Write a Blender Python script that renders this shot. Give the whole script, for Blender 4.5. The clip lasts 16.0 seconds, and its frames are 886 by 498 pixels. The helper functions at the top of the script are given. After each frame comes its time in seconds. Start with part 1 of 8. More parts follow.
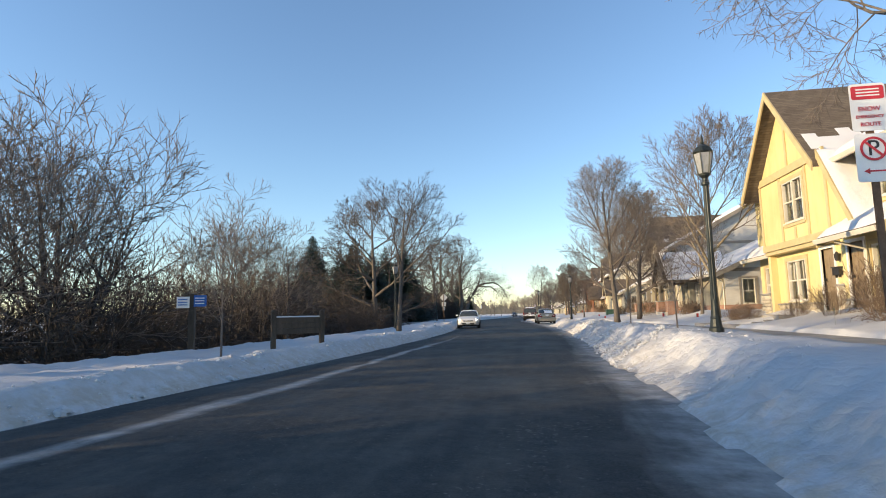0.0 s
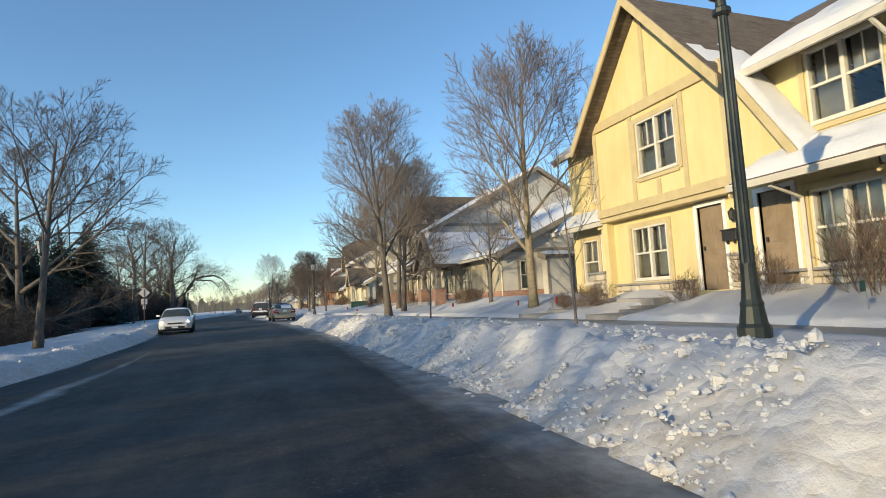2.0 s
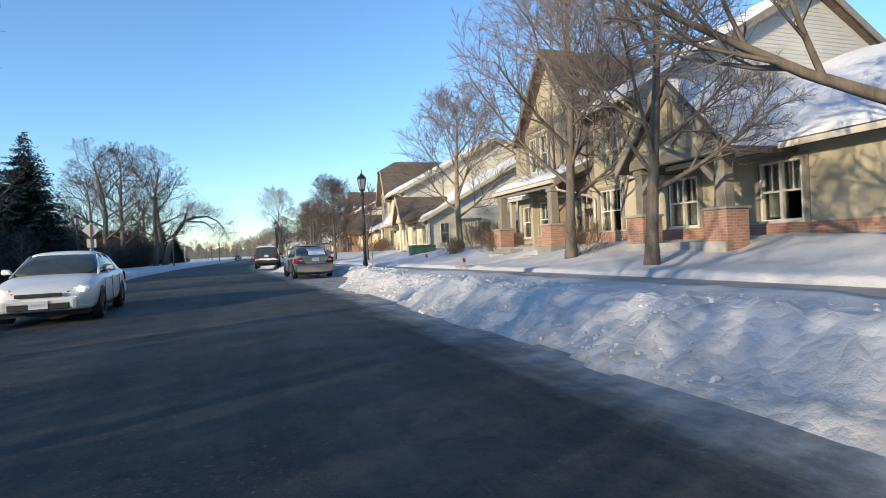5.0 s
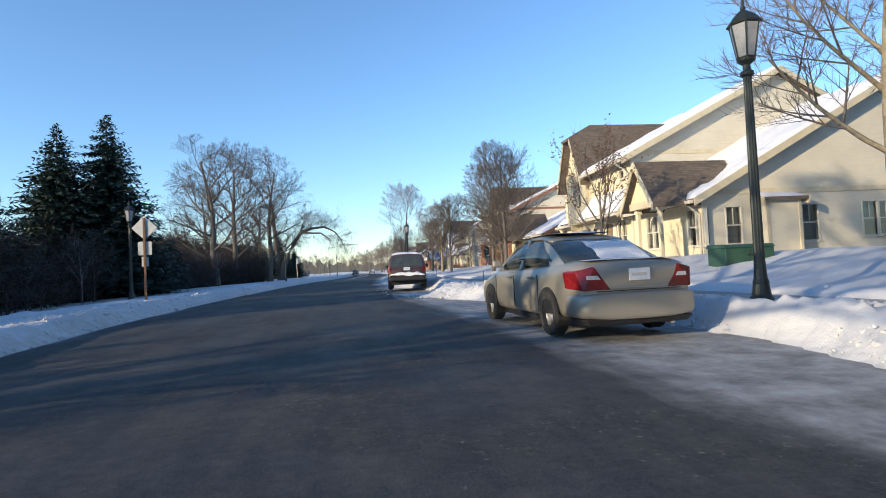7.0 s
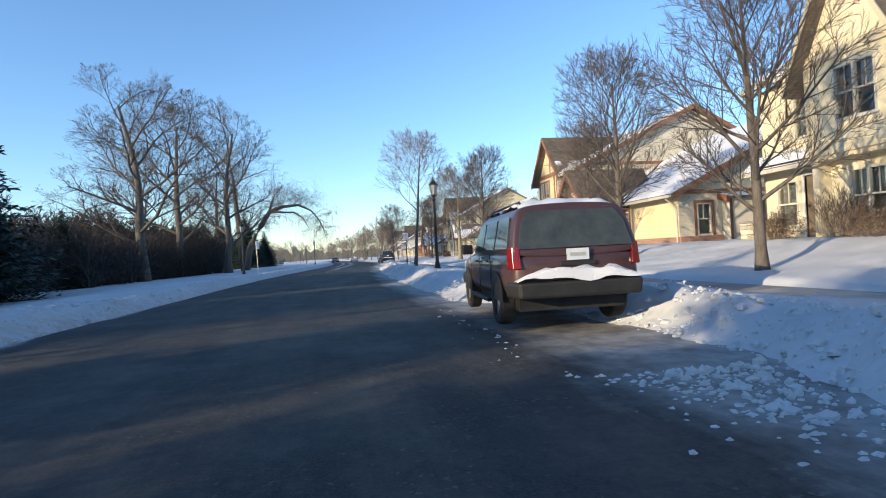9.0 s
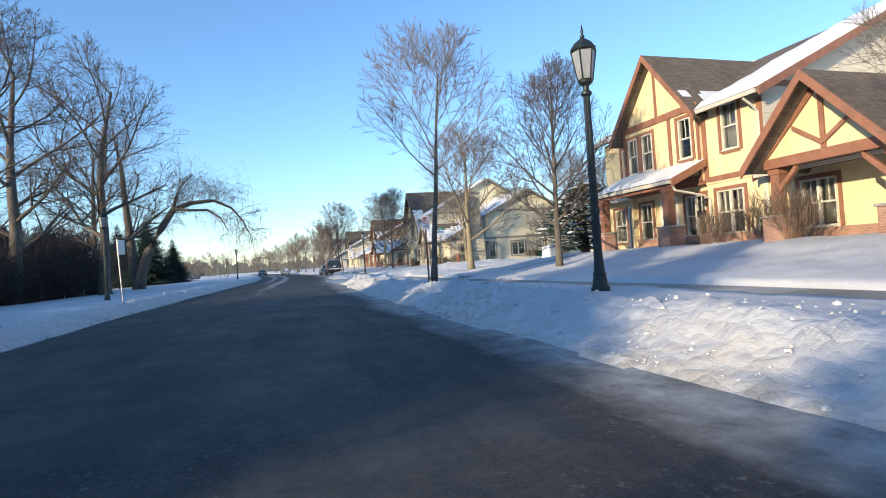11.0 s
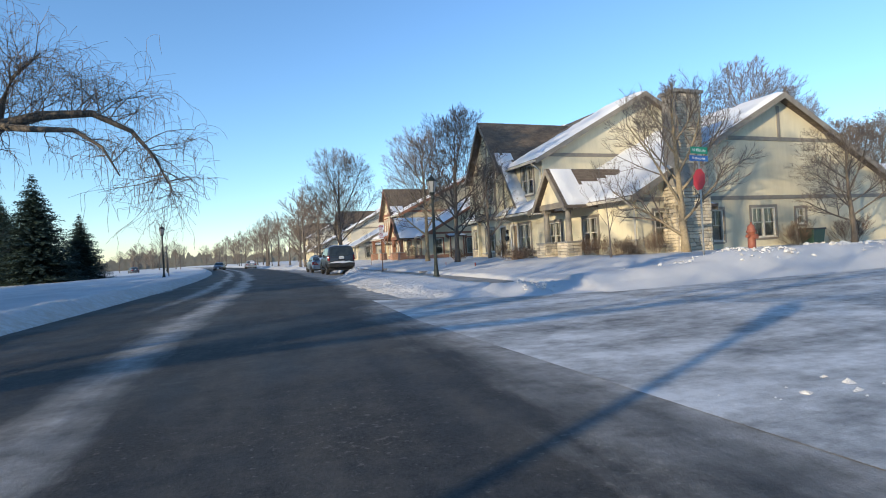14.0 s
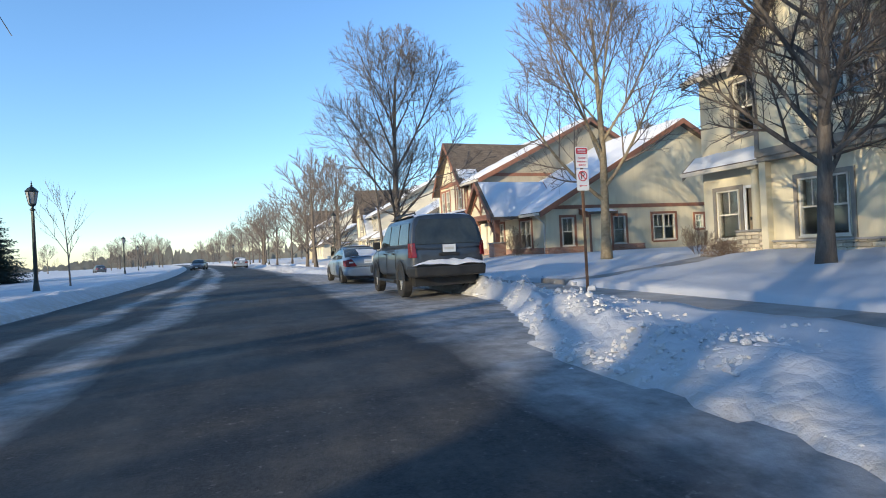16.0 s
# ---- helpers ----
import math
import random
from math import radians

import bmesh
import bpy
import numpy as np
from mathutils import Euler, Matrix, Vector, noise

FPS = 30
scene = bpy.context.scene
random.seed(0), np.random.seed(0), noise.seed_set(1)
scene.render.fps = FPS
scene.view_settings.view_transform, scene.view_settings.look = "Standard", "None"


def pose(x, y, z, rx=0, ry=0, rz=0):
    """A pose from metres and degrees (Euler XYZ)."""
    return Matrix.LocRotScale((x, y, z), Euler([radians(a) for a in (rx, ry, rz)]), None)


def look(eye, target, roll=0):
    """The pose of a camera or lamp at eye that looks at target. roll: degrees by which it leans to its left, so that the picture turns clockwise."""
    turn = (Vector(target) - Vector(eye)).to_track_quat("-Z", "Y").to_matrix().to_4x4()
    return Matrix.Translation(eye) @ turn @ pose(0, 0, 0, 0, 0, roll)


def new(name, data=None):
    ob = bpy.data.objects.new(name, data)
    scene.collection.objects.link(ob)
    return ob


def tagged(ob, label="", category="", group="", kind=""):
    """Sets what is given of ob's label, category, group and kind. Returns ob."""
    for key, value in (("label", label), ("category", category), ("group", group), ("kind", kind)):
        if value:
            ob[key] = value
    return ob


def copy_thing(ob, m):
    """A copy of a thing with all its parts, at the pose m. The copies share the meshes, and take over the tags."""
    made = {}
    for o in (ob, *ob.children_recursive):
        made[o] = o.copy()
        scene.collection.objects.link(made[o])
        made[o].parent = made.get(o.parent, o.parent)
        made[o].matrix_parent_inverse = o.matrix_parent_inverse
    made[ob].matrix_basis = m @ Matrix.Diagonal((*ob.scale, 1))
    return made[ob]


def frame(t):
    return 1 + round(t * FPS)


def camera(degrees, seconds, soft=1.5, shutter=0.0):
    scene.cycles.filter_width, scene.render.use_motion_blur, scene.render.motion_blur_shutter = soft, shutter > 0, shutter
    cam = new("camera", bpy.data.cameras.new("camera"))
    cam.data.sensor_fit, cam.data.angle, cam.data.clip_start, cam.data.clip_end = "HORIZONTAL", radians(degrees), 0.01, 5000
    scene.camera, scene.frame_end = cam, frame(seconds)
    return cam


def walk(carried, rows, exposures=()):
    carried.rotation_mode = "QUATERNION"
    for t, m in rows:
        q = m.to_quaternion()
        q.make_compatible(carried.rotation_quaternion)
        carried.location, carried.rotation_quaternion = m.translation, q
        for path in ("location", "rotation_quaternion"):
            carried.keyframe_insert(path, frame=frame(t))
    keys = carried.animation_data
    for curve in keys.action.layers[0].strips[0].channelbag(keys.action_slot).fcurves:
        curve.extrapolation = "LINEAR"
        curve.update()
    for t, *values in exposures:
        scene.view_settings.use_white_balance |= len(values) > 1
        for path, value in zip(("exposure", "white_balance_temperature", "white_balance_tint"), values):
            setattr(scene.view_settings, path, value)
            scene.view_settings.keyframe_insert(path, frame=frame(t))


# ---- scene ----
cam = camera(78.0, 16.0, soft=1.0)
PATH = [
    (0, (2.777, -6.139, 1.129), (2.472, -4.177, 1.367), -1.1),
    (0.5, (2.387, -3.966, 1.189), (2.474, -1.987, 1.46), -1.7),
    (1, (2.167, -1.561, 1.139), (2.651, 0.369, 1.334), -2.9),
    (1.5, (2.074, 0.93, 1.155), (2.607, 2.846, 1.366), -3.1),
    (2, (2.112, 3.462, 1.165), (2.768, 5.343, 1.345), -3.1),
    (2.5, (2.197, 6.135, 1.118), (2.954, 7.983, 1.23), -4.0),
    (3, (2.237, 9.036, 1.14), (3.016, 10.873, 1.272), -3.2),
    (5.3, (1.725, 27.732, 1.174), (2.321, 29.641, 1.159), -2.9),
    (5.5, (1.641, 29.485, 1.167), (2.179, 31.411, 1.176), -3.5),
    (6, (1.382, 34.157, 1.162), (1.793, 36.114, 1.172), -2.7),
    (6.5, (1.172, 39.051, 1.141), (1.508, 41.023, 1.173), -3.2),
    (7, (0.93, 43.97, 1.083), (1.201, 45.951, 1.149), -2.7),
    (7.5, (0.632, 48.91, 1.129), (0.932, 50.886, 1.198), -3.1),
    (8, (0.291, 53.69, 1.135), (0.578, 55.67, 1.113), -3.2),
    (8.5, (-0.02, 58.62, 1.20), (0.28, 60.597, 1.204), -3.2),
    (10.8, (-1.256, 81.008, 1.177), (-0.668, 82.92, 1.194), -3.5),
    (11, (-1.307, 83.143, 1.169), (-0.707, 85.051, 1.205), -3.9),
    (11.5, (-1.255, 88.706, 1.156), (-0.593, 90.592, 1.204), -4.0),
    (12, (-1.136, 94.448, 1.147), (-0.454, 96.329, 1.147), -4.4),
    (12.5, (-1.018, 100.344, 1.095), (-0.293, 102.208, 1.106), -3.7),
    (13, (-0.805, 106.378, 1.138), (-0.07, 108.239, 1.148), -4.7),
    (13.5, (-0.483, 112.529, 1.152), (0.258, 114.386, 1.151), -4.0),
    (14, (-0.053, 118.802, 1.154), (0.646, 120.676, 1.166), -3.0),
    (14.5, (0.492, 125.302, 1.153), (1.29, 127.136, 1.179), -2.9),
    (15, (1.053, 131.789, 1.147), (1.798, 133.645, 1.177), -3.6),
    (15.5, (1.556, 138.217, 1.115), (2.31, 140.07, 1.119), -3.7),
    (16, (1.964, 144.841, 1.138), (2.659, 146.716, 1.14), -2.9),
]
walk(cam, [(t, look(eye, target, roll)) for t, eye, target, roll in PATH], exposures=[(0, 0.90, 6700, 12), (0.5, 0.80, 6200, 10), (1.0, 0.57, 5900, 8), (1.5, 0.55, 6000, 7), (2.0, 0.60, 6200, 6), (3.0, 0.57, 6120, 5), (5.5, 0.82, 5720, 11), (8.0, 0.82, 5850, 11), (11.0, 0.96, 5820, 10), (12.5, 0.86, 6150, 12), (13.0, 0.58, 5750, 9), (14.0, 0.72, 5800, 9), (14.5, 0.76, 5900, 9), (15.0, 0.78, 5900, 9), (15.5, 0.84, 5650, 9), (16.0, 0.92, 5720, 9)])

# ---- world, sun and exposure ----
SUN_AZ, SUN_EL = radians(242), radians(13.0)          # clockwise from +y, above the horizon
world = bpy.data.worlds.new("sky")
scene.world = world
world.use_nodes = True
wn = world.node_tree.nodes
wn.clear()
sky = wn.new("ShaderNodeTexSky")
sky.sky_type, sky.sun_disc = "NISHITA", False
sky.sun_elevation, sky.sun_rotation = SUN_EL, SUN_AZ
sky.altitude, sky.air_density, sky.dust_density, sky.ozone_density = 300, 1.1, 0.12, 3.2
wbg = wn.new("ShaderNodeBackground")
wbg.inputs["Strength"].default_value = 0.15
wout = wn.new("ShaderNodeOutputWorld")
world.node_tree.links.new(sky.outputs[0], wbg.inputs[0])
world.node_tree.links.new(wbg.outputs[0], wout.inputs[0])

sun_data = bpy.data.lights.new("sun", "SUN")
sun_data.energy, sun_data.angle, sun_data.color = 3.9, radians(0.53), (1.0, 0.77, 0.46)
sun = new("sun", sun_data)
to_sun = Vector((math.sin(SUN_AZ) * math.cos(SUN_EL), math.cos(SUN_AZ) * math.cos(SUN_EL), math.sin(SUN_EL)))
sun.matrix_world = look(to_sun * 300, (0, 0, 0))

# ---- materials ----
def material(name, build):
    m = bpy.data.materials.new(name)
    m.use_nodes = True
    nt = m.node_tree
    nt.nodes.clear()
    out = nt.nodes.new("ShaderNodeOutputMaterial")
    bsdf = nt.nodes.new("ShaderNodeBsdfPrincipled")
    nt.links.new(bsdf.outputs[0], out.inputs[0])
    build(nt, bsdf)
    return m


def ramp(nt, fac, stops):
    r = nt.nodes.new("ShaderNodeValToRGB")
    e = r.color_ramp.elements
    while len(e) < len(stops):
        e.new(0.5)
    for el, (p, c) in zip(e, stops):
        el.position = p
        el.color = (*c, 1) if len(c) == 3 else c
    nt.links.new(fac, r.inputs[0])
    return r.outputs[0]


def coords(nt, scale=(1, 1, 1), kind="Object"):
    tc = nt.nodes.new("ShaderNodeTexCoord")
    mp = nt.nodes.new("ShaderNodeMapping")
    mp.inputs["Scale"].default_value = scale
    nt.links.new(tc.outputs[kind], mp.inputs[0])
    return mp.outputs[0]


def noise_tex(nt, vec, scale, detail=4.0, rough=0.6):
    n = nt.nodes.new("ShaderNodeTexNoise")
    n.inputs["Scale"].default_value = scale
    n.inputs["Detail"].default_value = detail
    n.inputs["Roughness"].default_value = rough
    nt.links.new(vec, n.inputs["Vector"])
    return n.outputs[0]


def bump(nt, bsdf, height, strength, dist=0.02):
    b = nt.nodes.new("ShaderNodeBump")
    b.inputs["Strength"].default_value, b.inputs["Distance"].default_value = strength, dist
    nt.links.new(height, b.inputs["Height"])
    nt.links.new(b.outputs[0], bsdf.inputs["Normal"])


def mix_rgb(nt, fac, a, b, mode="MIX"):
    m = nt.nodes.new("ShaderNodeMix")
    m.data_type, m.blend_type = "RGBA", mode
    for sock, v in ((m.inputs[0], fac), (m.inputs[6], a), (m.inputs[7], b)):
        if isinstance(v, (int, float)):
            sock.default_value = v
        elif isinstance(v, tuple):
            sock.default_value = (*v, 1) if len(v) == 3 else v
        else:
            nt.links.new(v, sock)
    return m.outputs[2]


def math_node(nt, op, a, b=0.0, clamp=False):
    m = nt.nodes.new("ShaderNodeMath")
    m.operation, m.use_clamp = op, clamp
    for sock, v in zip(m.inputs, (a, b)):
        if isinstance(v, (int, float)):
            sock.default_value = v
        else:
            nt.links.new(v, sock)
    return m.outputs[0]


def plain(name, dark, light, scale=6.0, rough=0.7, metal=0.0, bump_s=0.15, fine=60.0, vary=False, stretch=(1, 1, 1)):
    """Colour between dark and light by noise at two scales, with fine relief."""
    def build(nt, b):
        v = coords(nt, stretch)
        n1, n2 = noise_tex(nt, v, scale), noise_tex(nt, v, fine, 3.0)
        f = math_node(nt, "ADD", math_node(nt, "MULTIPLY", n1, 0.75), math_node(nt, "MULTIPLY", n2, 0.25))
        c = ramp(nt, f, [(0.3, dark), (0.7, light)])
        if vary:
            oi = nt.nodes.new("ShaderNodeObjectInfo")
            hs = nt.nodes.new("ShaderNodeHueSaturation")
            nt.links.new(math_node(nt, "ADD", math_node(nt, "MULTIPLY", oi.outputs["Random"], 0.5), 0.75), hs.inputs["Value"])
            nt.links.new(c, hs.inputs["Color"])
            c = hs.outputs[0]
        nt.links.new(c, b.inputs["Base Color"])
        b.inputs["Roughness"].default_value, b.inputs["Metallic"].default_value = rough, metal
        bump(nt, b, n2, bump_s)
    return material(name, build)


def build_snow(nt, b, dirt=0.0, dark=(0.62, 0.64, 0.68), light=(0.76, 0.76, 0.775)):
    v = coords(nt)
    n1, n2, n3 = noise_tex(nt, v, 0.35, 5), noise_tex(nt, v, 5.0, 6, 0.7), noise_tex(nt, v, 40.0, 4, 0.7)
    c = ramp(nt, n1, [(0.3, dark), (0.7, light)])
    if dirt:
        m = ramp(nt, math_node(nt, "ADD", math_node(nt, "MULTIPLY", n1, 0.5), math_node(nt, "MULTIPLY", n2, 0.5)), [(0.50, (0, 0, 0)), (0.64, (dirt,) * 3)])
        c = mix_rgb(nt, m, c, (0.52, 0.46, 0.37))
    nt.links.new(c, b.inputs["Base Color"])
    b.inputs["Roughness"].default_value = 0.75
    bump(nt, b, math_node(nt, "ADD", n2, math_node(nt, "MULTIPLY", n3, 0.35)), 0.55, 0.06)


M_SNOW_DIRTY = material("ploughed_snow", lambda nt, b: build_snow(nt, b, 0.75, (0.52, 0.53, 0.55), (0.68, 0.675, 0.67)))
M_ROOF_SNOW = material("roof_snow", build_snow)


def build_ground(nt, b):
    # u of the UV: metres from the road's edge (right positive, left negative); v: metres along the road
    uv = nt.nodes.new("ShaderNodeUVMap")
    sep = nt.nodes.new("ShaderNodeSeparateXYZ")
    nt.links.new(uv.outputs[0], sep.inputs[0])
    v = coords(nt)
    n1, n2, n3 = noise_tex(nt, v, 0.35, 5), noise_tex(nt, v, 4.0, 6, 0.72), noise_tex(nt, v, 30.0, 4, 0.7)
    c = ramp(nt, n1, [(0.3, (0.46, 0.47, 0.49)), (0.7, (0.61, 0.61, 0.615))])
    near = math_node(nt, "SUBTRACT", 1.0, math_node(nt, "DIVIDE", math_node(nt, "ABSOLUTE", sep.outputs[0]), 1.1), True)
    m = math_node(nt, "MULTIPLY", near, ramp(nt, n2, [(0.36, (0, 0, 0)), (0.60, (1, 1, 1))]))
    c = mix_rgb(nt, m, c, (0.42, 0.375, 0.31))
    wood = ramp(nt, math_node(nt, "ADD", math_node(nt, "MULTIPLY", sep.outputs[0], -0.05), math_node(nt, "MULTIPLY", math_node(nt, "SUBTRACT", n2, 0.5), 0.5)), [(0.30, (0, 0, 0)), (0.42, (1, 1, 1))])
    south = ramp(nt, math_node(nt, "DIVIDE", sep.outputs[1], 200.0), [(0.28, (1, 1, 1)), (0.55, (0, 0, 0))])
    litter = ramp(nt, n2, [(0.35, (0.035, 0.03, 0.025)), (0.62, (0.12, 0.10, 0.085)), (0.72, (0.6, 0.62, 0.66))])
    deep = math_node(nt, "SUBTRACT", 1.0, math_node(nt, "DIVIDE", math_node(nt, "SUBTRACT", math_node(nt, "MULTIPLY", sep.outputs[0], -1.0), 40.0), 30.0, True))
    c = mix_rgb(nt, math_node(nt, "MULTIPLY", math_node(nt, "MULTIPLY", wood, south), deep), c, litter)
    nt.links.new(c, b.inputs["Base Color"])
    b.inputs["Roughness"].default_value = 0.75
    # broken clods on the ploughed banks, softer trodden relief beyond
    vor = nt.nodes.new("ShaderNodeTexVoronoi")
    vor.inputs["Scale"].default_value = 6.5
    wob = nt.nodes.new("ShaderNodeVectorMath")
    wob.operation = "ADD"
    nt.links.new(v, wob.inputs[0])
    tex = nt.nodes.new("ShaderNodeTexNoise")
    tex.inputs["Scale"].default_value = 3.0
    nt.links.new(v, tex.inputs["Vector"])
    small = nt.nodes.new("ShaderNodeVectorMath")
    small.operation = "SCALE"
    small.inputs["Scale"].default_value = 0.16
    nt.links.new(tex.outputs["Color"], small.inputs[0])
    nt.links.new(small.outputs[0], wob.inputs[1])
    nt.links.new(wob.outputs[0], vor.inputs["Vector"])
    bank = math_node(nt, "SUBTRACT", 1.0, math_node(nt, "DIVIDE", math_node(nt, "SUBTRACT", math_node(nt, "ABSOLUTE", sep.outputs[0]), 1.2), 1.6, True))
    clod = math_node(nt, "MULTIPLY", math_node(nt, "MULTIPLY", math_node(nt, "SUBTRACT", 0.8, vor.outputs["Distance"], True), bank), 1.3)
    fine = math_node(nt, "ADD", math_node(nt, "MULTIPLY", n2, 0.8), math_node(nt, "MULTIPLY", n3, 0.5))
    bump(nt, b, math_node(nt, "ADD", fine, clod), 0.45, 0.05)


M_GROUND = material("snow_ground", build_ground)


def build_road(nt, b):
    # u: -1 left edge, 1 right edge; v: metres along the road
    uv = nt.nodes.new("ShaderNodeUVMap")
    sep = nt.nodes.new("ShaderNodeSeparateXYZ")
    nt.links.new(uv.outputs[0], sep.inputs[0])
    u, v = sep.outputs[0], sep.outputs[1]
    mp = nt.nodes.new("ShaderNodeMapping")
    mp.inputs["Scale"].default_value = (7.0, 0.22, 1)
    nt.links.new(uv.outputs[0], mp.inputs[0])
    streak = noise_tex(nt, mp.outputs[0], 1.0, 6, 0.62)
    pos = coords(nt)
    patch, grain, blot = noise_tex(nt, pos, 0.5, 6, 0.65), noise_tex(nt, pos, 45.0, 4, 0.7), noise_tex(nt, pos, 2.2, 5, 0.7)
    asphalt = ramp(nt, grain, [(0.3, (0.020, 0.021, 0.022)), (0.7, (0.052, 0.053, 0.054))])
    fleck = noise_tex(nt, pos, 9.0, 6, 0.75)
    salt = ramp(nt, math_node(nt, "ADD", math_node(nt, "MULTIPLY", streak, 0.4), math_node(nt, "ADD", math_node(nt, "MULTIPLY", blot, 0.3), math_node(nt, "MULTIPLY", fleck, 0.3))), [(0.45, (0, 0, 0)), (0.66, (0.7, 0.7, 0.7))])
    c = mix_rgb(nt, salt, asphalt, (0.115, 0.103, 0.086))
    chips = ramp(nt, math_node(nt, "ADD", math_node(nt, "MULTIPLY", noise_tex(nt, pos, 16.0, 5, 0.7), 0.7), math_node(nt, "MULTIPLY", patch, 0.3)), [(0.58, (0, 0, 0)), (0.66, (0.25, 0.25, 0.25))])
    c = mix_rgb(nt, chips, c, (0.40, 0.37, 0.33))
    wave = math_node(nt, "MULTIPLY", math_node(nt, "SUBTRACT", noise_tex(nt, pos, 0.16, 3), 0.5), 0.30)
    u = math_node(nt, "ADD", u, wave)
    mouth = math_node(nt, "MULTIPLY", math_node(nt, "SUBTRACT", 1.0, math_node(nt, "DIVIDE", math_node(nt, "ABSOLUTE", math_node(nt, "SUBTRACT", v, 125.0)), 10.0), True), 3.0, True)
    # packed snow on the left shoulder line, the middle of the lanes and the parking lane
    def band(centre, width):
        d = math_node(nt, "DIVIDE", math_node(nt, "ABSOLUTE", math_node(nt, "SUBTRACT", u, centre)), width)
        return math_node(nt, "SUBTRACT", 1.0, d, True)
    far = math_node(nt, "DIVIDE", math_node(nt, "SUBTRACT", v, 90.0), 45.0, True)
    near = math_node(nt, "SUBTRACT", 1.0, math_node(nt, "DIVIDE", math_node(nt, "SUBTRACT", v, 10.0), 26.0, True))
    outer = math_node(nt, "DIVIDE", math_node(nt, "SUBTRACT", v, 125.0), 20.0, True)
    left = math_node(nt, "MAXIMUM", math_node(nt, "MULTIPLY", band(-0.60, 0.10), near), math_node(nt, "MULTIPLY", band(-0.48, 0.17), outer))
    inner = math_node(nt, "MULTIPLY", band(-0.14, 0.22), far)
    mid = math_node(nt, "MULTIPLY", band(0.34, 0.06), math_node(nt, "MULTIPLY", far, ramp(nt, patch, [(0.52, (0, 0, 0)), (0.66, (0.35, 0.35, 0.35))])))
    bay = math_node(nt, "MULTIPLY", math_node(nt, "SUBTRACT", u, 0.86), 5.0, True)
    edge = math_node(nt, "MULTIPLY", math_node(nt, "MAXIMUM", band(1.02, 0.40), bay), math_node(nt, "SUBTRACT", 1.0, math_node(nt, "MULTIPLY", mouth, 0.15)))
    edge = math_node(nt, "MAXIMUM", edge, math_node(nt, "MULTIPLY", mouth, band(1.05, 0.62)))
    edge_l = band(-1.0, 0.07)
    total = left
    for piece in (inner, mid, edge, edge_l):
        total = math_node(nt, "MAXIMUM", total, piece)
    grit = math_node(nt, "ADD", math_node(nt, "MULTIPLY", patch, 0.55), math_node(nt, "MULTIPLY", streak, 0.45))
    mask = ramp(nt, math_node(nt, "ADD", math_node(nt, "MULTIPLY", total, 0.55), math_node(nt, "MULTIPLY", grit, 0.75)), [(0.60, (0, 0, 0)), (0.84, (0.8, 0.8, 0.8))])
    snow = ramp(nt, blot, [(0.35, (0.20, 0.195, 0.185)), (0.68, (0.47, 0.465, 0.455))])
    c = mix_rgb(nt, mask, c, snow)
    nt.links.new(c, b.inputs["Base Color"])
    nt.links.new(ramp(nt, patch, [(0.35, (0.66, 0.66, 0.66)), (0.65, (0.9, 0.9, 0.9))]), b.inputs["Roughness"])
    b.inputs["Specular IOR Level"].default_value = 0.25
    bump(nt, b, math_node(nt, "ADD", math_node(nt, "MULTIPLY", grain, 0.3), math_node(nt, "MULTIPLY", mask, 0.9)), 0.5, 0.025)


M_ROAD = material("wet_asphalt_with_packed_snow", build_road)


def build_side_road(nt, b):
    pos = coords(nt, (0.55, 1.1, 1))
    n1, n2, n3 = noise_tex(nt, pos, 0.8, 8, 0.72), noise_tex(nt, coords(nt), 3.0, 5, 0.7), noise_tex(nt, coords(nt), 40.0, 3)
    c = ramp(nt, math_node(nt, "ADD", math_node(nt, "MULTIPLY", n1, 0.7), math_node(nt, "MULTIPLY", n2, 0.3)), [(0.36, (0.10, 0.096, 0.092)), (0.47, (0.32, 0.315, 0.305)), (0.60, (0.62, 0.62, 0.62))])
    nt.links.new(c, b.inputs["Base Color"])
    b.inputs["Roughness"].default_value = 0.6
    bump(nt, b, math_node(nt, "ADD", n1, math_node(nt, "MULTIPLY", n3, 0.2)), 0.5, 0.03)


M_SIDE = material("icy_side_road", build_side_road)
M_CONCRETE = plain("concrete", (0.20, 0.19, 0.175), (0.36, 0.345, 0.32), 1.5, 0.85, 0, 0.2, 50, True)
M_BARK = plain("bark", (0.055, 0.045, 0.038), (0.17, 0.145, 0.12), 9, 0.9, 0, 0.5, 45, False, (1, 1, 0.25))
M_TWIG = plain("twig", (0.09, 0.072, 0.06), (0.23, 0.19, 0.16), 4, 0.85, 0, 0.1, 30)
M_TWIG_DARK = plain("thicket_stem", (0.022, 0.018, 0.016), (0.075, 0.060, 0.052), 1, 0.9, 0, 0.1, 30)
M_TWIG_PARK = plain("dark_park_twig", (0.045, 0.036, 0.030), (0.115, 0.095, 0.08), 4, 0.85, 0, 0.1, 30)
M_PALE_BARK = plain("pale_bark", (0.15, 0.12, 0.075), (0.32, 0.265, 0.18), 9, 0.85, 0, 0.3, 45)
M_NEEDLE = plain("needles", (0.018, 0.036, 0.032), (0.058, 0.098, 0.082), 3, 0.7, 0, 0.1, 40)
M_SHRUB = plain("shrub_stem", (0.085, 0.055, 0.038), (0.23, 0.165, 0.115), 5, 0.85, 0, 0.1, 30)
M_LEAF = plain("withered_leaf", (0.06, 0.035, 0.025), (0.16, 0.09, 0.06), 5, 0.8, 0, 0.1, 30)


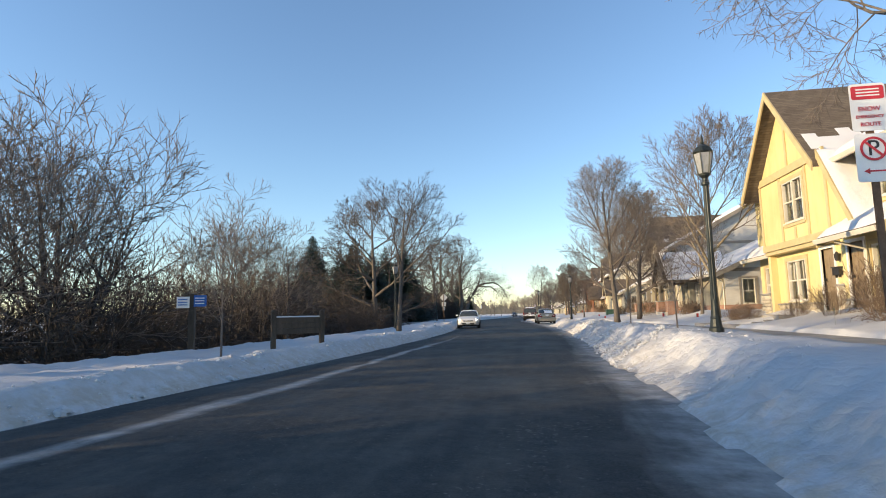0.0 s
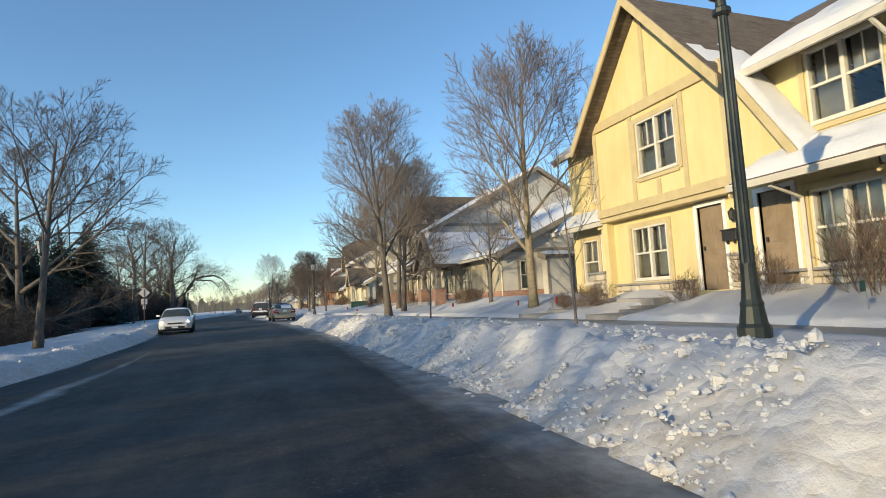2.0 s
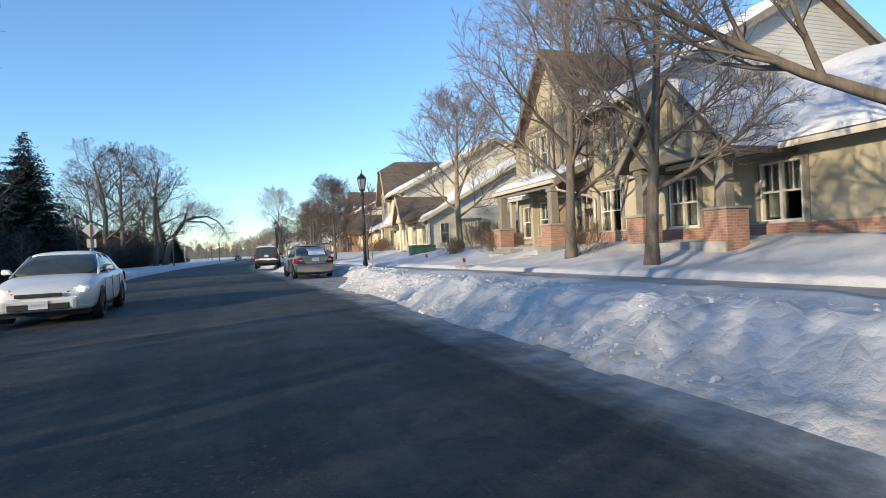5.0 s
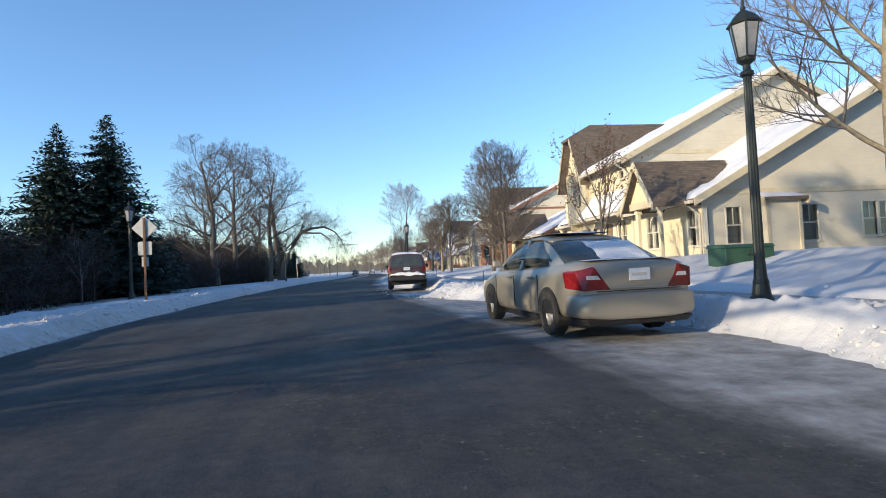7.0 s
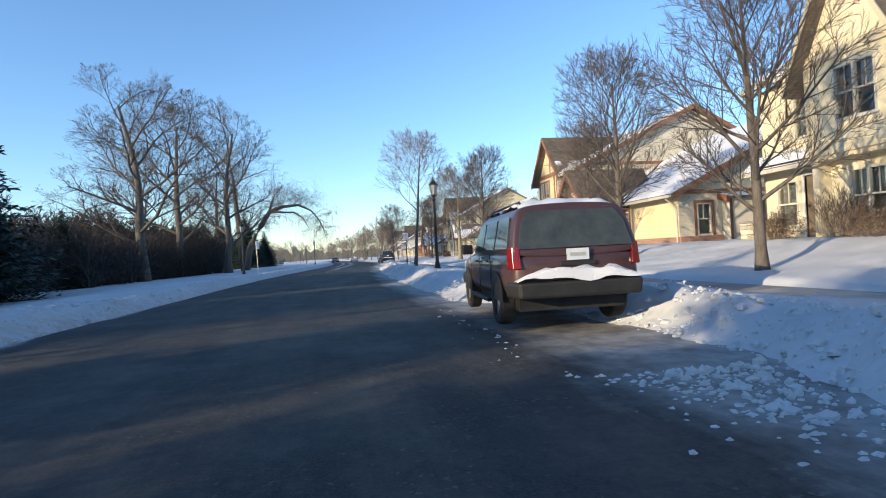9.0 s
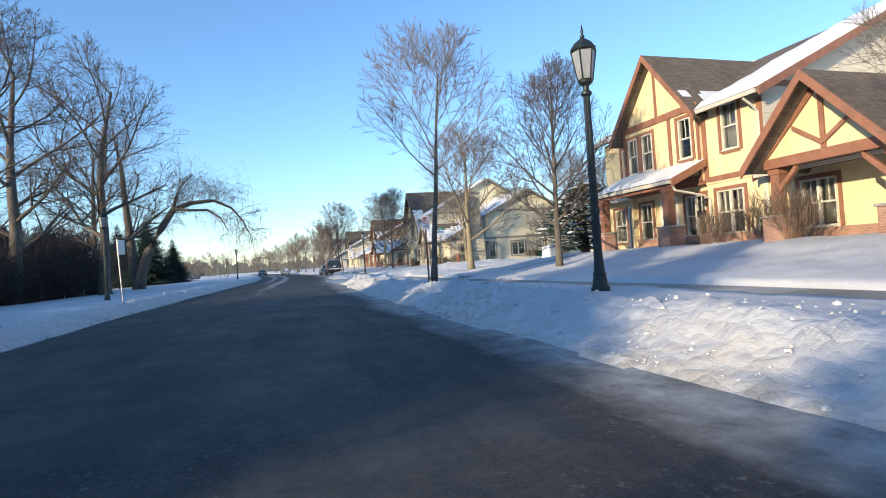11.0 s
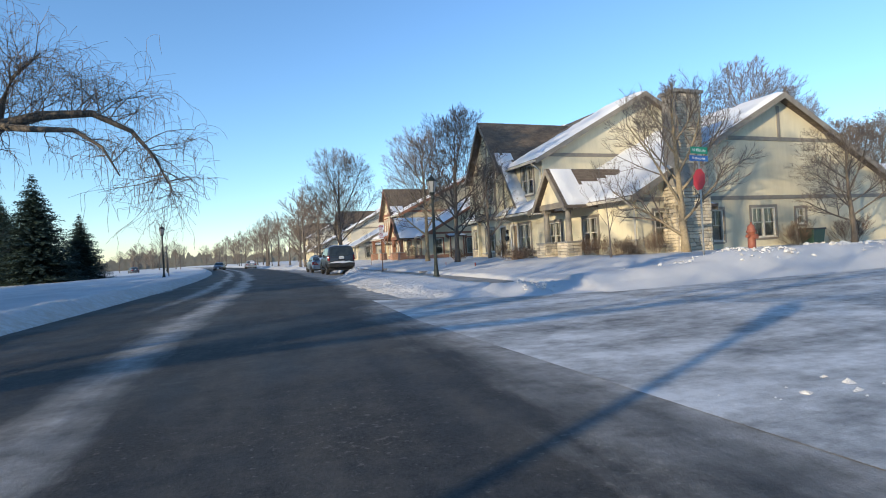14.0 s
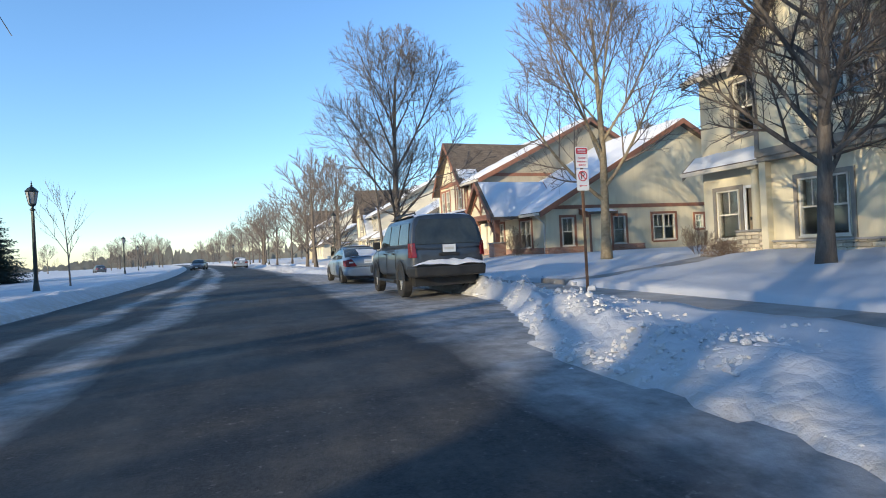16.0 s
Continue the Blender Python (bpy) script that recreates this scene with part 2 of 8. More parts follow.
def stucco(name, dark, light):
    def build(nt, b):
        v = coords(nt)
        n1, n2, n3 = noise_tex(nt, v, 0.5, 5), noise_tex(nt, v, 70.0, 3, 0.7), noise_tex(nt, coords(nt, (1.5, 1.5, 0.25)), 2.0, 4)
        c = ramp(nt, math_node(nt, "ADD", math_node(nt, "MULTIPLY", n1, 0.55), math_node(nt, "MULTIPLY", n3, 0.45)), [(0.32, dark), (0.66, light)])
        nt.links.new(c, b.inputs["Base Color"])
        b.inputs["Roughness"].default_value = 0.9
        bump(nt, b, n2, 0.35, 0.012)
    return material(name, build)


def siding(name, dark, light, pitch=0.14):
    def build(nt, b):
        v = coords(nt)
        n1, n2 = noise_tex(nt, v, 0.7, 5), noise_tex(nt, coords(nt, (0.4, 0.4, 8)), 5.0, 4)
        c = ramp(nt, math_node(nt, "ADD", math_node(nt, "MULTIPLY", n1, 0.6), math_node(nt, "MULTIPLY", n2, 0.4)), [(0.32, dark), (0.66, light)])
        nt.links.new(c, b.inputs["Base Color"])
        b.inputs["Roughness"].default_value = 0.7
        bump(nt, b, n2, 0.12, 0.01)
    return material(name, build)


M_YELLOW = stucco("yellow_stucco", (0.56, 0.455, 0.215), (0.69, 0.575, 0.295))
M_CREAM = stucco("cream_stucco", (0.57, 0.495, 0.33), (0.71, 0.63, 0.45))
M_BUFF = stucco("buff_stucco", (0.60, 0.49, 0.28), (0.72, 0.60, 0.37))
M_BEIGE = stucco("beige_stucco", (0.53, 0.475, 0.335), (0.67, 0.61, 0.445))
M_GREY = stucco("grey_stucco", (0.31, 0.275, 0.20), (0.43, 0.385, 0.29))
M_SIDE_CREAM = siding("cream_lap_siding", (0.50, 0.46, 0.37), (0.62, 0.58, 0.47))
M_SIDE_GREY = siding("grey_lap_siding", (0.38, 0.37, 0.34), (0.52, 0.50, 0.46))
M_TRIM_TAN = plain("tan_trim", (0.43, 0.345, 0.18), (0.55, 0.455, 0.26), 3, 0.6, 0, 0.08, 40)
M_TRIM_CREAM = plain("cream_trim", (0.46, 0.40, 0.27), (0.60, 0.53, 0.38), 3, 0.6, 0, 0.08, 40)
M_TRIM_BROWN = plain("red_brown_trim", (0.19, 0.085, 0.05), (0.30, 0.14, 0.085), 3, 0.6, 0, 0.08, 40)
M_TRIM_GREY = plain("taupe_trim", (0.17, 0.15, 0.12), (0.27, 0.24, 0.20), 3, 0.6, 0, 0.08, 40)
M_WHITE = plain("white_paint", (0.66, 0.65, 0.61), (0.80, 0.79, 0.76), 4, 0.5, 0, 0.06, 40)
M_DOOR = plain("brown_door", (0.17, 0.125, 0.075), (0.29, 0.22, 0.14), 3, 0.5, 0, 0.08, 40)
M_SASH = plain("cream_window_paint", (0.52, 0.49, 0.41), (0.64, 0.61, 0.53), 4, 0.5, 0, 0.06, 40)
M_BLIND = plain("window_blind", (0.27, 0.255, 0.21), (0.38, 0.36, 0.30), 3, 0.7, 0, 0.3, 30, True, (0.2, 0.2, 3))
M_GUTTER = plain("gutter", (0.50, 0.47, 0.40), (0.64, 0.60, 0.52), 3, 0.45, 0, 0.05, 40)
M_STONE = plain("field_stone", (0.40, 0.34, 0.25), (0.62, 0.55, 0.42), 5, 0.88, 0, 0.35, 40, True)
M_MORTAR = plain("mortar", (0.25, 0.23, 0.20), (0.38, 0.35, 0.31), 6, 0.95, 0, 0.3, 60)
M_DARK = plain("dark_interior", (0.012, 0.012, 0.012), (0.035, 0.033, 0.03), 3, 0.9, 0, 0.05, 30)


def build_brick(nt, b):
    t = nt.nodes.new("ShaderNodeTexBrick")
    t.inputs["Scale"].default_value = 1.0
    t.inputs["Brick Width"].default_value, t.inputs["Row Height"].default_value, t.inputs["Mortar Size"].default_value = 0.21, 0.07, 0.006
    t.inputs["Color1"].default_value, t.inputs["Color2"].default_value = (0.24, 0.10, 0.06, 1), (0.36, 0.17, 0.11, 1)
    t.inputs["Mortar"].default_value = (0.33, 0.30, 0.26, 1)
    sep = nt.nodes.new("ShaderNodeSeparateXYZ")
    comb = nt.nodes.new("ShaderNodeCombineXYZ")
    nt.links.new(coords(nt), sep.inputs[0])
    nt.links.new(math_node(nt, "ADD", sep.outputs[0], sep.outputs[1]), comb.inputs[0])
    nt.links.new(sep.outputs[2], comb.inputs[1])
    nt.links.new(comb.outputs[0], t.inputs["Vector"])
    nt.links.new(mix_rgb(nt, 0.25, t.outputs[0], ramp(nt, noise_tex(nt, coords(nt), 2.0), [(0.3, (0.2, 0.15, 0.1)), (0.7, (0.4, 0.3, 0.25))])), b.inputs["Base Color"])
    b.inputs["Roughness"].default_value = 0.88
    bump(nt, b, t.outputs[1], -0.5, 0.01)


M_BRICK = material("red_brick", build_brick)


def build_shingle(nt, b):
    t = nt.nodes.new("ShaderNodeTexBrick")
    t.inputs["Scale"].default_value = 1.0
    t.inputs["Brick Width"].default_value, t.inputs["Row Height"].default_value, t.inputs["Mortar Size"].default_value = 0.30, 0.11, 0.006
    t.inputs["Color1"].default_value, t.inputs["Color2"].default_value = (0.085, 0.066, 0.050, 1), (0.155, 0.122, 0.092, 1)
    t.inputs["Mortar"].default_value = (0.04, 0.033, 0.028, 1)
    sep = nt.nodes.new("ShaderNodeSeparateXYZ")
    comb = nt.nodes.new("ShaderNodeCombineXYZ")
    nt.links.new(coords(nt), sep.inputs[0])
    nt.links.new(math_node(nt, "ADD", sep.outputs[0], sep.outputs[1]), comb.inputs[0])
    nt.links.new(math_node(nt, "MULTIPLY", sep.outputs[2], 1.3), comb.inputs[1])
    nt.links.new(comb.outputs[0], t.inputs["Vector"])
    c = mix_rgb(nt, 0.3, t.outputs[0], ramp(nt, noise_tex(nt, coords(nt), 1.2), [(0.3, (0.07, 0.055, 0.045)), (0.7, (0.19, 0.155, 0.12))]))
    nt.links.new(c, b.inputs["Base Color"])
    b.inputs["Roughness"].default_value = 0.92
    bump(nt, b, t.outputs[1], -0.4, 0.01)


M_SHINGLE = material("asphalt_shingle", build_shingle)


def build_glass(nt, b):
    b.inputs["Base Color"].default_value = (0.80, 0.84, 0.86, 1)
    b.inputs["Roughness"].default_value = 0.03
    b.inputs["Transmission Weight"].default_value = 1.0
    b.inputs["IOR"].default_value = 1.5
    bump(nt, b, noise_tex(nt, coords(nt), 1.4, 2), 0.03, 0.02)


M_GLASS = material("window_glass", build_glass)


def paint(name, base, rough=0.35, metal=0.0, coat=0.5, dirt=(0.42, 0.40, 0.37), dirty=0.5):
    def build(nt, b):
        v = coords(nt)
        n1, n2 = noise_tex(nt, v, 1.8, 5), noise_tex(nt, v, 18.0, 4)
        sep = nt.nodes.new("ShaderNodeSeparateXYZ")
        nt.links.new(v, sep.inputs[0])
        low = math_node(nt, "SUBTRACT", 1.0, math_node(nt, "DIVIDE", sep.outputs[2], 0.9), True)
        f = math_node(nt, "MULTIPLY", math_node(nt, "ADD", math_node(nt, "MULTIPLY", low, 0.8), math_node(nt, "MULTIPLY", n1, 0.45)), dirty)
        c = mix_rgb(nt, f, base, dirt)
        nt.links.new(c, b.inputs["Base Color"])
        nt.links.new(math_node(nt, "ADD", math_node(nt, "MULTIPLY", f, 0.5), rough, True), b.inputs["Roughness"])
        b.inputs["Metallic"].default_value, b.inputs["Coat Weight"].default_value = metal, coat
        bump(nt, b, n2, 0.03, 0.01)
    return material(name, build)


M_TYRE = plain("tyre_rubber", (0.012, 0.012, 0.012), (0.045, 0.043, 0.04), 8, 0.9, 0, 0.3, 40)
M_RIM = plain("wheel_metal", (0.42, 0.41, 0.38), (0.66, 0.65, 0.61), 6, 0.4, 0.8, 0.05, 30)
M_BLACK = plain("black_plastic", (0.012, 0.012, 0.013), (0.03, 0.03, 0.03), 6, 0.55, 0, 0.1, 60)
M_RED_LENS = plain("red_lens", (0.10, 0.006, 0.008), (0.22, 0.014, 0.016), 10, 0.15, 0, 0.05, 80)
M_CLEAR_LENS = plain("clear_lens", (0.45, 0.45, 0.45), (0.7, 0.7, 0.68), 10, 0.12, 0, 0.05, 80)
M_AMBER = plain("amber_lens", (0.5, 0.2, 0.02), (0.7, 0.3, 0.04), 10, 0.2, 0, 0.05, 80)
M_CAR_GLASS = plain("car_glass", (0.030, 0.036, 0.036), (0.065, 0.075, 0.072), 3, 0.06, 0, 0.02, 10)
M_PLATE = plain("plate", (0.5, 0.55, 0.6), (0.68, 0.70, 0.72), 10, 0.4, 0, 0.05, 60)
M_POLE = plain("dark_green_cast_iron", (0.012, 0.018, 0.017), (0.040, 0.048, 0.045), 6, 0.45, 0.3, 0.12, 60)
M_LANTERN = plain("lantern_glass", (0.20, 0.205, 0.21), (0.34, 0.345, 0.35), 5, 0.25, 0, 0.05, 40)
M_STEEL = plain("galvanised_steel", (0.30, 0.30, 0.29), (0.48, 0.48, 0.46), 8, 0.5, 0.7, 0.08, 60)
M_RUST = plain("rusty_steel", (0.10, 0.055, 0.03), (0.22, 0.13, 0.08), 8, 0.8, 0.2, 0.15, 60)
M_SIGN_WHITE = plain("sign_white", (0.68, 0.68, 0.67), (0.80, 0.80, 0.79), 4, 0.4, 0, 0.04, 60)
M_SIGN_BACK = plain("sign_back", (0.42, 0.42, 0.40), (0.60, 0.60, 0.57), 5, 0.45, 0.4, 0.05, 60)
M_SIGN_RED = plain("sign_red", (0.45, 0.02, 0.03), (0.58, 0.04, 0.05), 5, 0.4, 0, 0.04, 60)
M_SIGN_GREEN = plain("sign_green", (0.0, 0.19, 0.10), (0.01, 0.26, 0.14), 5, 0.4, 0, 0.04, 60)
M_SIGN_BLUE = plain("sign_blue", (0.02, 0.10, 0.36), (0.03, 0.15, 0.45), 5, 0.4, 0, 0.04, 60)
M_SIGN_BLACK = plain("sign_black", (0.015, 0.015, 0.015), (0.03, 0.03, 0.03), 5, 0.4, 0, 0.04, 60)
M_WOOD = plain("weathered_wood", (0.045, 0.032, 0.022), (0.11, 0.082, 0.058), 5, 0.85, 0, 0.3, 40, False, (1, 1, 0.2))
M_UTIL = plain("green_enamel", (0.018, 0.055, 0.038), (0.035, 0.085, 0.058), 3, 0.5, 0, 0.08, 50)
M_HYDRANT = plain("hydrant_paint", (0.16, 0.05, 0.03), (0.28, 0.10, 0.06), 8, 0.6, 0, 0.15, 60)
M_FLAG = plain("red_flag", (0.5, 0.03, 0.03), (0.65, 0.06, 0.05), 8, 0.6, 0, 0.05, 40)

# ---- mesh helpers ----
class Build:
    """Gathers vertices and faces of one mesh."""
    def __init__(self):
        self.v, self.f, self.starts = [], [], []

    def start(self):
        self.starts.append((len(self.v), len(self.f)))

    def quad(self, *p):
        n = len(self.v)
        self.v += [tuple(q) for q in p]
        self.f.append(tuple(range(n, n + len(p))))
        return self

    def box(self, x0, y0, z0, x1, y1, z1):
        n = len(self.v)
        self.v += [(x, y, z) for z in (z0, z1) for y in (y0, y1) for x in (x0, x1)]
        self.f += [tuple(n + i for i in q) for q in ((0, 2, 3, 1), (4, 5, 7, 6), (0, 1, 5, 4), (1, 3, 7, 5), (3, 2, 6, 7), (2, 0, 4, 6))]
        return self

    def hexa(self, a, b):
        """A solid between the quads a and b (same order round)."""
        n, k = len(self.v), len(a)
        self.v += [tuple(q) for q in a] + [tuple(q) for q in b]
        self.f += [tuple(range(n + k - 1, n - 1, -1)), tuple(range(n + k, n + 2 * k))]
        self.f += [(n + i, n + (i + 1) % k, n + k + (i + 1) % k, n + k + i) for i in range(k)]
        return self

    def slab(self, corners, thick):
        return self.hexa([(x, y, z - thick) for x, y, z in corners], corners)

    def tube(self, pts, radii, sides=6, cap=True):
        pts = [Vector(p) for p in pts]
        base = len(self.v)
        for i, p in enumerate(pts):
            d = (pts[min(i + 1, len(pts) - 1)] - pts[max(i - 1, 0)]).normalized()
            a = d.cross(Vector((0, 0, 1)) if abs(d.z) < 0.9 else Vector((1, 0, 0))).normalized()
            b = d.cross(a)
            r = radii[i]
            for s in range(sides):
                q = 2 * math.pi * s / sides
                self.v.append(tuple(p + a * (r * math.cos(q)) + b * (r * math.sin(q))))
        for i in range(len(pts) - 1):
            for s in range(sides):
                k = base + i * sides
                self.f.append((k + s, k + (s + 1) % sides, k + sides + (s + 1) % sides, k + sides + s))
        if cap:
            self.f.append(tuple(base + s for s in range(sides - 1, -1, -1)))
            k = base + (len(pts) - 1) * sides
            self.f.append(tuple(k + s for s in range(sides)))
        return self

    def lathe(self, profile, centre=(0, 0, 0), sides=16):
        """profile: (radius, height) from below."""
        cx, cy, cz = centre
        base = len(self.v)
        for r, h in profile:
            for s in range(sides):
                q = 2 * math.pi * s / sides
                self.v.append((cx + r * math.cos(q), cy + r * math.sin(q), cz + h))
        for i in range(len(profile) - 1):
            for s in range(sides):
                k = base + i * sides
                self.f.append((k + s, k + (s + 1) % sides, k + sides + (s + 1) % sides, k + sides + s))
        self.f.append(tuple(base + s for s in range(sides - 1, -1, -1)))
        k = base + (len(profile) - 1) * sides
        self.f.append(tuple(k + s for s in range(sides)))
        return self

    def mesh(self, name, mat, smooth=False):
        me = bpy.data.meshes.new(name)
        me.from_pydata(self.v, [], self.f)
        if mat:
            me.materials.append(mat)
        if smooth:
            me.polygons.foreach_set("use_smooth", [True] * len(me.polygons))
        me.update()
        return me


def part(name, build, mat, parent=None, label="", smooth=False, bevel=0.0):
    """One mesh object under a thing or a part; a build of several walls becomes one object for each."""
    if isinstance(build, Build) and len(build.starts) > 1:
        ends = build.starts[1:] + [(len(build.v), len(build.f))]
        for (v0, f0), (v1, f1) in zip(build.starts, ends):
            one = Build()
            one.v, one.f = build.v[v0:v1], [tuple(i - v0 for i in q) for q in build.f[f0:f1]]
            ob = part(name, one, mat, parent, label, smooth, bevel)
        return ob
    ob = new(name, build if isinstance(build, bpy.types.Mesh) else build.mesh(name, mat, smooth))
    ob.parent = parent
    if bevel:
        m = ob.modifiers.new("bevel", "BEVEL")
        m.width, m.segments, m.limit_method = bevel, 2, "ANGLE"
    if label:
        tagged(ob, label)
    return ob


def thing(name, label, category, at=(0, 0, 0), turn=0.0, group="", scale=1.0):
    ob = new(name)
    ob.matrix_basis = Matrix.Translation(at) @ Matrix.Rotation(radians(turn), 4, "Z") @ Matrix.Scale(scale, 4)
    return tagged(ob, label, category, group)


def put(x, y, z, turn=0.0, scale=1.0):
    return Matrix.Translation((x, y, z)) @ Matrix.Rotation(radians(turn), 4, "Z") @ Matrix.Scale(scale, 4)


# ---- plan of the road ----
Y_KEYS = [-600, -60, 0, 20, 35, 50, 65, 80, 95, 110, 125, 145, 160, 180, 200, 240, 284, 350, 450, 900]
C_KEYS = [0.2, 0.2, 0.9, 1.4, 1.3, 0.1, -1.4, -2.2, -2.3, -1.9, -0.9, 0.5, 1.1, 1.1, 0.5, -2, -6, -14, -29, -110]
YS = np.arange(-600, 901, 1.0)
_c = np.interp(YS, Y_KEYS, C_KEYS)
_k = np.exp(-0.5 * (np.arange(-24, 25) / 8.0) ** 2)
_c = np.convolve(np.pad(_c, 24, "edge"), _k / _k.sum(), "valid")


def centre(y):
    return float(np.interp(y, YS, _c))


def half(y):
    return float(np.interp(y, [-20, 10, 30, 55, 90, 150], [3.4, 3.4, 3.5, 3.9, 4.1, 4.0]))


def half_left(y):
    return half(y) + float(np.interp(y, [-20, 0, 10, 20, 30, 42, 58, 70, 85], [0.3, 0.4, 0.2, 0.1, 0.2, 0.55, 0.9, 0.6, 0.0]))


def lawn(y):
    return float(np.interp(y, [0, 11, 30, 52, 92, 118, 133, 200], [0.58, 0.58, 0.44, 0.34, 0.38, 0.2, 0.12, 0.16]))


def house_base(y):
    return float(np.interp(y, [0, 20, 90, 109, 119, 134, 200], [0.95, 1.0, 1.0, 0.95, 0.30, 0.52, 0.55]))


BAY_Y = [43, 50, 58, 65, 65, 68.5, 74.5, 77, 149.5, 155.5, 176, 188]      # where cars stand at the kerb
BAY_W = [0, 2.0, 2.0, 0, 0, 1.3, 1.3, 0, 0, 2.3, 2.3, 0]
SIDE_Y0, SIDE_Y1 = 121.6, 131.0          # the side street's edges


def side(y, d):
    """How far (0 to 1) a place on the right lies in the side street."""
    flare = 3.0 * max(0.0, 1 - d / 4.0)
    return max(0.0, min(1.0, min(y - (SIDE_Y0 - flare), (SIDE_Y1 + flare) - y) / 1.2))


def nz(x, y, s, seed=0.0):
    return noise.noise(Vector((x * s, y * s, seed)))


FRONT_WALKS = (14.1, 17.7, 44.2, 66.9, 107.0, 111.6, 147.6, 157.6)      # cleared paths from the pavement to the front doors


def walk_near(y):
    """How far y lies from the middle of the nearest front path."""
    return min(abs(y - w) for w in FRONT_WALKS)


def ground_z(x, y):
    c, w = centre(y), half(y)
    r, l = x - (c + w), (c - half_left(y)) - x
    if 0 < r < 2.5:
        # the ploughed edge wanders
        r += min(1.0, (2.5 - r) / 1.5) * (0.28 * nz(0, y, 0.22, 71) + 0.20 * nz(0, y, 0.9, 72) + 0.10 * nz(x, y, 2.7, 73) - 0.16)
        if r <= 0:
            return -0.07
    if r > 0:
        g, hb = lawn(y), house_base(y)
        bay = float(np.interp(y, BAY_Y, BAY_W))
        full = r
        if bay > 0 and r < 3.2:
            r = max(0.0, (r - bay) * 3.2 / (3.2 - bay))
            if r == 0.0:
                return -0.07
        bank = 0.0
        if r < 3.0:
            lump = 0.42 + 0.7 * nz(x, y, 0.55) + 0.9 * abs(nz(x, y, 1.5, 5)) + 1.3 * abs(nz(x, y, 3.2, 7)) + 0.9 * nz(x, y, 6.5, 9)
            off = 0.9 + 0.5 * nz(x, y, 0.3, 12) + 0.25 * nz(x, y, 1.1, 13)
            shape = math.exp(-((r - off) / (0.5 if r < off else 0.8)) ** 2)
            bank = 0.27 * shape * max(0.1, lump) * float(np.interp(y, [-4, 2, 7, 24, 28, 40, 47, 66, 70, 91.5, 93, 95.5, 97, 109, 114, 121, 132, 147, 151, 155, 160], [0.1, 0.15, 0.5, 0.6, 0.4, 0.4, 0.45, 0.4, 0.45, 0.5, 1.0, 1.0, 0.6, 0.5, 0.85, 1.0, 0.3, 0.25, 0.8, 1.1, 0.6]))
            bank += (0.06 * abs(nz(x, y, 3.6, 51)) + 0.035 * nz(x, y, 7.0, 52)) * min(1.0, r / 0.3) * min(1.0, (3.0 - r) / 0.9) * float(np.interp(y, [60, 100, 122, 135], [1, 0.7, 1.0, 0.35]))
        t = max(0.0, min(1.0, (r + 0.3 * nz(x, y, 0.8, 21) + 0.15 * nz(x, y, 2.6, 22)) / 1.5))
        z = g * t * t * (3 - 2 * t)
        if r > 4.9:
            reach = float(np.interp(y, [0, 25, 35, 60, 110, 133, 160], [2.7, 2.9, 4.4, 5.6, 6.2, 6.0, 5.6]))
            q = min(1.0, (r - 4.9) / reach)
            z = g + 0.06 + (hb - g) * q ** 2.0 * (1.5 - 0.5 * q)
        if r > 4.9 and walk_near(y) < 0.66:
            return z - 0.14
        if r > 5.2:
            # trodden, lumpy snow on the lawns
            z += (0.07 * nz(x, y, 0.9, 41) + 0.05 * abs(nz(x, y, 1.3, 42))) * min(1.0, (r - 5.2) / 0.8) * (r < 16)
        if 3.55 < r < 4.85:
            z = g - 0.12
        z += bank + 0.05 * nz(x, y, 0.45, 3) + 0.03 * nz(x, y, 1.7, 4) + 0.012 * nz(x, y, 5.0, 6) * (r > 0.2)
        s = side(y, r)
        ridge = 0.0
        for e in (SIDE_Y0 - 0.6, SIDE_Y1 + 0.6):
            if r > 2.5:
                ridge = max(ridge, 0.18 * math.exp(-((y - e) / 0.6) ** 2) * (0.9 + 0.8 * nz(x, y, 0.8, 8) + 0.5 * abs(nz(x, y, 2.4, 9))))
        z = z * (1 - s) - 0.04 * s + ridge * (1 - s)
        if r > 60:
            z += (r - 60) * 0.002
        return z
    if l > 0:
        t = max(0.0, min(1.0, l / 0.7))
        z = 0.20 * t * t * (3 - 2 * t)
        z += 0.16 * math.exp(-((l - 0.8) / 0.45) ** 2) * (0.8 + 0.6 * nz(x, y, 1.4, 2))
        z += 0.05 * nz(x, y, 0.5, 3) + (0.045 * nz(x, y, 2.1, 4) + 0.06 * abs(nz(x, y, 1.2, 81)) + 0.03 * nz(x, y, 4.5, 82)) * (l < 6)
        wood = float(np.interp(y, [-100, 40, 62, 100], [1, 1, 0.35, 0.0]))
        if l > 3.9:
            z += 0.22 * math.exp(-((l - 4.3) / 0.4) ** 2) * wood
            z -= wood * min(1.6, (l - 3.9) * 0.35) + (1 - wood) * min(0.5, (l - 3.9) * 0.02)
        return z
    return -0.05


# ---- ground, road, side street, pavement ----
def offsets():
    right = [0.0] + list(np.arange(0.1, 3.3, 0.13)) + [3.5, 3.56, 3.9, 4.4, 4.84, 4.9] + list(np.arange(5.2, 10.5, 0.4)) + [11.5, 13, 15, 18, 22, 28, 36, 50, 70, 100, 150, 250, 450, 900, 2500]
    left = [0.0] + list(np.arange(0.12, 1.8, 0.16)) + list(np.arange(2.0, 6.4, 0.3)) + [7, 8, 9.5, 11.5, 14, 18, 24, 32, 45, 65, 100, 150, 250, 450, 900, 2500]
    return left, right


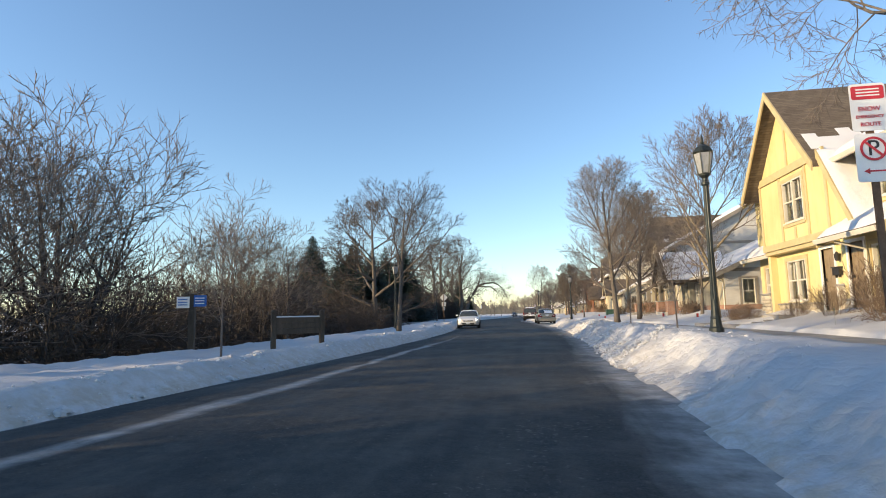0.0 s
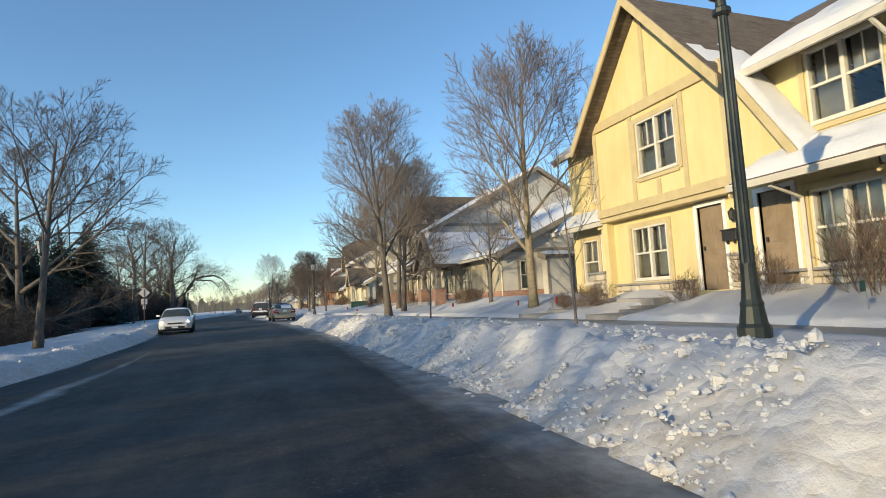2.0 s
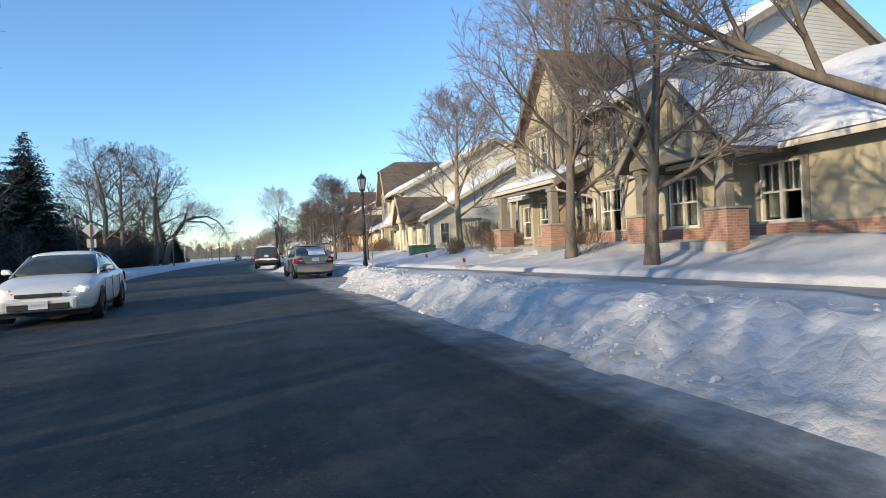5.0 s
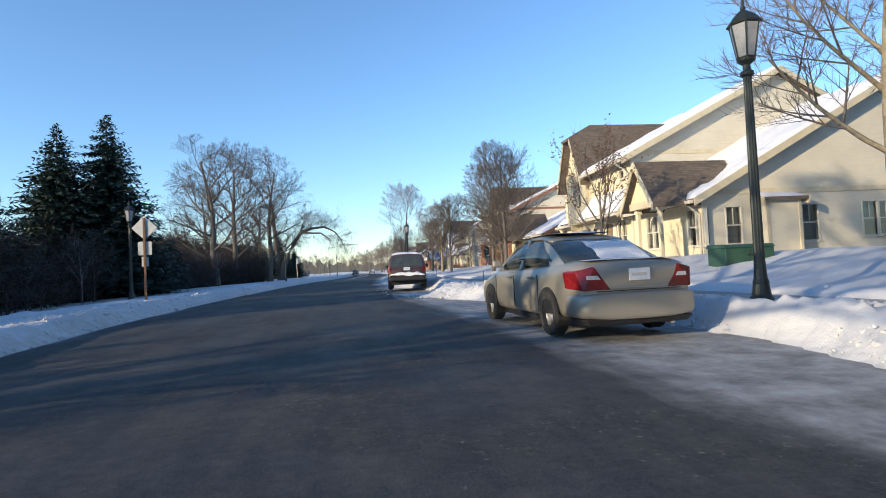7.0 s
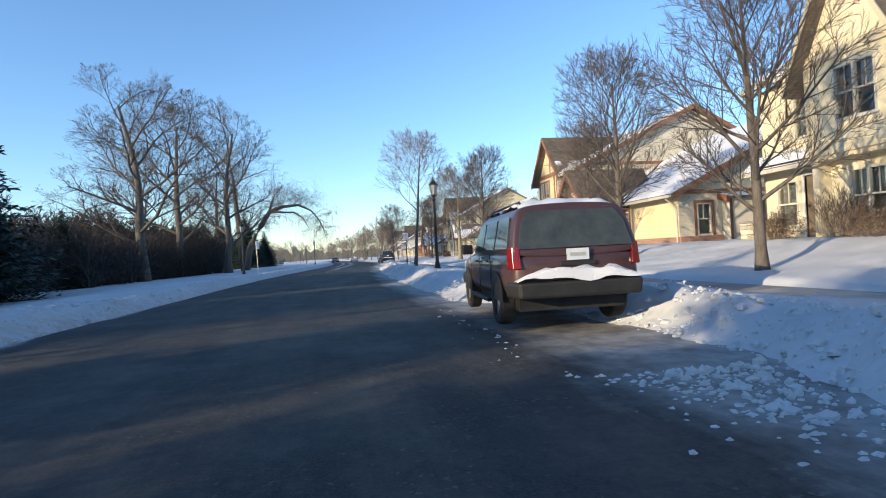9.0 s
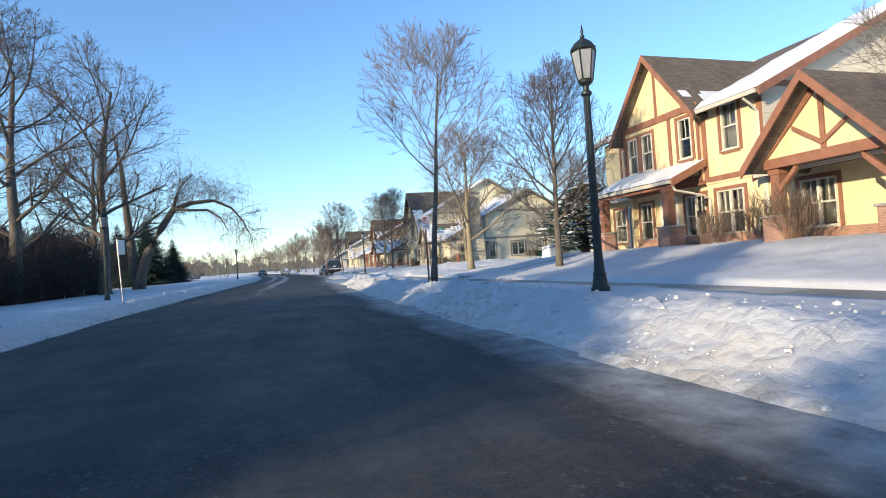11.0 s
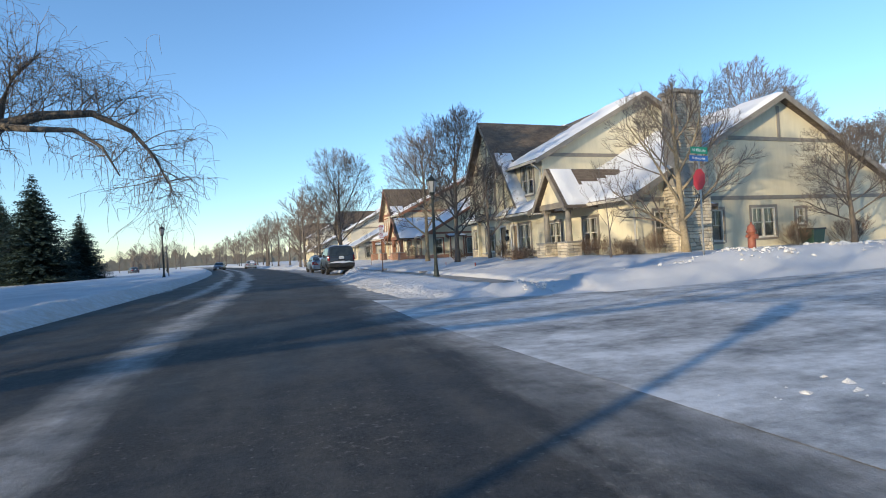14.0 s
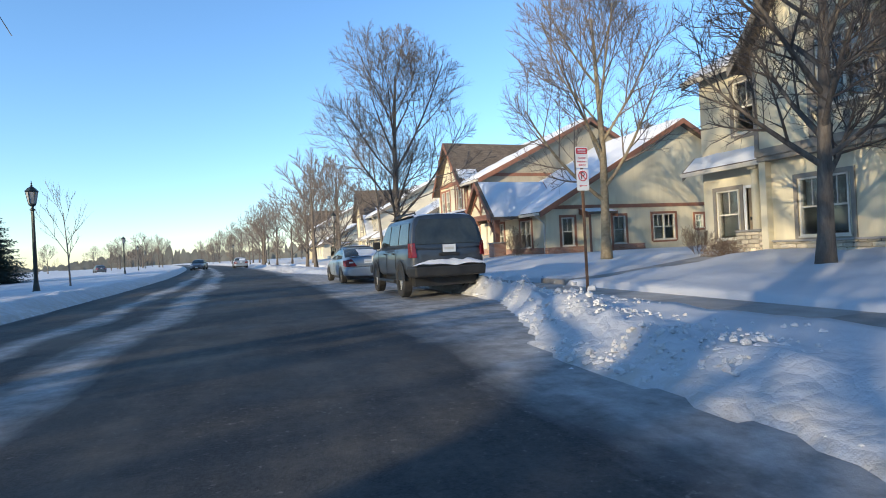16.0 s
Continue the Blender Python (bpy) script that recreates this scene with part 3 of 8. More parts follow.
def make_ground():
    left, right = offsets()
    rows = [-2500, -900, -400, -200, -120, -80, -55, -40, -30, -22] + list(np.arange(-16, -4, 0.5)) + list(np.arange(-4, 60, 0.15)) + list(np.arange(60, 170, 0.22)) + list(np.arange(170, 260, 1.0)) + [270, 285, 300, 330, 370, 420, 480, 560, 700, 900, 1300, 2500]
    cols = [("l", o) for o in reversed(left)] + [("m", 0.0)] + [("r", o) for o in right]
    verts, uvs = [], []
    for y in rows:
        yy = max(-600, min(900, y))
        c, w = centre(yy), half(yy)
        for kind, o in cols:
            x = c - half_left(yy) - o if kind == "l" else (c if kind == "m" else c + w + o)
            verts.append((x, y, ground_z(x, y) if -100 < y < 700 else 0.0 if kind != "m" else -0.05))
            uvs.append(((-o if kind == "l" else o), y))
    n = len(cols)
    faces = [(i * n + j, i * n + j + 1, (i + 1) * n + j + 1, (i + 1) * n + j) for i in range(len(rows) - 1) for j in range(n - 1)]
    me = bpy.data.meshes.new("ground")
    me.from_pydata(verts, [], faces)
    layer = me.uv_layers.new(name="UVMap")
    loops = np.empty(len(me.loops), dtype=np.int32)
    me.loops.foreach_get("vertex_index", loops)
    layer.data.foreach_set("uv", np.array(uvs, dtype=np.float32)[loops].ravel())
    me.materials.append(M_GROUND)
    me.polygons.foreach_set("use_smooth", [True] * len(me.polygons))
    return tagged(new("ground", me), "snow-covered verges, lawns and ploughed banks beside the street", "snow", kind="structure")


make_ground()


def make_road():
    ys = list(np.arange(-60, 300, 2.0)) + list(np.arange(300, 700, 10.0))
    us = [-1.0, -0.8, -0.5, -0.2, 0.2, 0.5, 0.8, 1.0, 2.0, 3.0]
    verts, uvs = [], []
    for y in ys:
        c, w = centre(y), half(y) + 0.12
        bay = float(np.interp(y, BAY_Y, BAY_W))
        for u in us:
            if u > 1.5:
                out = max(bay * 0.5, 0.3) if u < 2.5 else max(bay + 0.4, 0.7)
                verts.append((c + w + out, y, -0.034))
                uvs.append((1 + out / w, y))
                continue
            wide = w if u > 0 else half_left(y) + 0.12
            verts.append((c + u * wide, y, 0.0 + 0.03 * (1 - u * u) - 0.03))
            uvs.append((u, y))
    n = len(us)
    faces = [(i * n + j, i * n + j + 1, (i + 1) * n + j + 1, (i + 1) * n + j) for i in range(len(ys) - 1) for j in range(n - 1)]
    me = bpy.data.meshes.new("road")
    me.from_pydata(verts, [], faces)
    layer = me.uv_layers.new(name="UVMap")
    loops = np.empty(len(me.loops), dtype=np.int32)
    me.loops.foreach_get("vertex_index", loops)
    layer.data.foreach_set("uv", np.array(uvs, dtype=np.float32)[loops].ravel())
    me.materials.append(M_ROAD)
    tagged(new("road", me), "dark salted asphalt street with packed snow streaks", "road", kind="structure")
    b = Build()
    for i in range(170):
        x0, x1 = i * 1.5, i * 1.5 + 1.5
        c = centre(125) + half(125) - 0.3
        fl0, fl1 = 2.6 * max(0, 1 - x0 / 4.0), 2.6 * max(0, 1 - x1 / 4.0)
        b.quad((c + x0, SIDE_Y0 + 0.3 - fl0, -0.022), (c + x1, SIDE_Y0 + 0.3 - fl1, -0.022), (c + x1, SIDE_Y1 - 0.3 + fl1, -0.022), (c + x0, SIDE_Y1 - 0.3 + fl0, -0.022))
    ob = part("side_road", b, M_SIDE)
    tagged(ob, "icy side street with packed grey snow", "road", kind="structure")


make_road()

# ---- houses ----


def wall(b, p0, p1, base, top, holes=(), thick=0.22):
    """A wall from p0 to p1 in plan, its inside on the left of that way; top: (distance, height) points; holes: (u0, u1, z0, z1)."""
    p0, p1 = Vector(p0), Vector(p1)
    d = (p1 - p0).normalized()
    n = Vector((-d.y, d.x)) * thick
    length = (p1 - p0).length
    us = [t[0] for t in top]
    hs = [t[1] for t in top]
    cuts = sorted({0.0, round(length, 4), *[round(u, 4) for u in us if 0 < u < length], *[round(v, 4) for h in holes for v in h[:2] if 0 < v < length]})
    cuts = [c for i, c in enumerate(cuts) if i == 0 or c - cuts[i - 1] > 1e-3]
    rows = sorted({round(v, 4) for h in holes for v in h[2:4] if base < v < min(hs) - 0.01} | {base})
    m, k = len(cuts), len(rows) + 1

    def solid(i, j):
        if not (0 <= i < m - 1 and 0 <= j < k - 1):
            return False
        u, z = (cuts[i] + cuts[i + 1]) / 2, (rows[j] + rows[j + 1]) / 2 if j < k - 2 else rows[j] + 0.005
        return not any(h[0] < u < h[1] and h[2] < z < h[3] for h in holes)

    b.start()
    n0 = len(b.v)
    for o in (0, 1):
        for u in cuts:
            q = p0 + d * u + n * o
            for j in range(k):
                b.v.append((q.x, q.y, rows[j] if j < k - 1 else float(np.interp(u, us, hs))))

    def at(i, j, o):
        return n0 + o * m * k + i * k + j

    for i in range(m - 1):
        for j in range(k - 1):
            if not solid(i, j):
                continue
            b.f.append((at(i, j, 0), at(i + 1, j, 0), at(i + 1, j + 1, 0), at(i, j + 1, 0)))
            b.f.append((at(i, j, 1), at(i, j + 1, 1), at(i + 1, j + 1, 1), at(i + 1, j, 1)))
            if not solid(i - 1, j):
                b.f.append((at(i, j, 0), at(i, j + 1, 0), at(i, j + 1, 1), at(i, j, 1)))
            if not solid(i + 1, j):
                b.f.append((at(i + 1, j, 0), at(i + 1, j, 1), at(i + 1, j + 1, 1), at(i + 1, j + 1, 0)))
            if not solid(i, j - 1):
                b.f.append((at(i, j, 0), at(i, j, 1), at(i + 1, j, 1), at(i + 1, j, 0)))
            if not solid(i, j + 1):
                b.f.append((at(i, j + 1, 0), at(i + 1, j + 1, 0), at(i + 1, j + 1, 1), at(i, j + 1, 1)))
    return b


class Frame:
    """Places boxes on a wall: u along it, o outwards (to the right of the way), z up."""
    def __init__(self, p0, p1):
        self.p, self.d = Vector(p0), (Vector(p1) - Vector(p0)).normalized()
        self.o = Vector((self.d.y, -self.d.x))

    def at(self, u, o, z):
        q = self.p + self.d * u + self.o * o
        return (q.x, q.y, z)

    def box(self, b, u0, u1, o0, o1, z0, z1):
        lo = [self.at(u0, o1, z0), self.at(u1, o1, z0), self.at(u1, o0, z0), self.at(u0, o0, z0)]
        hi = [(x, y, z1) for x, y, _ in lo]
        return b.hexa(lo, hi)


def window(house, fr, u0, u1, z0, z1, trim=None, lights=2, sash=True):
    """A window set in its opening: casing, sashes and panes."""
    b = Build()
    w = 0.048
    n = len(b.v)
    for o in (-0.10, 0.034):
        for x0, x1, y0, y1 in ((u0, u1, z0, z1), (u0 + w, u1 - w, z0 + w, z1 - w)):
            b.v += [fr.at(x0, o, y0), fr.at(x1, o, y0), fr.at(x1, o, y1), fr.at(x0, o, y1)]
    for q in range(4):
        r = (q + 1) % 4
        b.f += [(8 + q, 8 + r, 12 + r, 12 + q), (q, 4 + q, 4 + r, r), (q, r, 8 + r, 8 + q), (4 + q, 12 + q, 12 + r, 4 + r)]
    win = part("window", b, M_SASH, house)
    b = Build()
    fr.box(b, u0 - 0.05, u1 + 0.05, 0.002, 0.075, z0 - 0.05, z0 - 0.002)
    part("sill", b, M_SASH, win, bevel=0.006)
    step = (u1 - u0) / lights
    zm = z0 + (z1 - z0) * 0.5
    dice = random.Random(int(u0 * 91 + z0 * 57 + fr.p.y * 13))
    for i in range(lights):
        a, c = u0 + i * step, u0 + (i + 1) * step
        if i:
            b = Build()
            fr.box(b, a - 0.04, a + 0.04, -0.098, 0.03, z0 + w + 0.001, z1 - w - 0.001)
            part("mullion", b, M_SASH, win)
        if sash:
            b = Build()
            fr.box(b, a + (w if i == 0 else 0.042), c - (w if i == lights - 1 else 0.042), -0.08, 0.0, zm - 0.025, zm + 0.025)
            part("sash_rail", b, M_SASH, win)
            m = (a + c) / 2
            b = Build()
            fr.box(b, m - 0.012, m + 0.012, -0.06, -0.03, zm + 0.026, z1 - w - 0.001)
            part("glazing_bar", b, M_SASH, win)
        p = Build()
        fr.box(p, a + 0.02, c - 0.02, -0.075, -0.065, z0 + 0.03, z1 - 0.03)
        part("pane", p, M_GLASS, win)
        if dice.random() < 0.88:
            drop = dice.choice((0.5, 0.97, 0.97, 0.97, 0.97))
            p = Build()
            fr.box(p, a + 0.07, c - 0.07, -0.20, -0.185, z1 - 0.05 - (z1 - z0 - 0.1) * drop, z1 - 0.03)
            part("blind", p, M_BLIND, win, "greyish lowered window blind")
    if trim:
        for q in ((u0 - 0.17, u0 - 0.052, z0 - 0.10, z1 + 0.14), (u1 + 0.052, u1 + 0.17, z0 - 0.10, z1 + 0.14), (u0 - 0.052, u1 + 0.052, z1 + 0.002, z1 + 0.14), (u0 - 0.052, u1 + 0.052, z0 - 0.16, z0 - 0.054)):
            t = Build()
            fr.box(t, q[0], q[1], 0.001, 0.045, q[2], q[3])
            part("trim_board", t, trim, house)
    return win


def door(house, fr, u0, u1, z0, z1, mat=None):
    b = Build()
    for q in ((u0 - 0.1, u0, z0, z1 + 0.1), (u1, u1 + 0.1, z0, z1 + 0.1), (u0, u1, z1, z1 + 0.1)):
        fr.box(b, q[0], q[1], -0.12, 0.04, q[2], q[3])
    d = part("door_frame", b, M_WHITE, house)
    b = Build()
    fr.box(b, u0 + 0.01, u1 - 0.01, -0.11, -0.06, z0 + 0.01, z1 - 0.01)
    w = u1 - u0
    for a, c in ((0.14, 0.46), (0.54, 0.86)):
        for e, g in ((0.08, 0.40), (0.47, 0.93)):
            fr.box(b, u0 + w * a, u0 + w * c, -0.06, -0.048, z0 + (z1 - z0) * e, z0 + (z1 - z0) * g)
    leaf = part("door", b, mat or M_DOOR, house, bevel=0.008)
    b = Build()
    fr.box(b, u0 + 0.09, u0 + 0.13, -0.06, 0.01, z0 + 0.98, z0 + 1.08)
    part("handle", b, M_BLACK, leaf, bevel=0.01)
    return d


def board(house, fr, u0, u1, z0, z1, mat, out=0.04):
    b = Build()
    fr.box(b, u0, u1, 0.001, out, z0, z1)
    return part("trim_board", b, mat, house)


def slant_board(house, fr, a, c, mat, wide=0.16, o0=0.002, o1=0.045):
    """A board on a wall from a to c, each (u, z), measured along its upper edge."""
    (u0, z0), (u1, z1) = a, c
    b = Build()
    b.hexa([fr.at(u0, o1, z0 - wide), fr.at(u1, o1, z1 - wide), fr.at(u1, o1, z1), fr.at(u0, o1, z0)],
           [fr.at(u0, o0, z0 - wide), fr.at(u1, o0, z1 - wide), fr.at(u1, o0, z1), fr.at(u0, o0, z0)])
    return part("trim_board", b, mat, house)


def roof(house, corners, thick=0.2, mat=None, fascia=None):
    """A roof plane. corners: lower edge first (two), then the upper two, seen from above against the clock."""
    ob = part("roof", Build().slab(corners, thick), mat or M_SHINGLE, house)
    if fascia:
        a, c = Vector(corners[0]), Vector(corners[1])
        up = (Vector(corners[3]) - a).normalized()
        for p, q in ((corners[0], corners[3]), (corners[1], corners[2])):
            p, q = Vector(p), Vector(q)
            o = (a - c).normalized() * 0.05 * (1 if p == a else -1)
            b = Build()
            lo = Vector((0, 0, -0.30))
            b.hexa([tuple(p + lo), tuple(q + lo), tuple(q + Vector((0, 0, 0.012))), tuple(p + Vector((0, 0, 0.012)))],
                   [tuple(p + o + lo), tuple(q + o + lo), tuple(q + o + Vector((0, 0, 0.012))), tuple(p + o + Vector((0, 0, 0.012)))])
            part("rake_board", b, fascia, house)
    return ob


def gutter(house, a, c, mat=None):
    a, c = Vector(a), Vector(c)
    d = (c - a).normalized()
    o = Vector((d.y, -d.x, 0))
    b = Build()
    prof = [(0.006, 0.0), (0.006, -0.13), (0.09, -0.13), (0.13, -0.02), (0.13, 0.0)]
    b.hexa([tuple(a + o * x + Vector((0, 0, z))) for x, z in prof], [tuple(c + o * x + Vector((0, 0, z))) for x, z in prof])
    return part("gutter", b, mat or M_GUTTER, house)


def downspout(house, pts):
    return part("downspout", Build().tube(pts, [0.045] * len(pts), 6), M_GUTTER, house, smooth=False)


def roof_snow(house, corners, thick=0.16, cover=0.55, seed=1.0, cell=0.22, keep=(0, 1, 0, 1), ragged=0.35, bare=None):
    """Snow lying on a roof plane; cover: how much of it; keep, bare: parts of the plane (along, up) with and without."""
    a, b, c, d = [Vector(p) for p in corners]
    nu = max(4, int((b - a).length / cell))
    nv = max(4, int((d - a).length / cell))
    verts, h = [], []
    for j in range(nv + 1):
        for i in range(nu + 1):
            s, t = i / nu, j / nv
            p = (a * (1 - s) + b * s) * (1 - t) + (d * (1 - s) + c * s) * t
            e = min(s - keep[0], keep[1] - s) * (b - a).length
            g = min(t - keep[2], keep[3] - t) * (d - a).length
            m = cover + 0.6 * noise.noise(p * 0.55 + Vector((seed, 0, 0))) + ragged * noise.noise(p * 2.1 + Vector((0, seed, 0))) - 0.12
            m = min(m * 1.6, e / 0.25 + 0.25 * noise.noise(p * 3.0), g / 0.18 + 0.3 * noise.noise(p * 2.5))
            if bare:
                m = min(m, 0.3 * noise.noise(p * 3.5) - 6.0 * min(s - bare[0], bare[1] - s, t - bare[2] + 0.5 * (bare[0] - s)))
            k = max(0.0, min(1.0, m))
            k = k * k * (3 - 2 * k)
            h.append(k)
            verts.append(tuple(p + Vector((0, 0, 0.006 + thick * k * (0.85 + 0.3 * noise.noise(p * 1.3))))))
    w = nu + 1
    faces = []
    for j in range(nv):
        for i in range(nu):
            q = (j * w + i, j * w + i + 1, (j + 1) * w + i + 1, (j + 1) * w + i)
            if max(h[k] for k in q) > 0.02:
                faces.append(q)
    if not faces:
        return None
    used = sorted({i for q in faces for i in q})
    slot = {i: k for k, i in enumerate(used)}
    me = bpy.data.meshes.new("snow")
    me.from_pydata([verts[i] for i in used], [], [tuple(slot[i] for i in q) for q in faces])
    me.materials.append(M_ROOF_SNOW)
    me.polygons.foreach_set("use_smooth", [True] * len(me.polygons))
    return part("snow", me, None, house, "white snow lying on the roof")


def lap_boards(house, fr, u0, u1, z0, top, mat, holes=(), pitch=0.16):
    """Lap siding: one slanting board per course, cut off by the roof line top(u) and by openings; joined."""
    b = Build()
    z = z0
    us = np.linspace(u0, u1, 160)
    tops = np.interp(us, [t[0] for t in top], [t[1] for t in top])
    while z < max(tops) - 0.05:
        ok = us[tops > z + pitch]
        if len(ok) > 1:
            a, c = ok[0], ok[-1]
            cuts = [(a, c)]
            for h in holes:
                if h[2] - 0.08 < z + pitch / 2 < h[3] + 0.08:
                    cuts = [q for s, e in cuts for q in ((s, min(e, h[0] - 0.1)), (max(s, h[1] + 0.1), e)) if q[1] - q[0] > 0.05]
            for s, e in cuts:
                b.hexa([fr.at(s, 0.024, z), fr.at(e, 0.024, z), fr.at(e, 0.008, z + pitch), fr.at(s, 0.008, z + pitch)],
                       [fr.at(s, 0.001, z), fr.at(e, 0.001, z), fr.at(e, 0.001, z + pitch), fr.at(s, 0.001, z + pitch)])
        z += pitch
    if b.f:
        tagged(part("siding", b, mat, house, "painted lap siding"), kind="stuff")


STONES = []


def stone_meshes():
    rnd = random.Random(4)
    for k in range(6):
        w, h = rnd.choice(((0.42, 0.14), (0.30, 0.14), (0.24, 0.12), (0.36, 0.12))), None
        b = bmesh.new()
        bmesh.ops.create_cube(b, size=1.0)
        bmesh.ops.bevel(b, geom=b.edges[:], offset=0.16, segments=1, affect="EDGES")
        for v in b.verts:
            v.co += Vector([rnd.uniform(-0.05, 0.05) for _ in range(3)])
        me = bpy.data.meshes.new("stone")
        b.to_mesh(me)
        b.free()
        me.materials.append(M_STONE)
        STONES.append(me)


stone_meshes()


def stones(house, fr, u0, u1, z0, z1, seed=1, holes=(), cap=True, out=0.0):
    """Coursed stone veneer in front of a wall, stone by stone."""
    rnd = random.Random(seed)
    z = z0
    while z < z1 - 0.06:
        h = min(rnd.uniform(0.12, 0.2), z1 - z)
        u = u0
        while u < u1 - 0.04:
            w = min(rnd.uniform(0.2, 0.5), u1 - u)
            if not any(q[0] < u + w / 2 < q[1] and q[2] < z + h / 2 < q[3] for q in holes):
                ob = new("stone", rnd.choice(STONES))
                ob.parent = house
                x, y, zz = fr.at(u + w / 2, 0.03 + out, z + h / 2)
                ob.matrix_basis = Matrix.Translation((x, y, zz)) @ Matrix.Rotation(math.atan2(fr.d.y, fr.d.x), 4, "Z") @ Matrix.Diagonal((w - 0.012, 0.10 + rnd.uniform(-0.01, 0.02), h - 0.012, 1))
            u += w
        z += h
    if cap:
        b = Build()
        fr.box(b, u0 - 0.02, u1 + 0.02, 0.001, 0.13 + out, z1, z1 + 0.06)
        part("stone_cap", b, M_CONCRETE, house, bevel=0.01)


def column(house, x, y, z0, z1, plinth, mat, wide=0.30, stone=False):
    if stone:
        b = Build().tube([(x, y, z0 + plinth + 0.06), (x, y, (z0 + plinth + z1) / 2), (x, y, z1)], [wide * 0.56, wide * 0.54, wide * 0.46], 14)
    else:
        b = Build().box(x - wide / 2, y - wide / 2, z0 + plinth + 0.06, x + wide / 2, y + wide / 2, z1)
    b.box(x - wide / 2 - 0.04, y - wide / 2 - 0.04, z1 - 0.18, x + wide / 2 + 0.04, y + wide / 2 + 0.04, z1 - 0.02)
    part("column", b, mat, house, bevel=0.012)
    if plinth:
        w = 0.42 if stone else 0.36
        b = Build().box(x - w, y - w, z0 - 0.3, x + w, y + w, z0 + plinth)
        part("column_base", b, M_MORTAR if stone else M_BRICK, house, bevel=0.02)
        if stone:
            stones(house, Frame((x - w, y + w), (x - w, y - w)), 0.0, 2 * w, z0 - 0.05, z0 + plinth - 0.01, int(y * 7), (), False, -0.02)
            stones(house, Frame((x - w, y - w), (x + w, y - w)), 0.0, 2 * w, z0 - 0.05, z0 + plinth - 0.01, int(y * 9), (), False, -0.02)
        b = Build().box(x - w - 0.05, y - w - 0.05, z0 + plinth, x + w + 0.05, y + w + 0.05, z0 + plinth + 0.07)
        part("column_cap", b, M_CONCRETE, house, bevel=0.015)


def wall_lamp(house, fr, u, z):
    x, y, _ = fr.at(u, 0.12, z)
    b = Build().lathe([(0.02, -0.16), (0.07, -0.12), (0.09, 0.06), (0.05, 0.10), (0.015, 0.15)], (x, y, z), 8)
    fr.box(b, u - 0.04, u + 0.04, 0.0, 0.12, z + 0.05, z + 0.08)
    part("wall_lamp", b, M_BLACK, house)


def letter_box(house, fr, u, z):
    b = Build()
    fr.box(b, u - 0.2, u + 0.2, 0.0, 0.13, z, z + 0.24)
    fr.box(b, u - 0.21, u + 0.21, 0.0, 0.17, z + 0.24, z + 0.27)
    for s in (-0.1, 0.1):
        fr.box(b, u + s - 0.01, u + s + 0.01, 0.02, 0.10, z - 0.08, z)
    part("letter_box", b, M_BLACK, house, bevel=0.008)


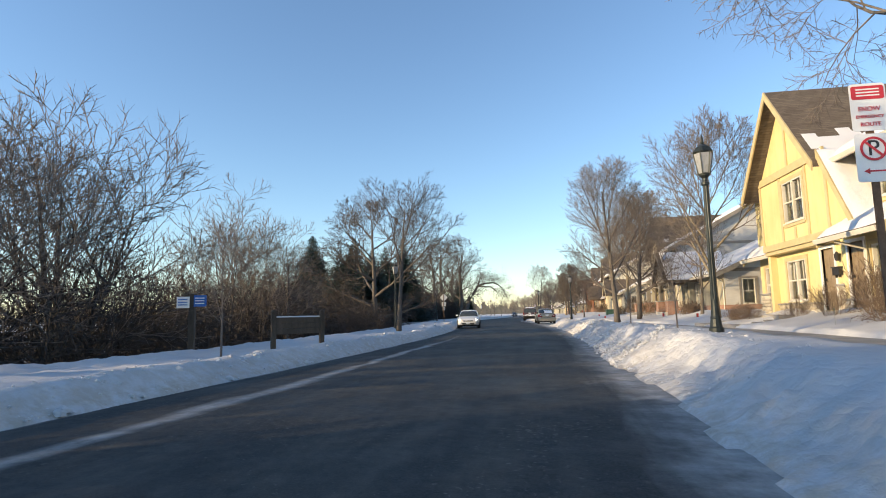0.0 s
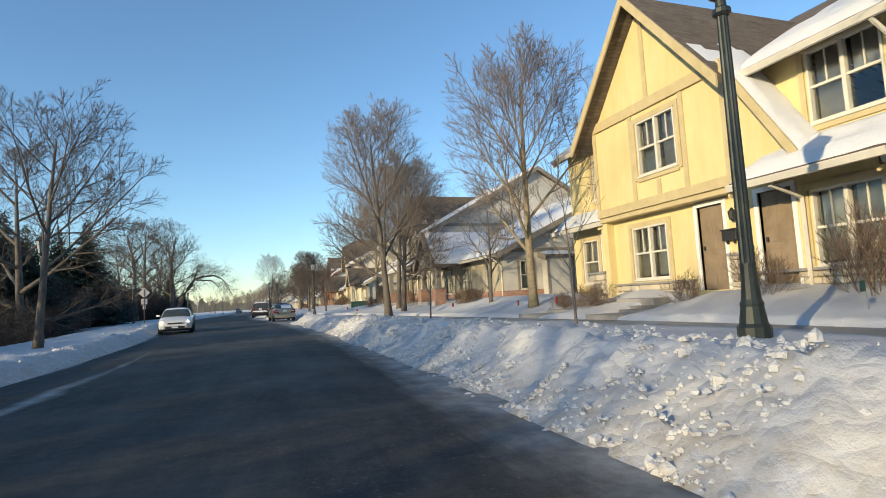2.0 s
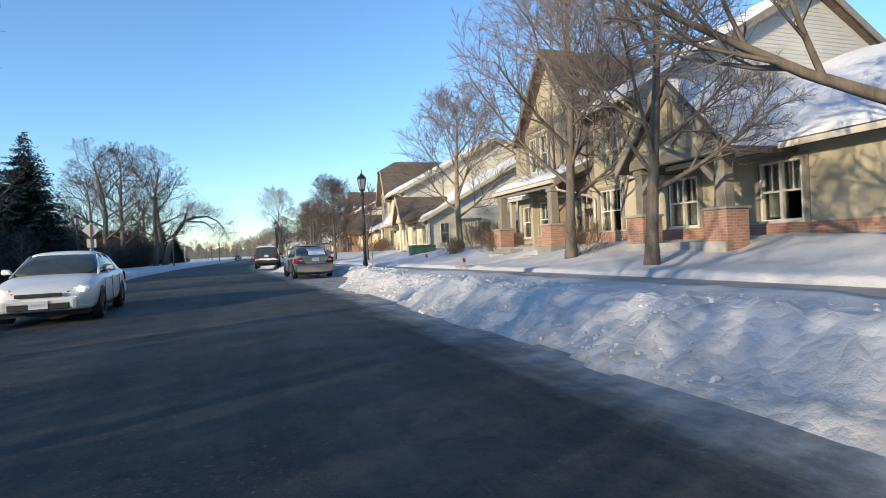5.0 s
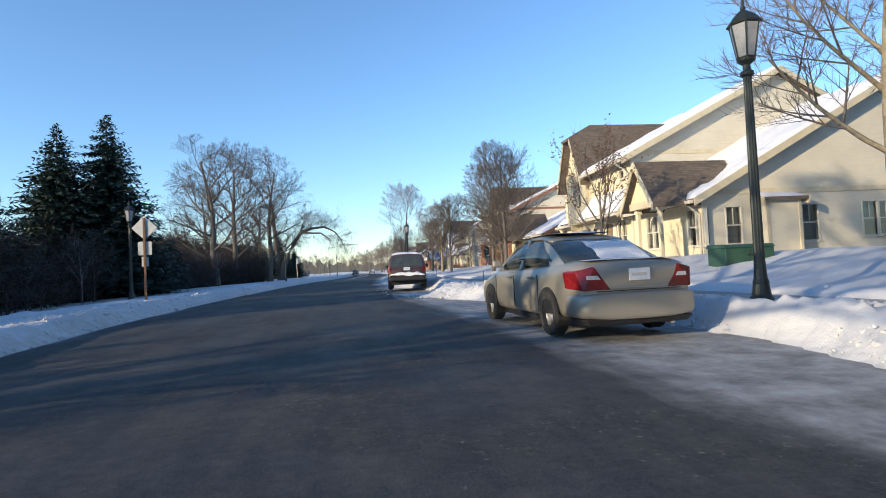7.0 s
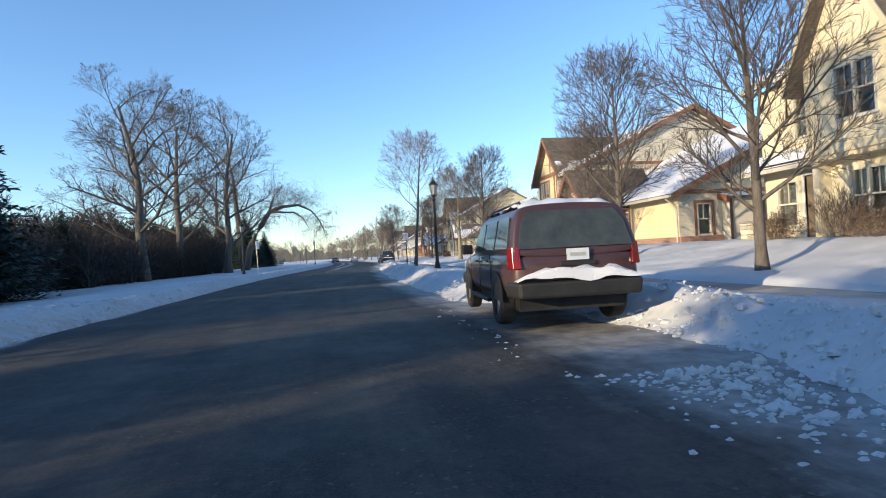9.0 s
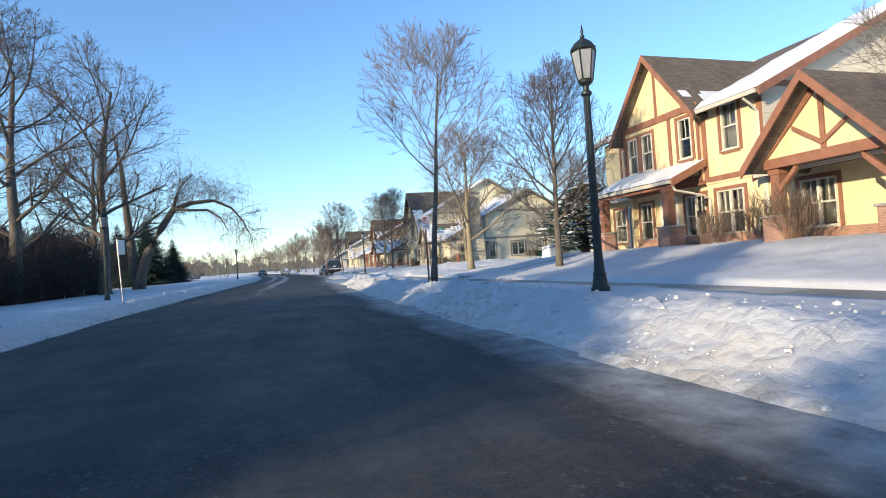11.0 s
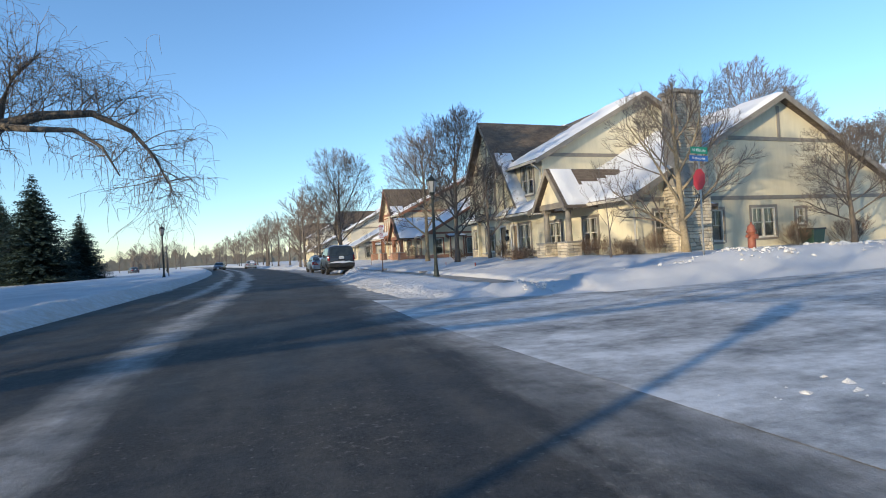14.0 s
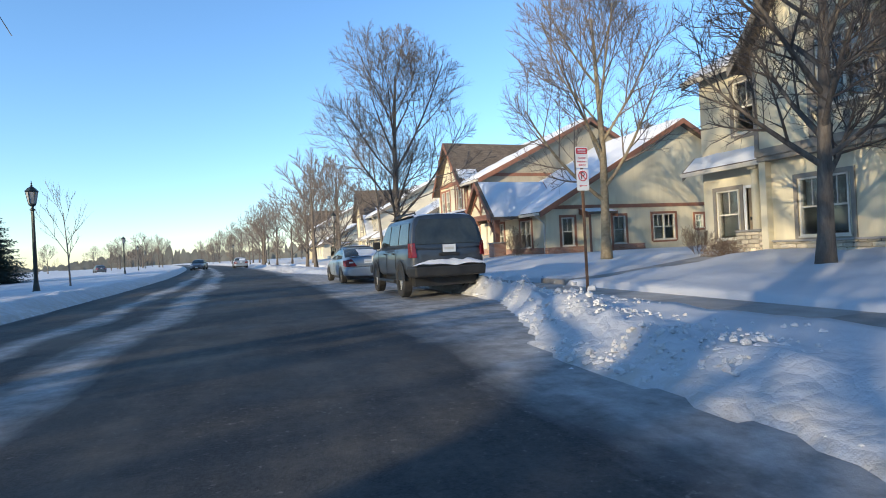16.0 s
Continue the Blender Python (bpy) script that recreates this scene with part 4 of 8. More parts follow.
def townhouse(label, xf, yf, style, body, gable_mat, trim, base, apex, south=8.0, low=8.0, low_x=None, low_top=7.2, ridge_x=8.5, top=10.4, bare_low=False, stone_base=False, seed=1, detail=True, north=3.0, gw=2.55, k=1.0, porch=None, timber=False):
    """A terrace block. Its front gable is centred on yf with its wall at xf; the big south gable stands south of it, and a low wing beyond."""
    z0 = house_base(yf) - 0.12
    h = thing("townhouse", label, "house", group="terraced houses on the street")
    ys, yn = yf - south, yf + gw + north          # main body, from south to north
    ez = base + 5.15 * k                          # main eave
    fz = base + 2.38 * k                          # first floor's head
    xb = xf + {"Y": 0.6, "S": 0.12, "T": 0.15}[style]     # upper wall above the skirt roof
    xn = xf + 0.95                                # front of the part north of the gable
    xe = xf + 2 * ridge_x - 1.0                   # back wall
    xr = xf + ridge_x                             # main ridge
    brick = style == "T"
    # front gable
    fr = Frame((xf, yf + gw), (xf, yf - gw))
    slope = (apex - ez) / gw
    lower = []
    w0, w1 = base + 3.24 * k, base + 4.75 * k     # upper windows
    l0, l1 = base + 0.4, base + 1.9 * min(k, 1.1)  # lower windows
    d0, d1 = base + 0.02, base + 2.08
    if style == "Y":
        ups, lower, doors = [(2.04, 3.5, w0, w1)], [(1.1, 2.5, l0, l1)], [(3.6, 4.4, d0, d1)]
    elif style == "S":
        ups, lower, doors = [(1.0, 2.3, w0, w1)], [(0.9, 2.0, l0, l1)], []
    else:
        ups = [(0.35, 1.0, w0, w1), (1.35, 2.05, w0, w1), (3.75, 4.45, w0 + 0.1, w1 + 0.1)]
        lower, doors = [(0.5, 1.3, l0, l1), (3.5, 4.6, l0, l1)], [(2.0, 2.9, d0, d1)]
    holes_up = ups
    b = Build()
    wall(b, (xf, yf + gw), (xf, yf - gw), fz, [(0, ez), (gw, apex - 0.25), (2 * gw, ez)] if style != "S" else [(0, ez), (gw * 0.7, ez + (apex - ez) * 0.7 - 0.2), (gw * 1.3, ez + (apex - ez) * 0.7 - 0.2), (2 * gw, ez)], holes_up)
    xl = xf + (0.35 if style != "S" else 0.55)    # lower storey, set back
    fl = Frame((xl, yf + gw), (xl, yf - gw))
    wall(b, (xl, yf + gw), (xl, yf - gw), z0 - 0.6, [(0, fz + 0.02), (2 * gw, fz + 0.02)], lower + doors)
    part("front_wall", b, body, h)
    b = Build().box(xf + 0.01, yf - gw + 0.01, fz - 0.16, xl + 0.3, yf + gw - 0.01, fz - 0.002)
    part("jetty", b, trim, h)
    # north and main walls
    b = Build()
    wall(b, (xe - 0.004, yn + 0.004), (xn + 0.004, yn + 0.004), z0 - 0.6, [(0, ez), (xe - xr, top - 0.3), (xe - xn - 0.008, ez)])
    wall(b, (xn + 0.1, yf + gw + 0.004), (xf + 0.1, yf + gw + 0.004), z0 - 0.6, [(0, ez - 0.02), (xn - xf, ez - 0.02)])
    fn = Frame((xn, yn), (xn, yf + gw))
    nwin = [(north - 1.5, north - 0.6, w0, w1 - 0.1), (north - 2.4, north - 1.5, l0, l1)]
    ndoor = [(north - 1.2, north - 0.35, d0, d1)]
    wall(b, (xn, yn), (xn, yf + gw), z0 - 0.6, [(0, ez), (north, ez)], nwin + ndoor)
    if style == "Y":
        wup = [(1.5, 2.95, w0 + 0.05, w1 + 0.05)]
    elif style == "S":
        wup = [(1.9, 2.5, base + 4.15 * k, base + 4.85 * k), (4.0, 4.6, base + 4.0 * k, base + 4.85 * k)]
    else:
        wup = [(1.0, 1.75, w0 + 0.05, w1 + 0.15)]
    su = yf - gw - ys
    fu = Frame((xb, yf - gw), (xb, ys))
    if style == "Y":
        wall(b, (xf + 0.23, yf - gw - 0.004), (xb + 0.2, yf - gw - 0.004), fz, [(0, ez - 0.1), (xb - xf, ez - 0.1)])
    wall(b, (xb, yf - gw), (xb, ys), fz - (0.2 if style != "S" else 0.05), [(0, ez), (su, ez)], [w for w in wup if w[1] < su])
    part("side_wall", b, body, h)
    fs = Frame((xb, ys - 0.004), (xe, ys - 0.004))
    g_top = [(0, ez), (xr - xb, top - 0.28), (xe - xb, ez)]
    b = Build()
    wall(b, (xb + 0.004, ys - 0.004), (xe - 0.004, ys - 0.004), z0 - 0.6, [(0, ez), (xr - xb, top - 0.28), (xe - xb - 0.008, ez)])
    part("gable_wall", b, gable_mat, h)
    if gable_mat in (M_SIDE_CREAM, M_SIDE_GREY):
        lap_boards(h, fs, 0, xe - xb, fz + 0.2, [(u, z - 0.1) for u, z in g_top], gable_mat)
    board(h, fs, 0, xe - xb, ez - 0.12, ez + 0.10, trim)
    b = Build()
    wall(b, (xe, ys), (xe, yn), z0 - 0.6, [(0, ez), (yn - ys, ez)])
    part("back_wall", b, body, h)
    b = Build().box(xl + 0.3, ys + 0.3, z0 - 0.6, xe - 0.3, yn - 0.3, z0 - 0.3)
    part("floor_slab", b, M_DARK, h)
    b = Build().box(xb + 0.25, ys + 0.3, fz - 0.05, xe - 0.3, yn - 0.3, fz + 0.1)
    part("upper_floor", b, M_DARK, h)
    # lower front under the skirt roof
    xs = xf + (0.2 if style != "S" else 0.55)
    flo = Frame((xs, yf - gw), (xs, ys - 0.0))
    lw = {"Y": [(1.6, 2.95, l0, l1)], "S": [(2.45, 3.75, l0, l1 + 0.15)], "T": [(0.5, 1.75, l0, l1)]}[style]
    ld = {"Y": [(0.4, 1.2, d0, d1)], "S": [(1.2, 2.1, d0, d1)], "T": []}[style]
    b = Build()
    wall(b, (xs, yf - gw), (xs, ys), z0 - 0.6, [(0, fz), (su, fz)], lw + ld)
    wall(b, (xs + 0.004, ys - 0.008), (xb + 0.3, ys - 0.008), z0 - 0.6, [(0, fz), (xb + 0.3 - xs, fz + 0.9)])
    part("front_wall", b, body, h)
    # roofs
    ov = 0.55
    n_lo = (yf + gw + 0.38, ez - 0.38 * slope)
    s_lo = (yf - gw - 0.35, ez - 0.35 * slope)
    if style == "S":
        cy, cz, cx = gw * 0.3, ez + (apex - ez) * 0.7, xf + 1.1
        roof(h, [(xr + 1.5, n_lo[0], n_lo[1]), (xf - ov, n_lo[0], n_lo[1]), (xf - ov, yf + cy, cz), (cx, yf, apex), (xr + 1.5, yf, apex)], 0.18)
        sc = [(xf - ov, s_lo[0], s_lo[1]), (xr + 1.5, s_lo[0], s_lo[1]), (xr + 1.5, yf, apex), (cx, yf, apex), (xf - ov, yf - cy, cz)]
        roof(h, sc, 0.18)
        hip = [(xf - ov - 0.1, yf + cy, cz), (xf - ov - 0.1, yf - cy, cz), (cx, yf, apex + 0.01)]
        roof(h, hip, 0.16)
        for sg, lo in ((1, n_lo), (-1, s_lo)):
            q = Frame((xf - ov + 0.02, yf + gw), (xf - ov + 0.02, yf - gw))
            slant_board(h, q, (gw - (lo[0] - yf), lo[1]), (gw - sg * cy, cz), trim, 0.26, 0.0, 0.05)
        sc = [(xf - ov, s_lo[0], s_lo[1]), (xr + 1.5, s_lo[0], s_lo[1]), (xr + 1.5, yf, apex), (xf - ov, yf, apex)]
    else:
        roof(h, [(xr + 1.5, n_lo[0], n_lo[1]), (xf - ov, n_lo[0], n_lo[1]), (xf - ov, yf, apex), (xr + 1.5, yf, apex)], 0.18, None, trim)
        sc = [(xf - ov, s_lo[0], s_lo[1]), (xr + 1.5, s_lo[0], s_lo[1]), (xr + 1.5, yf, apex), (xf - ov, yf, apex)]
        roof(h, sc, 0.18, None, trim)
    if style != "S":
        roof_snow(h, sc, 0.07, 0.10, seed, keep=(0.03, 0.9, 0.0, 0.35), ragged=0.8)
    for q in ([(xn - 0.6, yn + 0.35, fz + 0.0), (xn - 0.6, yf + gw - 0.02, fz + 0.0), (xn + 0.02, yf + gw - 0.02, fz + 0.55), (xn + 0.02, yn + 0.35, fz + 0.55)],):
        roof(h, q, 0.14, None, trim)
        roof_snow(h, q, 0.12, 0.8, seed + 31)
    column(h, xn - 0.42, yf + gw + 0.5 if style == "Y" else yn - 0.15, z0, fz - 0.1, 0.8, body, 0.24, not brick)
    gutter(h, (xn - 0.62, yn + 0.35, fz - 0.05), (xn - 0.62, yf + gw, fz - 0.05))
    mslope = (top - ez) / (xr - xb)
    split, xw = yf + gw - 0.3, xn - 0.38
    cut, xg = yf - gw - 0.3, xf + 0.5
    mw = [(xb - 0.65, cut, ez - 0.65 * mslope), (xb - 0.65, ys - 0.45, ez - 0.65 * mslope), (xr, ys - 0.45, top), (xr, cut, top)]
    roof(h, mw, 0.2, None, trim)
    roof(h, [(xg, split, ez + (xg - xb) * mslope), (xg, cut, ez + (xg - xb) * mslope), (xr, cut, top), (xr, split, top)], 0.2)
    nw = [(xw, yn + 0.4, ez + (xw - xb) * mslope), (xw, split, ez + (xw - xb) * mslope), (xr, split, top), (xr, yn + 0.4, top)]
    roof(h, nw, 0.2, None, trim)
    roof_snow(h, nw, 0.16, 0.9, seed + 33)
    gutter(h, (xw, yn + 0.4, nw[0][2] - 0.06), (xw, yf + gw + 0.3, nw[0][2] - 0.06))
    me_ = [(xe + 0.6, ys - 0.45, ez - 0.6 * mslope), (xe + 0.6, yn + 0.4, ez - 0.6 * mslope), (xr, yn + 0.4, top), (xr, ys - 0.45, top)]
    roof(h, me_, 0.2, None, trim)
    roof_snow(h, mw, 0.22, 0.85, seed + 3)
    roof_snow(h, me_, 0.2, 0.8, seed + 5, cell=0.5)
    gutter(h, (xb - 0.65, yf - gw - 0.5, ez - 0.65 * mslope - 0.06), (xb - 0.65, ys - 0.4, ez - 0.65 * mslope - 0.06))
    downspout(h, [(xb - 0.68, ys + 0.15, ez - 0.55), (xb - 0.3, ys + 0.13, ez - 0.8), (xb - 0.08, ys + 0.13, ez - 1.0), (xb - 0.08, ys + 0.13, fz + 0.7)])
    # skirt roof in front of the upper wall, with the catslide beside the gable
    k0, k1 = yf - gw + (0.1 if style == "Y" else 0.0) - (0.0 if porch is None else 0.65), ys - 0.3
    sk = [(xf - 0.75, k0, fz - 0.15), (xf - 0.75, k1, fz - 0.15), (xb + 0.02, k1, fz + 0.6), (xb + 0.02, k0, fz + 0.6)]
    if style == "S":
        sk = [(xf - 0.85, k0 - 0.35, fz - 0.1), (xf - 0.85, k1, fz - 0.1), (xb + 0.02, k1, fz + 1.15), (xb + 0.02, k0 - 0.35, fz + 1.15)]
        k0 -= 0.35
        roof(h, sk, 0.16, None, trim)
        roof_snow(h, sk, 0.2, 0.95, seed + 7)
        gutter(h, (xf - 0.85, k0, fz - 0.15), (xf - 0.85, k1, fz - 0.15))
        downspout(h, [(xf - 0.8, k0 - 2.3, fz - 0.3), (xf + 0.40, k0 - 2.6, fz - 0.55), (xf + 0.42, k0 - 2.6, z0)])
    elif style == "Y":
        roof(h, sk, 0.16, None, trim)
        roof_snow(h, sk, 0.2, 0.8, seed + 7)
        gutter(h, (xf - 0.75, k0, fz - 0.2), (xf - 0.75, k1, fz - 0.2))
        downspout(h, [(xf - 0.7, k0 - 0.9, fz - 0.35), (xf + 0.06, k0 - 0.95, fz - 0.6), (xf + 0.06, k0 - 0.95, z0)])
    if style == "Y":
        # catslide: the gable's south slope runs down to the skirt roof
        run = (ez - fz) / 1.45
        cs = [(xf - 0.35, yf - gw - run - 0.1, fz + 0.0), (xb + 0.15, yf - gw - run - 0.1, fz + 0.0), (xb + 0.15, yf - gw - 0.25, ez - 0.02), (xf - 0.35, yf - gw - 0.25, ez - 0.02)]
        roof(h, cs, 0.16, None, trim)
        roof_snow(h, cs, 0.14, 1.1, seed + 9, cell=0.12, ragged=0.1)
        b = Build()
        b.hexa([(xf, yf - gw - run, fz), (xf, yf - gw, fz), (xf, yf - gw, ez - 0.1)], [(xf + 0.2, yf - gw - run, fz), (xf + 0.2, yf - gw, fz), (xf + 0.2, yf - gw, ez - 0.1)])
        part("catslide_wall", b, body, h)
    # windows and doors
    tw = trim if style != "S" else None
    for q in ups:
        window(h, fr, q[0], q[1], q[2], q[3], tw, 2 if q[1] - q[0] > 0.9 else 1)
    for i, q in enumerate(nwin):
        window(h, fn, q[0], q[1], q[2], q[3], tw, 1)
    for q in ndoor:
        door(h, fn, *q)
    for q in lower:
        window(h, fl, q[0], q[1], q[2], q[3], tw, 2 if q[1] - q[0] > 0.9 else 1)
    for q in doors:
        door(h, fl, *q)
    for q in wup:
        if q[1] < su:
            window(h, fu, q[0], q[1], q[2], q[3], tw, 2 if q[1] - q[0] > 1.2 else 1)
    for q in lw:
        if q[1] < su:
            window(h, flo, q[0], q[1], q[2], q[3], tw, 2 if q[1] - q[0] > 1.2 else 1)
    for q in ld:
        door(h, flo, *q)
    # timbering of the front gable
    board(h, fr, 0, 2 * gw, ez - 0.12, ez + 0.16, trim, 0.07)
    board(h, fr, 0, 2 * gw, fz - 0.02, fz + 0.22, trim, 0.06)
    for u in (0.0, 2 * gw - 0.14):
        board(h, fr, u, u + 0.14, fz + 0.222, ez - 0.122, trim)
    if style != "S":
        board(h, fr, gw - 0.07, gw + 0.07, ez + 0.162, apex - 0.5, trim)
    if style == "Y":
        for u in (1.80, 3.76):
            board(h, fr, u - 0.07, u + 0.07, fz + 0.222, ez - 0.122, trim, 0.038)
        board(h, fr, 2.70, 2.84, fz + 0.222, base + 3.02 * k, trim, 0.038)
    if style == "T":
        for u in (3.2,):
            board(h, fr, u - 0.09, u + 0.09, fz + 0.222, ez - 0.122, trim, 0.038)
        board(h, fu, 0.0, 0.2, fz - 0.1, ez - 0.5, trim)
        board(h, fu, su - 0.22, su, fz - 0.1, ez - 0.5, trim)
        board(h, fu, 0.2, su - 0.22, fz - 0.12, fz + 0.08, trim)
    # base course
    if stone_base:
        stones(h, fl, 0.0, 3.4, z0 + 0.05, base + 0.25, seed + 1)
        stones(h, fl, 4.5, 5.1, z0 + 0.05, base + 0.8, seed + 2)
        stones(h, flo, 0.0, su, z0 + 0.05, base + 0.32, seed + 3, ld)
        if not timber:
            stones(h, Frame((xs, ys + 0.9), (xs, ys - 0.0)), 0.0, 0.9, base + 0.33, base + 0.8, seed + 6)
    elif brick:
        for f2, a, c in ((fl, 0.0, 1.8), (fl, 3.1, 5.1), (flo, 0.0, min(su, 2.95)), (flo, 3.95, su)):
            if c - a > 0.2:
                b = Build()
                f2.box(b, a, c, 0.002, 0.09, z0 - 0.5, base + 0.40)
                part("brick_base", b, M_BRICK, h)
                b = Build()
                f2.box(b, a, c, 0.002, 0.12, base + 0.402, base + 0.46)
                part("base_cap", b, M_CONCRETE, h)
    wall_lamp(h, fl, min(2 * gw - 0.2, 4.75), base + 1.75)
    letter_box(h, fl, min(2 * gw - 0.5, 4.8), base + 1.15) if style != "S" else None
    # porches
    if style == "T":
        pz = fz + 0.12
        pn, ps = yf + gw + 0.25, yf - gw - 0.15
        pc = [(xf - 1.7, pn, pz - 0.05), (xf - 1.7, ps, pz - 0.05), (xf + 0.05, ps, pz + 0.72), (xf + 0.05, pn, pz + 0.72)]
        roof(h, pc, 0.16, None, trim)
        roof_snow(h, pc, 0.16, 0.85, seed + 11)
        b = Build().box(xf - 1.6, ps + 0.1, pz - 0.36, xf - 1.42, pn - 0.1, pz - 0.2)
        part("porch_beam", b, trim, h)
        gutter(h, (xf - 1.7, pn, pz - 0.1), (xf - 1.7, ps, pz - 0.1))
        for yy in (ps + 0.45, pn - 0.45):
            column(h, xf - 1.5, yy, z0, pz - 0.35, 0.95, trim, 0.32)
        b = Build().box(xf - 1.9, ps + 0.05, z0 - 0.4, xf + 0.2, pn - 0.05, base - 0.02)
        part("porch_floor", b, M_CONCRETE, h)
        downspout(h, [(xf - 1.65, ps + 0.05, pz - 0.2), (xf - 1.5, ps + 0.03, pz - 0.5), (xf - 0.2, ps - 0.05, pz - 0.75), (xf + 0.1, ps - 0.05, pz - 0.9), (xf + 0.1, ps - 0.05, z0)])
    # gabled porch in front of the south end
    if detail:
        py = ys - {"Y": 4.4, "S": 4.2, "T": 3.7}[style]
        pw, pa, pe = {"Y": (1.05, fz + 1.15, fz - 0.3), "S": (1.15, fz + 1.6, fz - 0.3), "T": (1.75, fz + 1.9, fz - 0.3)}[style]
        if body is M_BUFF:
            pw, pa = 1.95, fz + 2.1
        if timber:
            pw, pa = 1.3, fz + 1.75
        if porch is not None:
            py, pw = porch, 0.87
        x0 = xf - (1.9 if style == "T" else 1.5)
        over = 0.7 if body is M_BUFF else 0.35
        for sgn in (1, -1):
            lo = (py + sgn * (pw + 0.25), pe)
            q = [(x0 - over, lo[0], lo[1]), (xb + 2.2, lo[0], lo[1]), (xb + 2.2, py, pa), (x0 - over, py, pa)]
            if sgn > 0:
                q = [q[1], q[0], q[3], q[2]]
            roof(h, q, 0.16, None, trim)
            if body is not M_BUFF and (style != "S" or sgn > 0):
                roof_snow(h, q, 0.12, 0.75 if not timber else 1.0, seed + 13 + sgn, keep=(0.06, 1, 0, 1) if sgn < 0 else (0, 0.94, 0, 1), bare=(0.30, 1.1, 0.48, 1.5) if timber and sgn < 0 else None)
        fp = Frame((x0, py + pw), (x0, py - pw))
        b = Build()
        wall(b, (x0, py + pw), (x0, py - pw), pe + 0.22, [(0, pe + 0.24), (pw, pa - 0.2), (2 * pw, pe + 0.24)], (), 0.12)
        part("porch_gable", b, body, h)
        b = Build()
        fp.box(b, 0, 2 * pw, -0.2, 0.06, pe - 0.08, pe + 0.22)
        part("porch_beam", b, trim, h, bevel=0.01)
        if style == "T":
            board(h, fp, pw - 0.07, pw + 0.07, pe + 0.222, pa - 0.45, trim, 0.06)
            for a, c in (((pw, pe + 0.45), (pw * 0.55, pe + 1.05)), ((pw, pe + 0.45), (pw * 1.45, pe + 1.05))):
                slant_board(h, fp, a, c, trim, 0.13, 0.062, 0.10)
            for yy in (py + pw - 0.25, py - pw + 0.25):
                sg = 1 if yy < py else -1
                b = Build().hexa([(x0 + 0.02, yy + sg * 0.15, pe - 0.85), (x0 + 0.16, yy + sg * 0.15, pe - 0.85), (x0 + 0.16, yy + sg * 0.15, pe - 0.62), (x0 + 0.02, yy + sg * 0.15, pe - 0.62)], [(x0 + 0.02, yy + sg * 0.75, pe - 0.22), (x0 + 0.16, yy + sg * 0.75, pe - 0.22), (x0 + 0.16, yy + sg * 0.75, pe - 0.06), (x0 + 0.02, yy + sg * 0.75, pe - 0.06)])
                part("porch_brace", b, trim, h, bevel=0.01)
            slant_board(h, fp, (0.1, pe + 0.4), (pw, pa - 0.22), trim, 0.2, 0.002, 0.08)
            slant_board(h, fp, (pw, pa - 0.22), (2 * pw - 0.1, pe + 0.4), trim, 0.2, 0.002, 0.08)
        for yy in (py + pw - 0.25, py - pw + 0.25):
            column(h, x0 + 0.2, yy, z0, pe - 0.08, 0.9 if style != "S" else 0.0, trim if style == "T" or timber else body, 0.3 if style != "S" else 0.16, style == "Y")
        b = Build().box(x0 - 0.2, py - pw - 0.1, z0 - 0.4, xs + 0.2, py + pw + 0.1, base - 0.04)
        part("porch_floor", b, M_CONCRETE, h)
    # steps to the doors
    for k in range(2):
        b = Build().box(xf - 1.1 - 0.35 * k, yf - 0.9, z0 - 0.5, xf - 0.6 - 0.35 * k, yf + 0.5, base - 0.1 - 0.17 * k) if style != "T" else Build().box(xf - 2.5 - 0.35 * k, yf - 0.3, z0 - 0.5, xf - 1.91 - 0.35 * k, yf + 1.2, base - 0.1 - 0.17 * k)
        part("step", b, M_CONCRETE, h, bevel=0.015)
    # low wing
    if low:
        yl = ys - low
        lx = xf + 0.2 if low_x is None else low_x
        lr, lt = xf + 9.6, base + low_top
        le = xf + 19
        le_z = fz + 0.1
        fw = Frame((lx, yl - 0.004), (le, yl - 0.004))
        s2 = (lt - le_z) / (lr - lx)
        hl = [(1.0, 1.75, base + 0.4, base + 1.95), (4.4, 5.2, base + 0.4, base + 1.95), (7.2, 8.8, base + 0.5, base + 2.0), (10.4, 11.0, base + 1.1, base + 1.9)]
        b = Build()
        wall(b, (lx + 0.004, yl - 0.004), (le - 0.004, yl - 0.004), z0 - 0.6, [(0, le_z), (lr - lx, lt - 0.25), (le - lx, le_z)], hl)
        part("gable_wall", b, body if gable_mat not in (M_SIDE_CREAM, M_SIDE_GREY) else gable_mat, h)
        b = Build()
        wall(b, (lx, ys), (lx, yl), z0 - 0.6, [(0, le_z), (low, le_z)], [(1.2, 2.4, base + 0.4, base + 1.95), (4.6, 5.8, base + 0.4, base + 1.95)])
        wall(b, (le, yl), (le, ys), z0 - 0.6, [(0, le_z), (low, le_z)])
        part("side_wall", b, body, h)
        for i, q in enumerate(hl):
            window(h, fw, *q, tw, 2 if i == 2 else 1)
        fwl = Frame((lx, ys), (lx, yl))
        for q in ((1.2, 2.4, base + 0.4, base + 1.95), (4.6, 5.8, base + 0.4, base + 1.95)):
            window(h, fwl, *q, tw, 2)
        board(h, fw, 0, le - lx, base + 2.42, base + 2.62, trim)
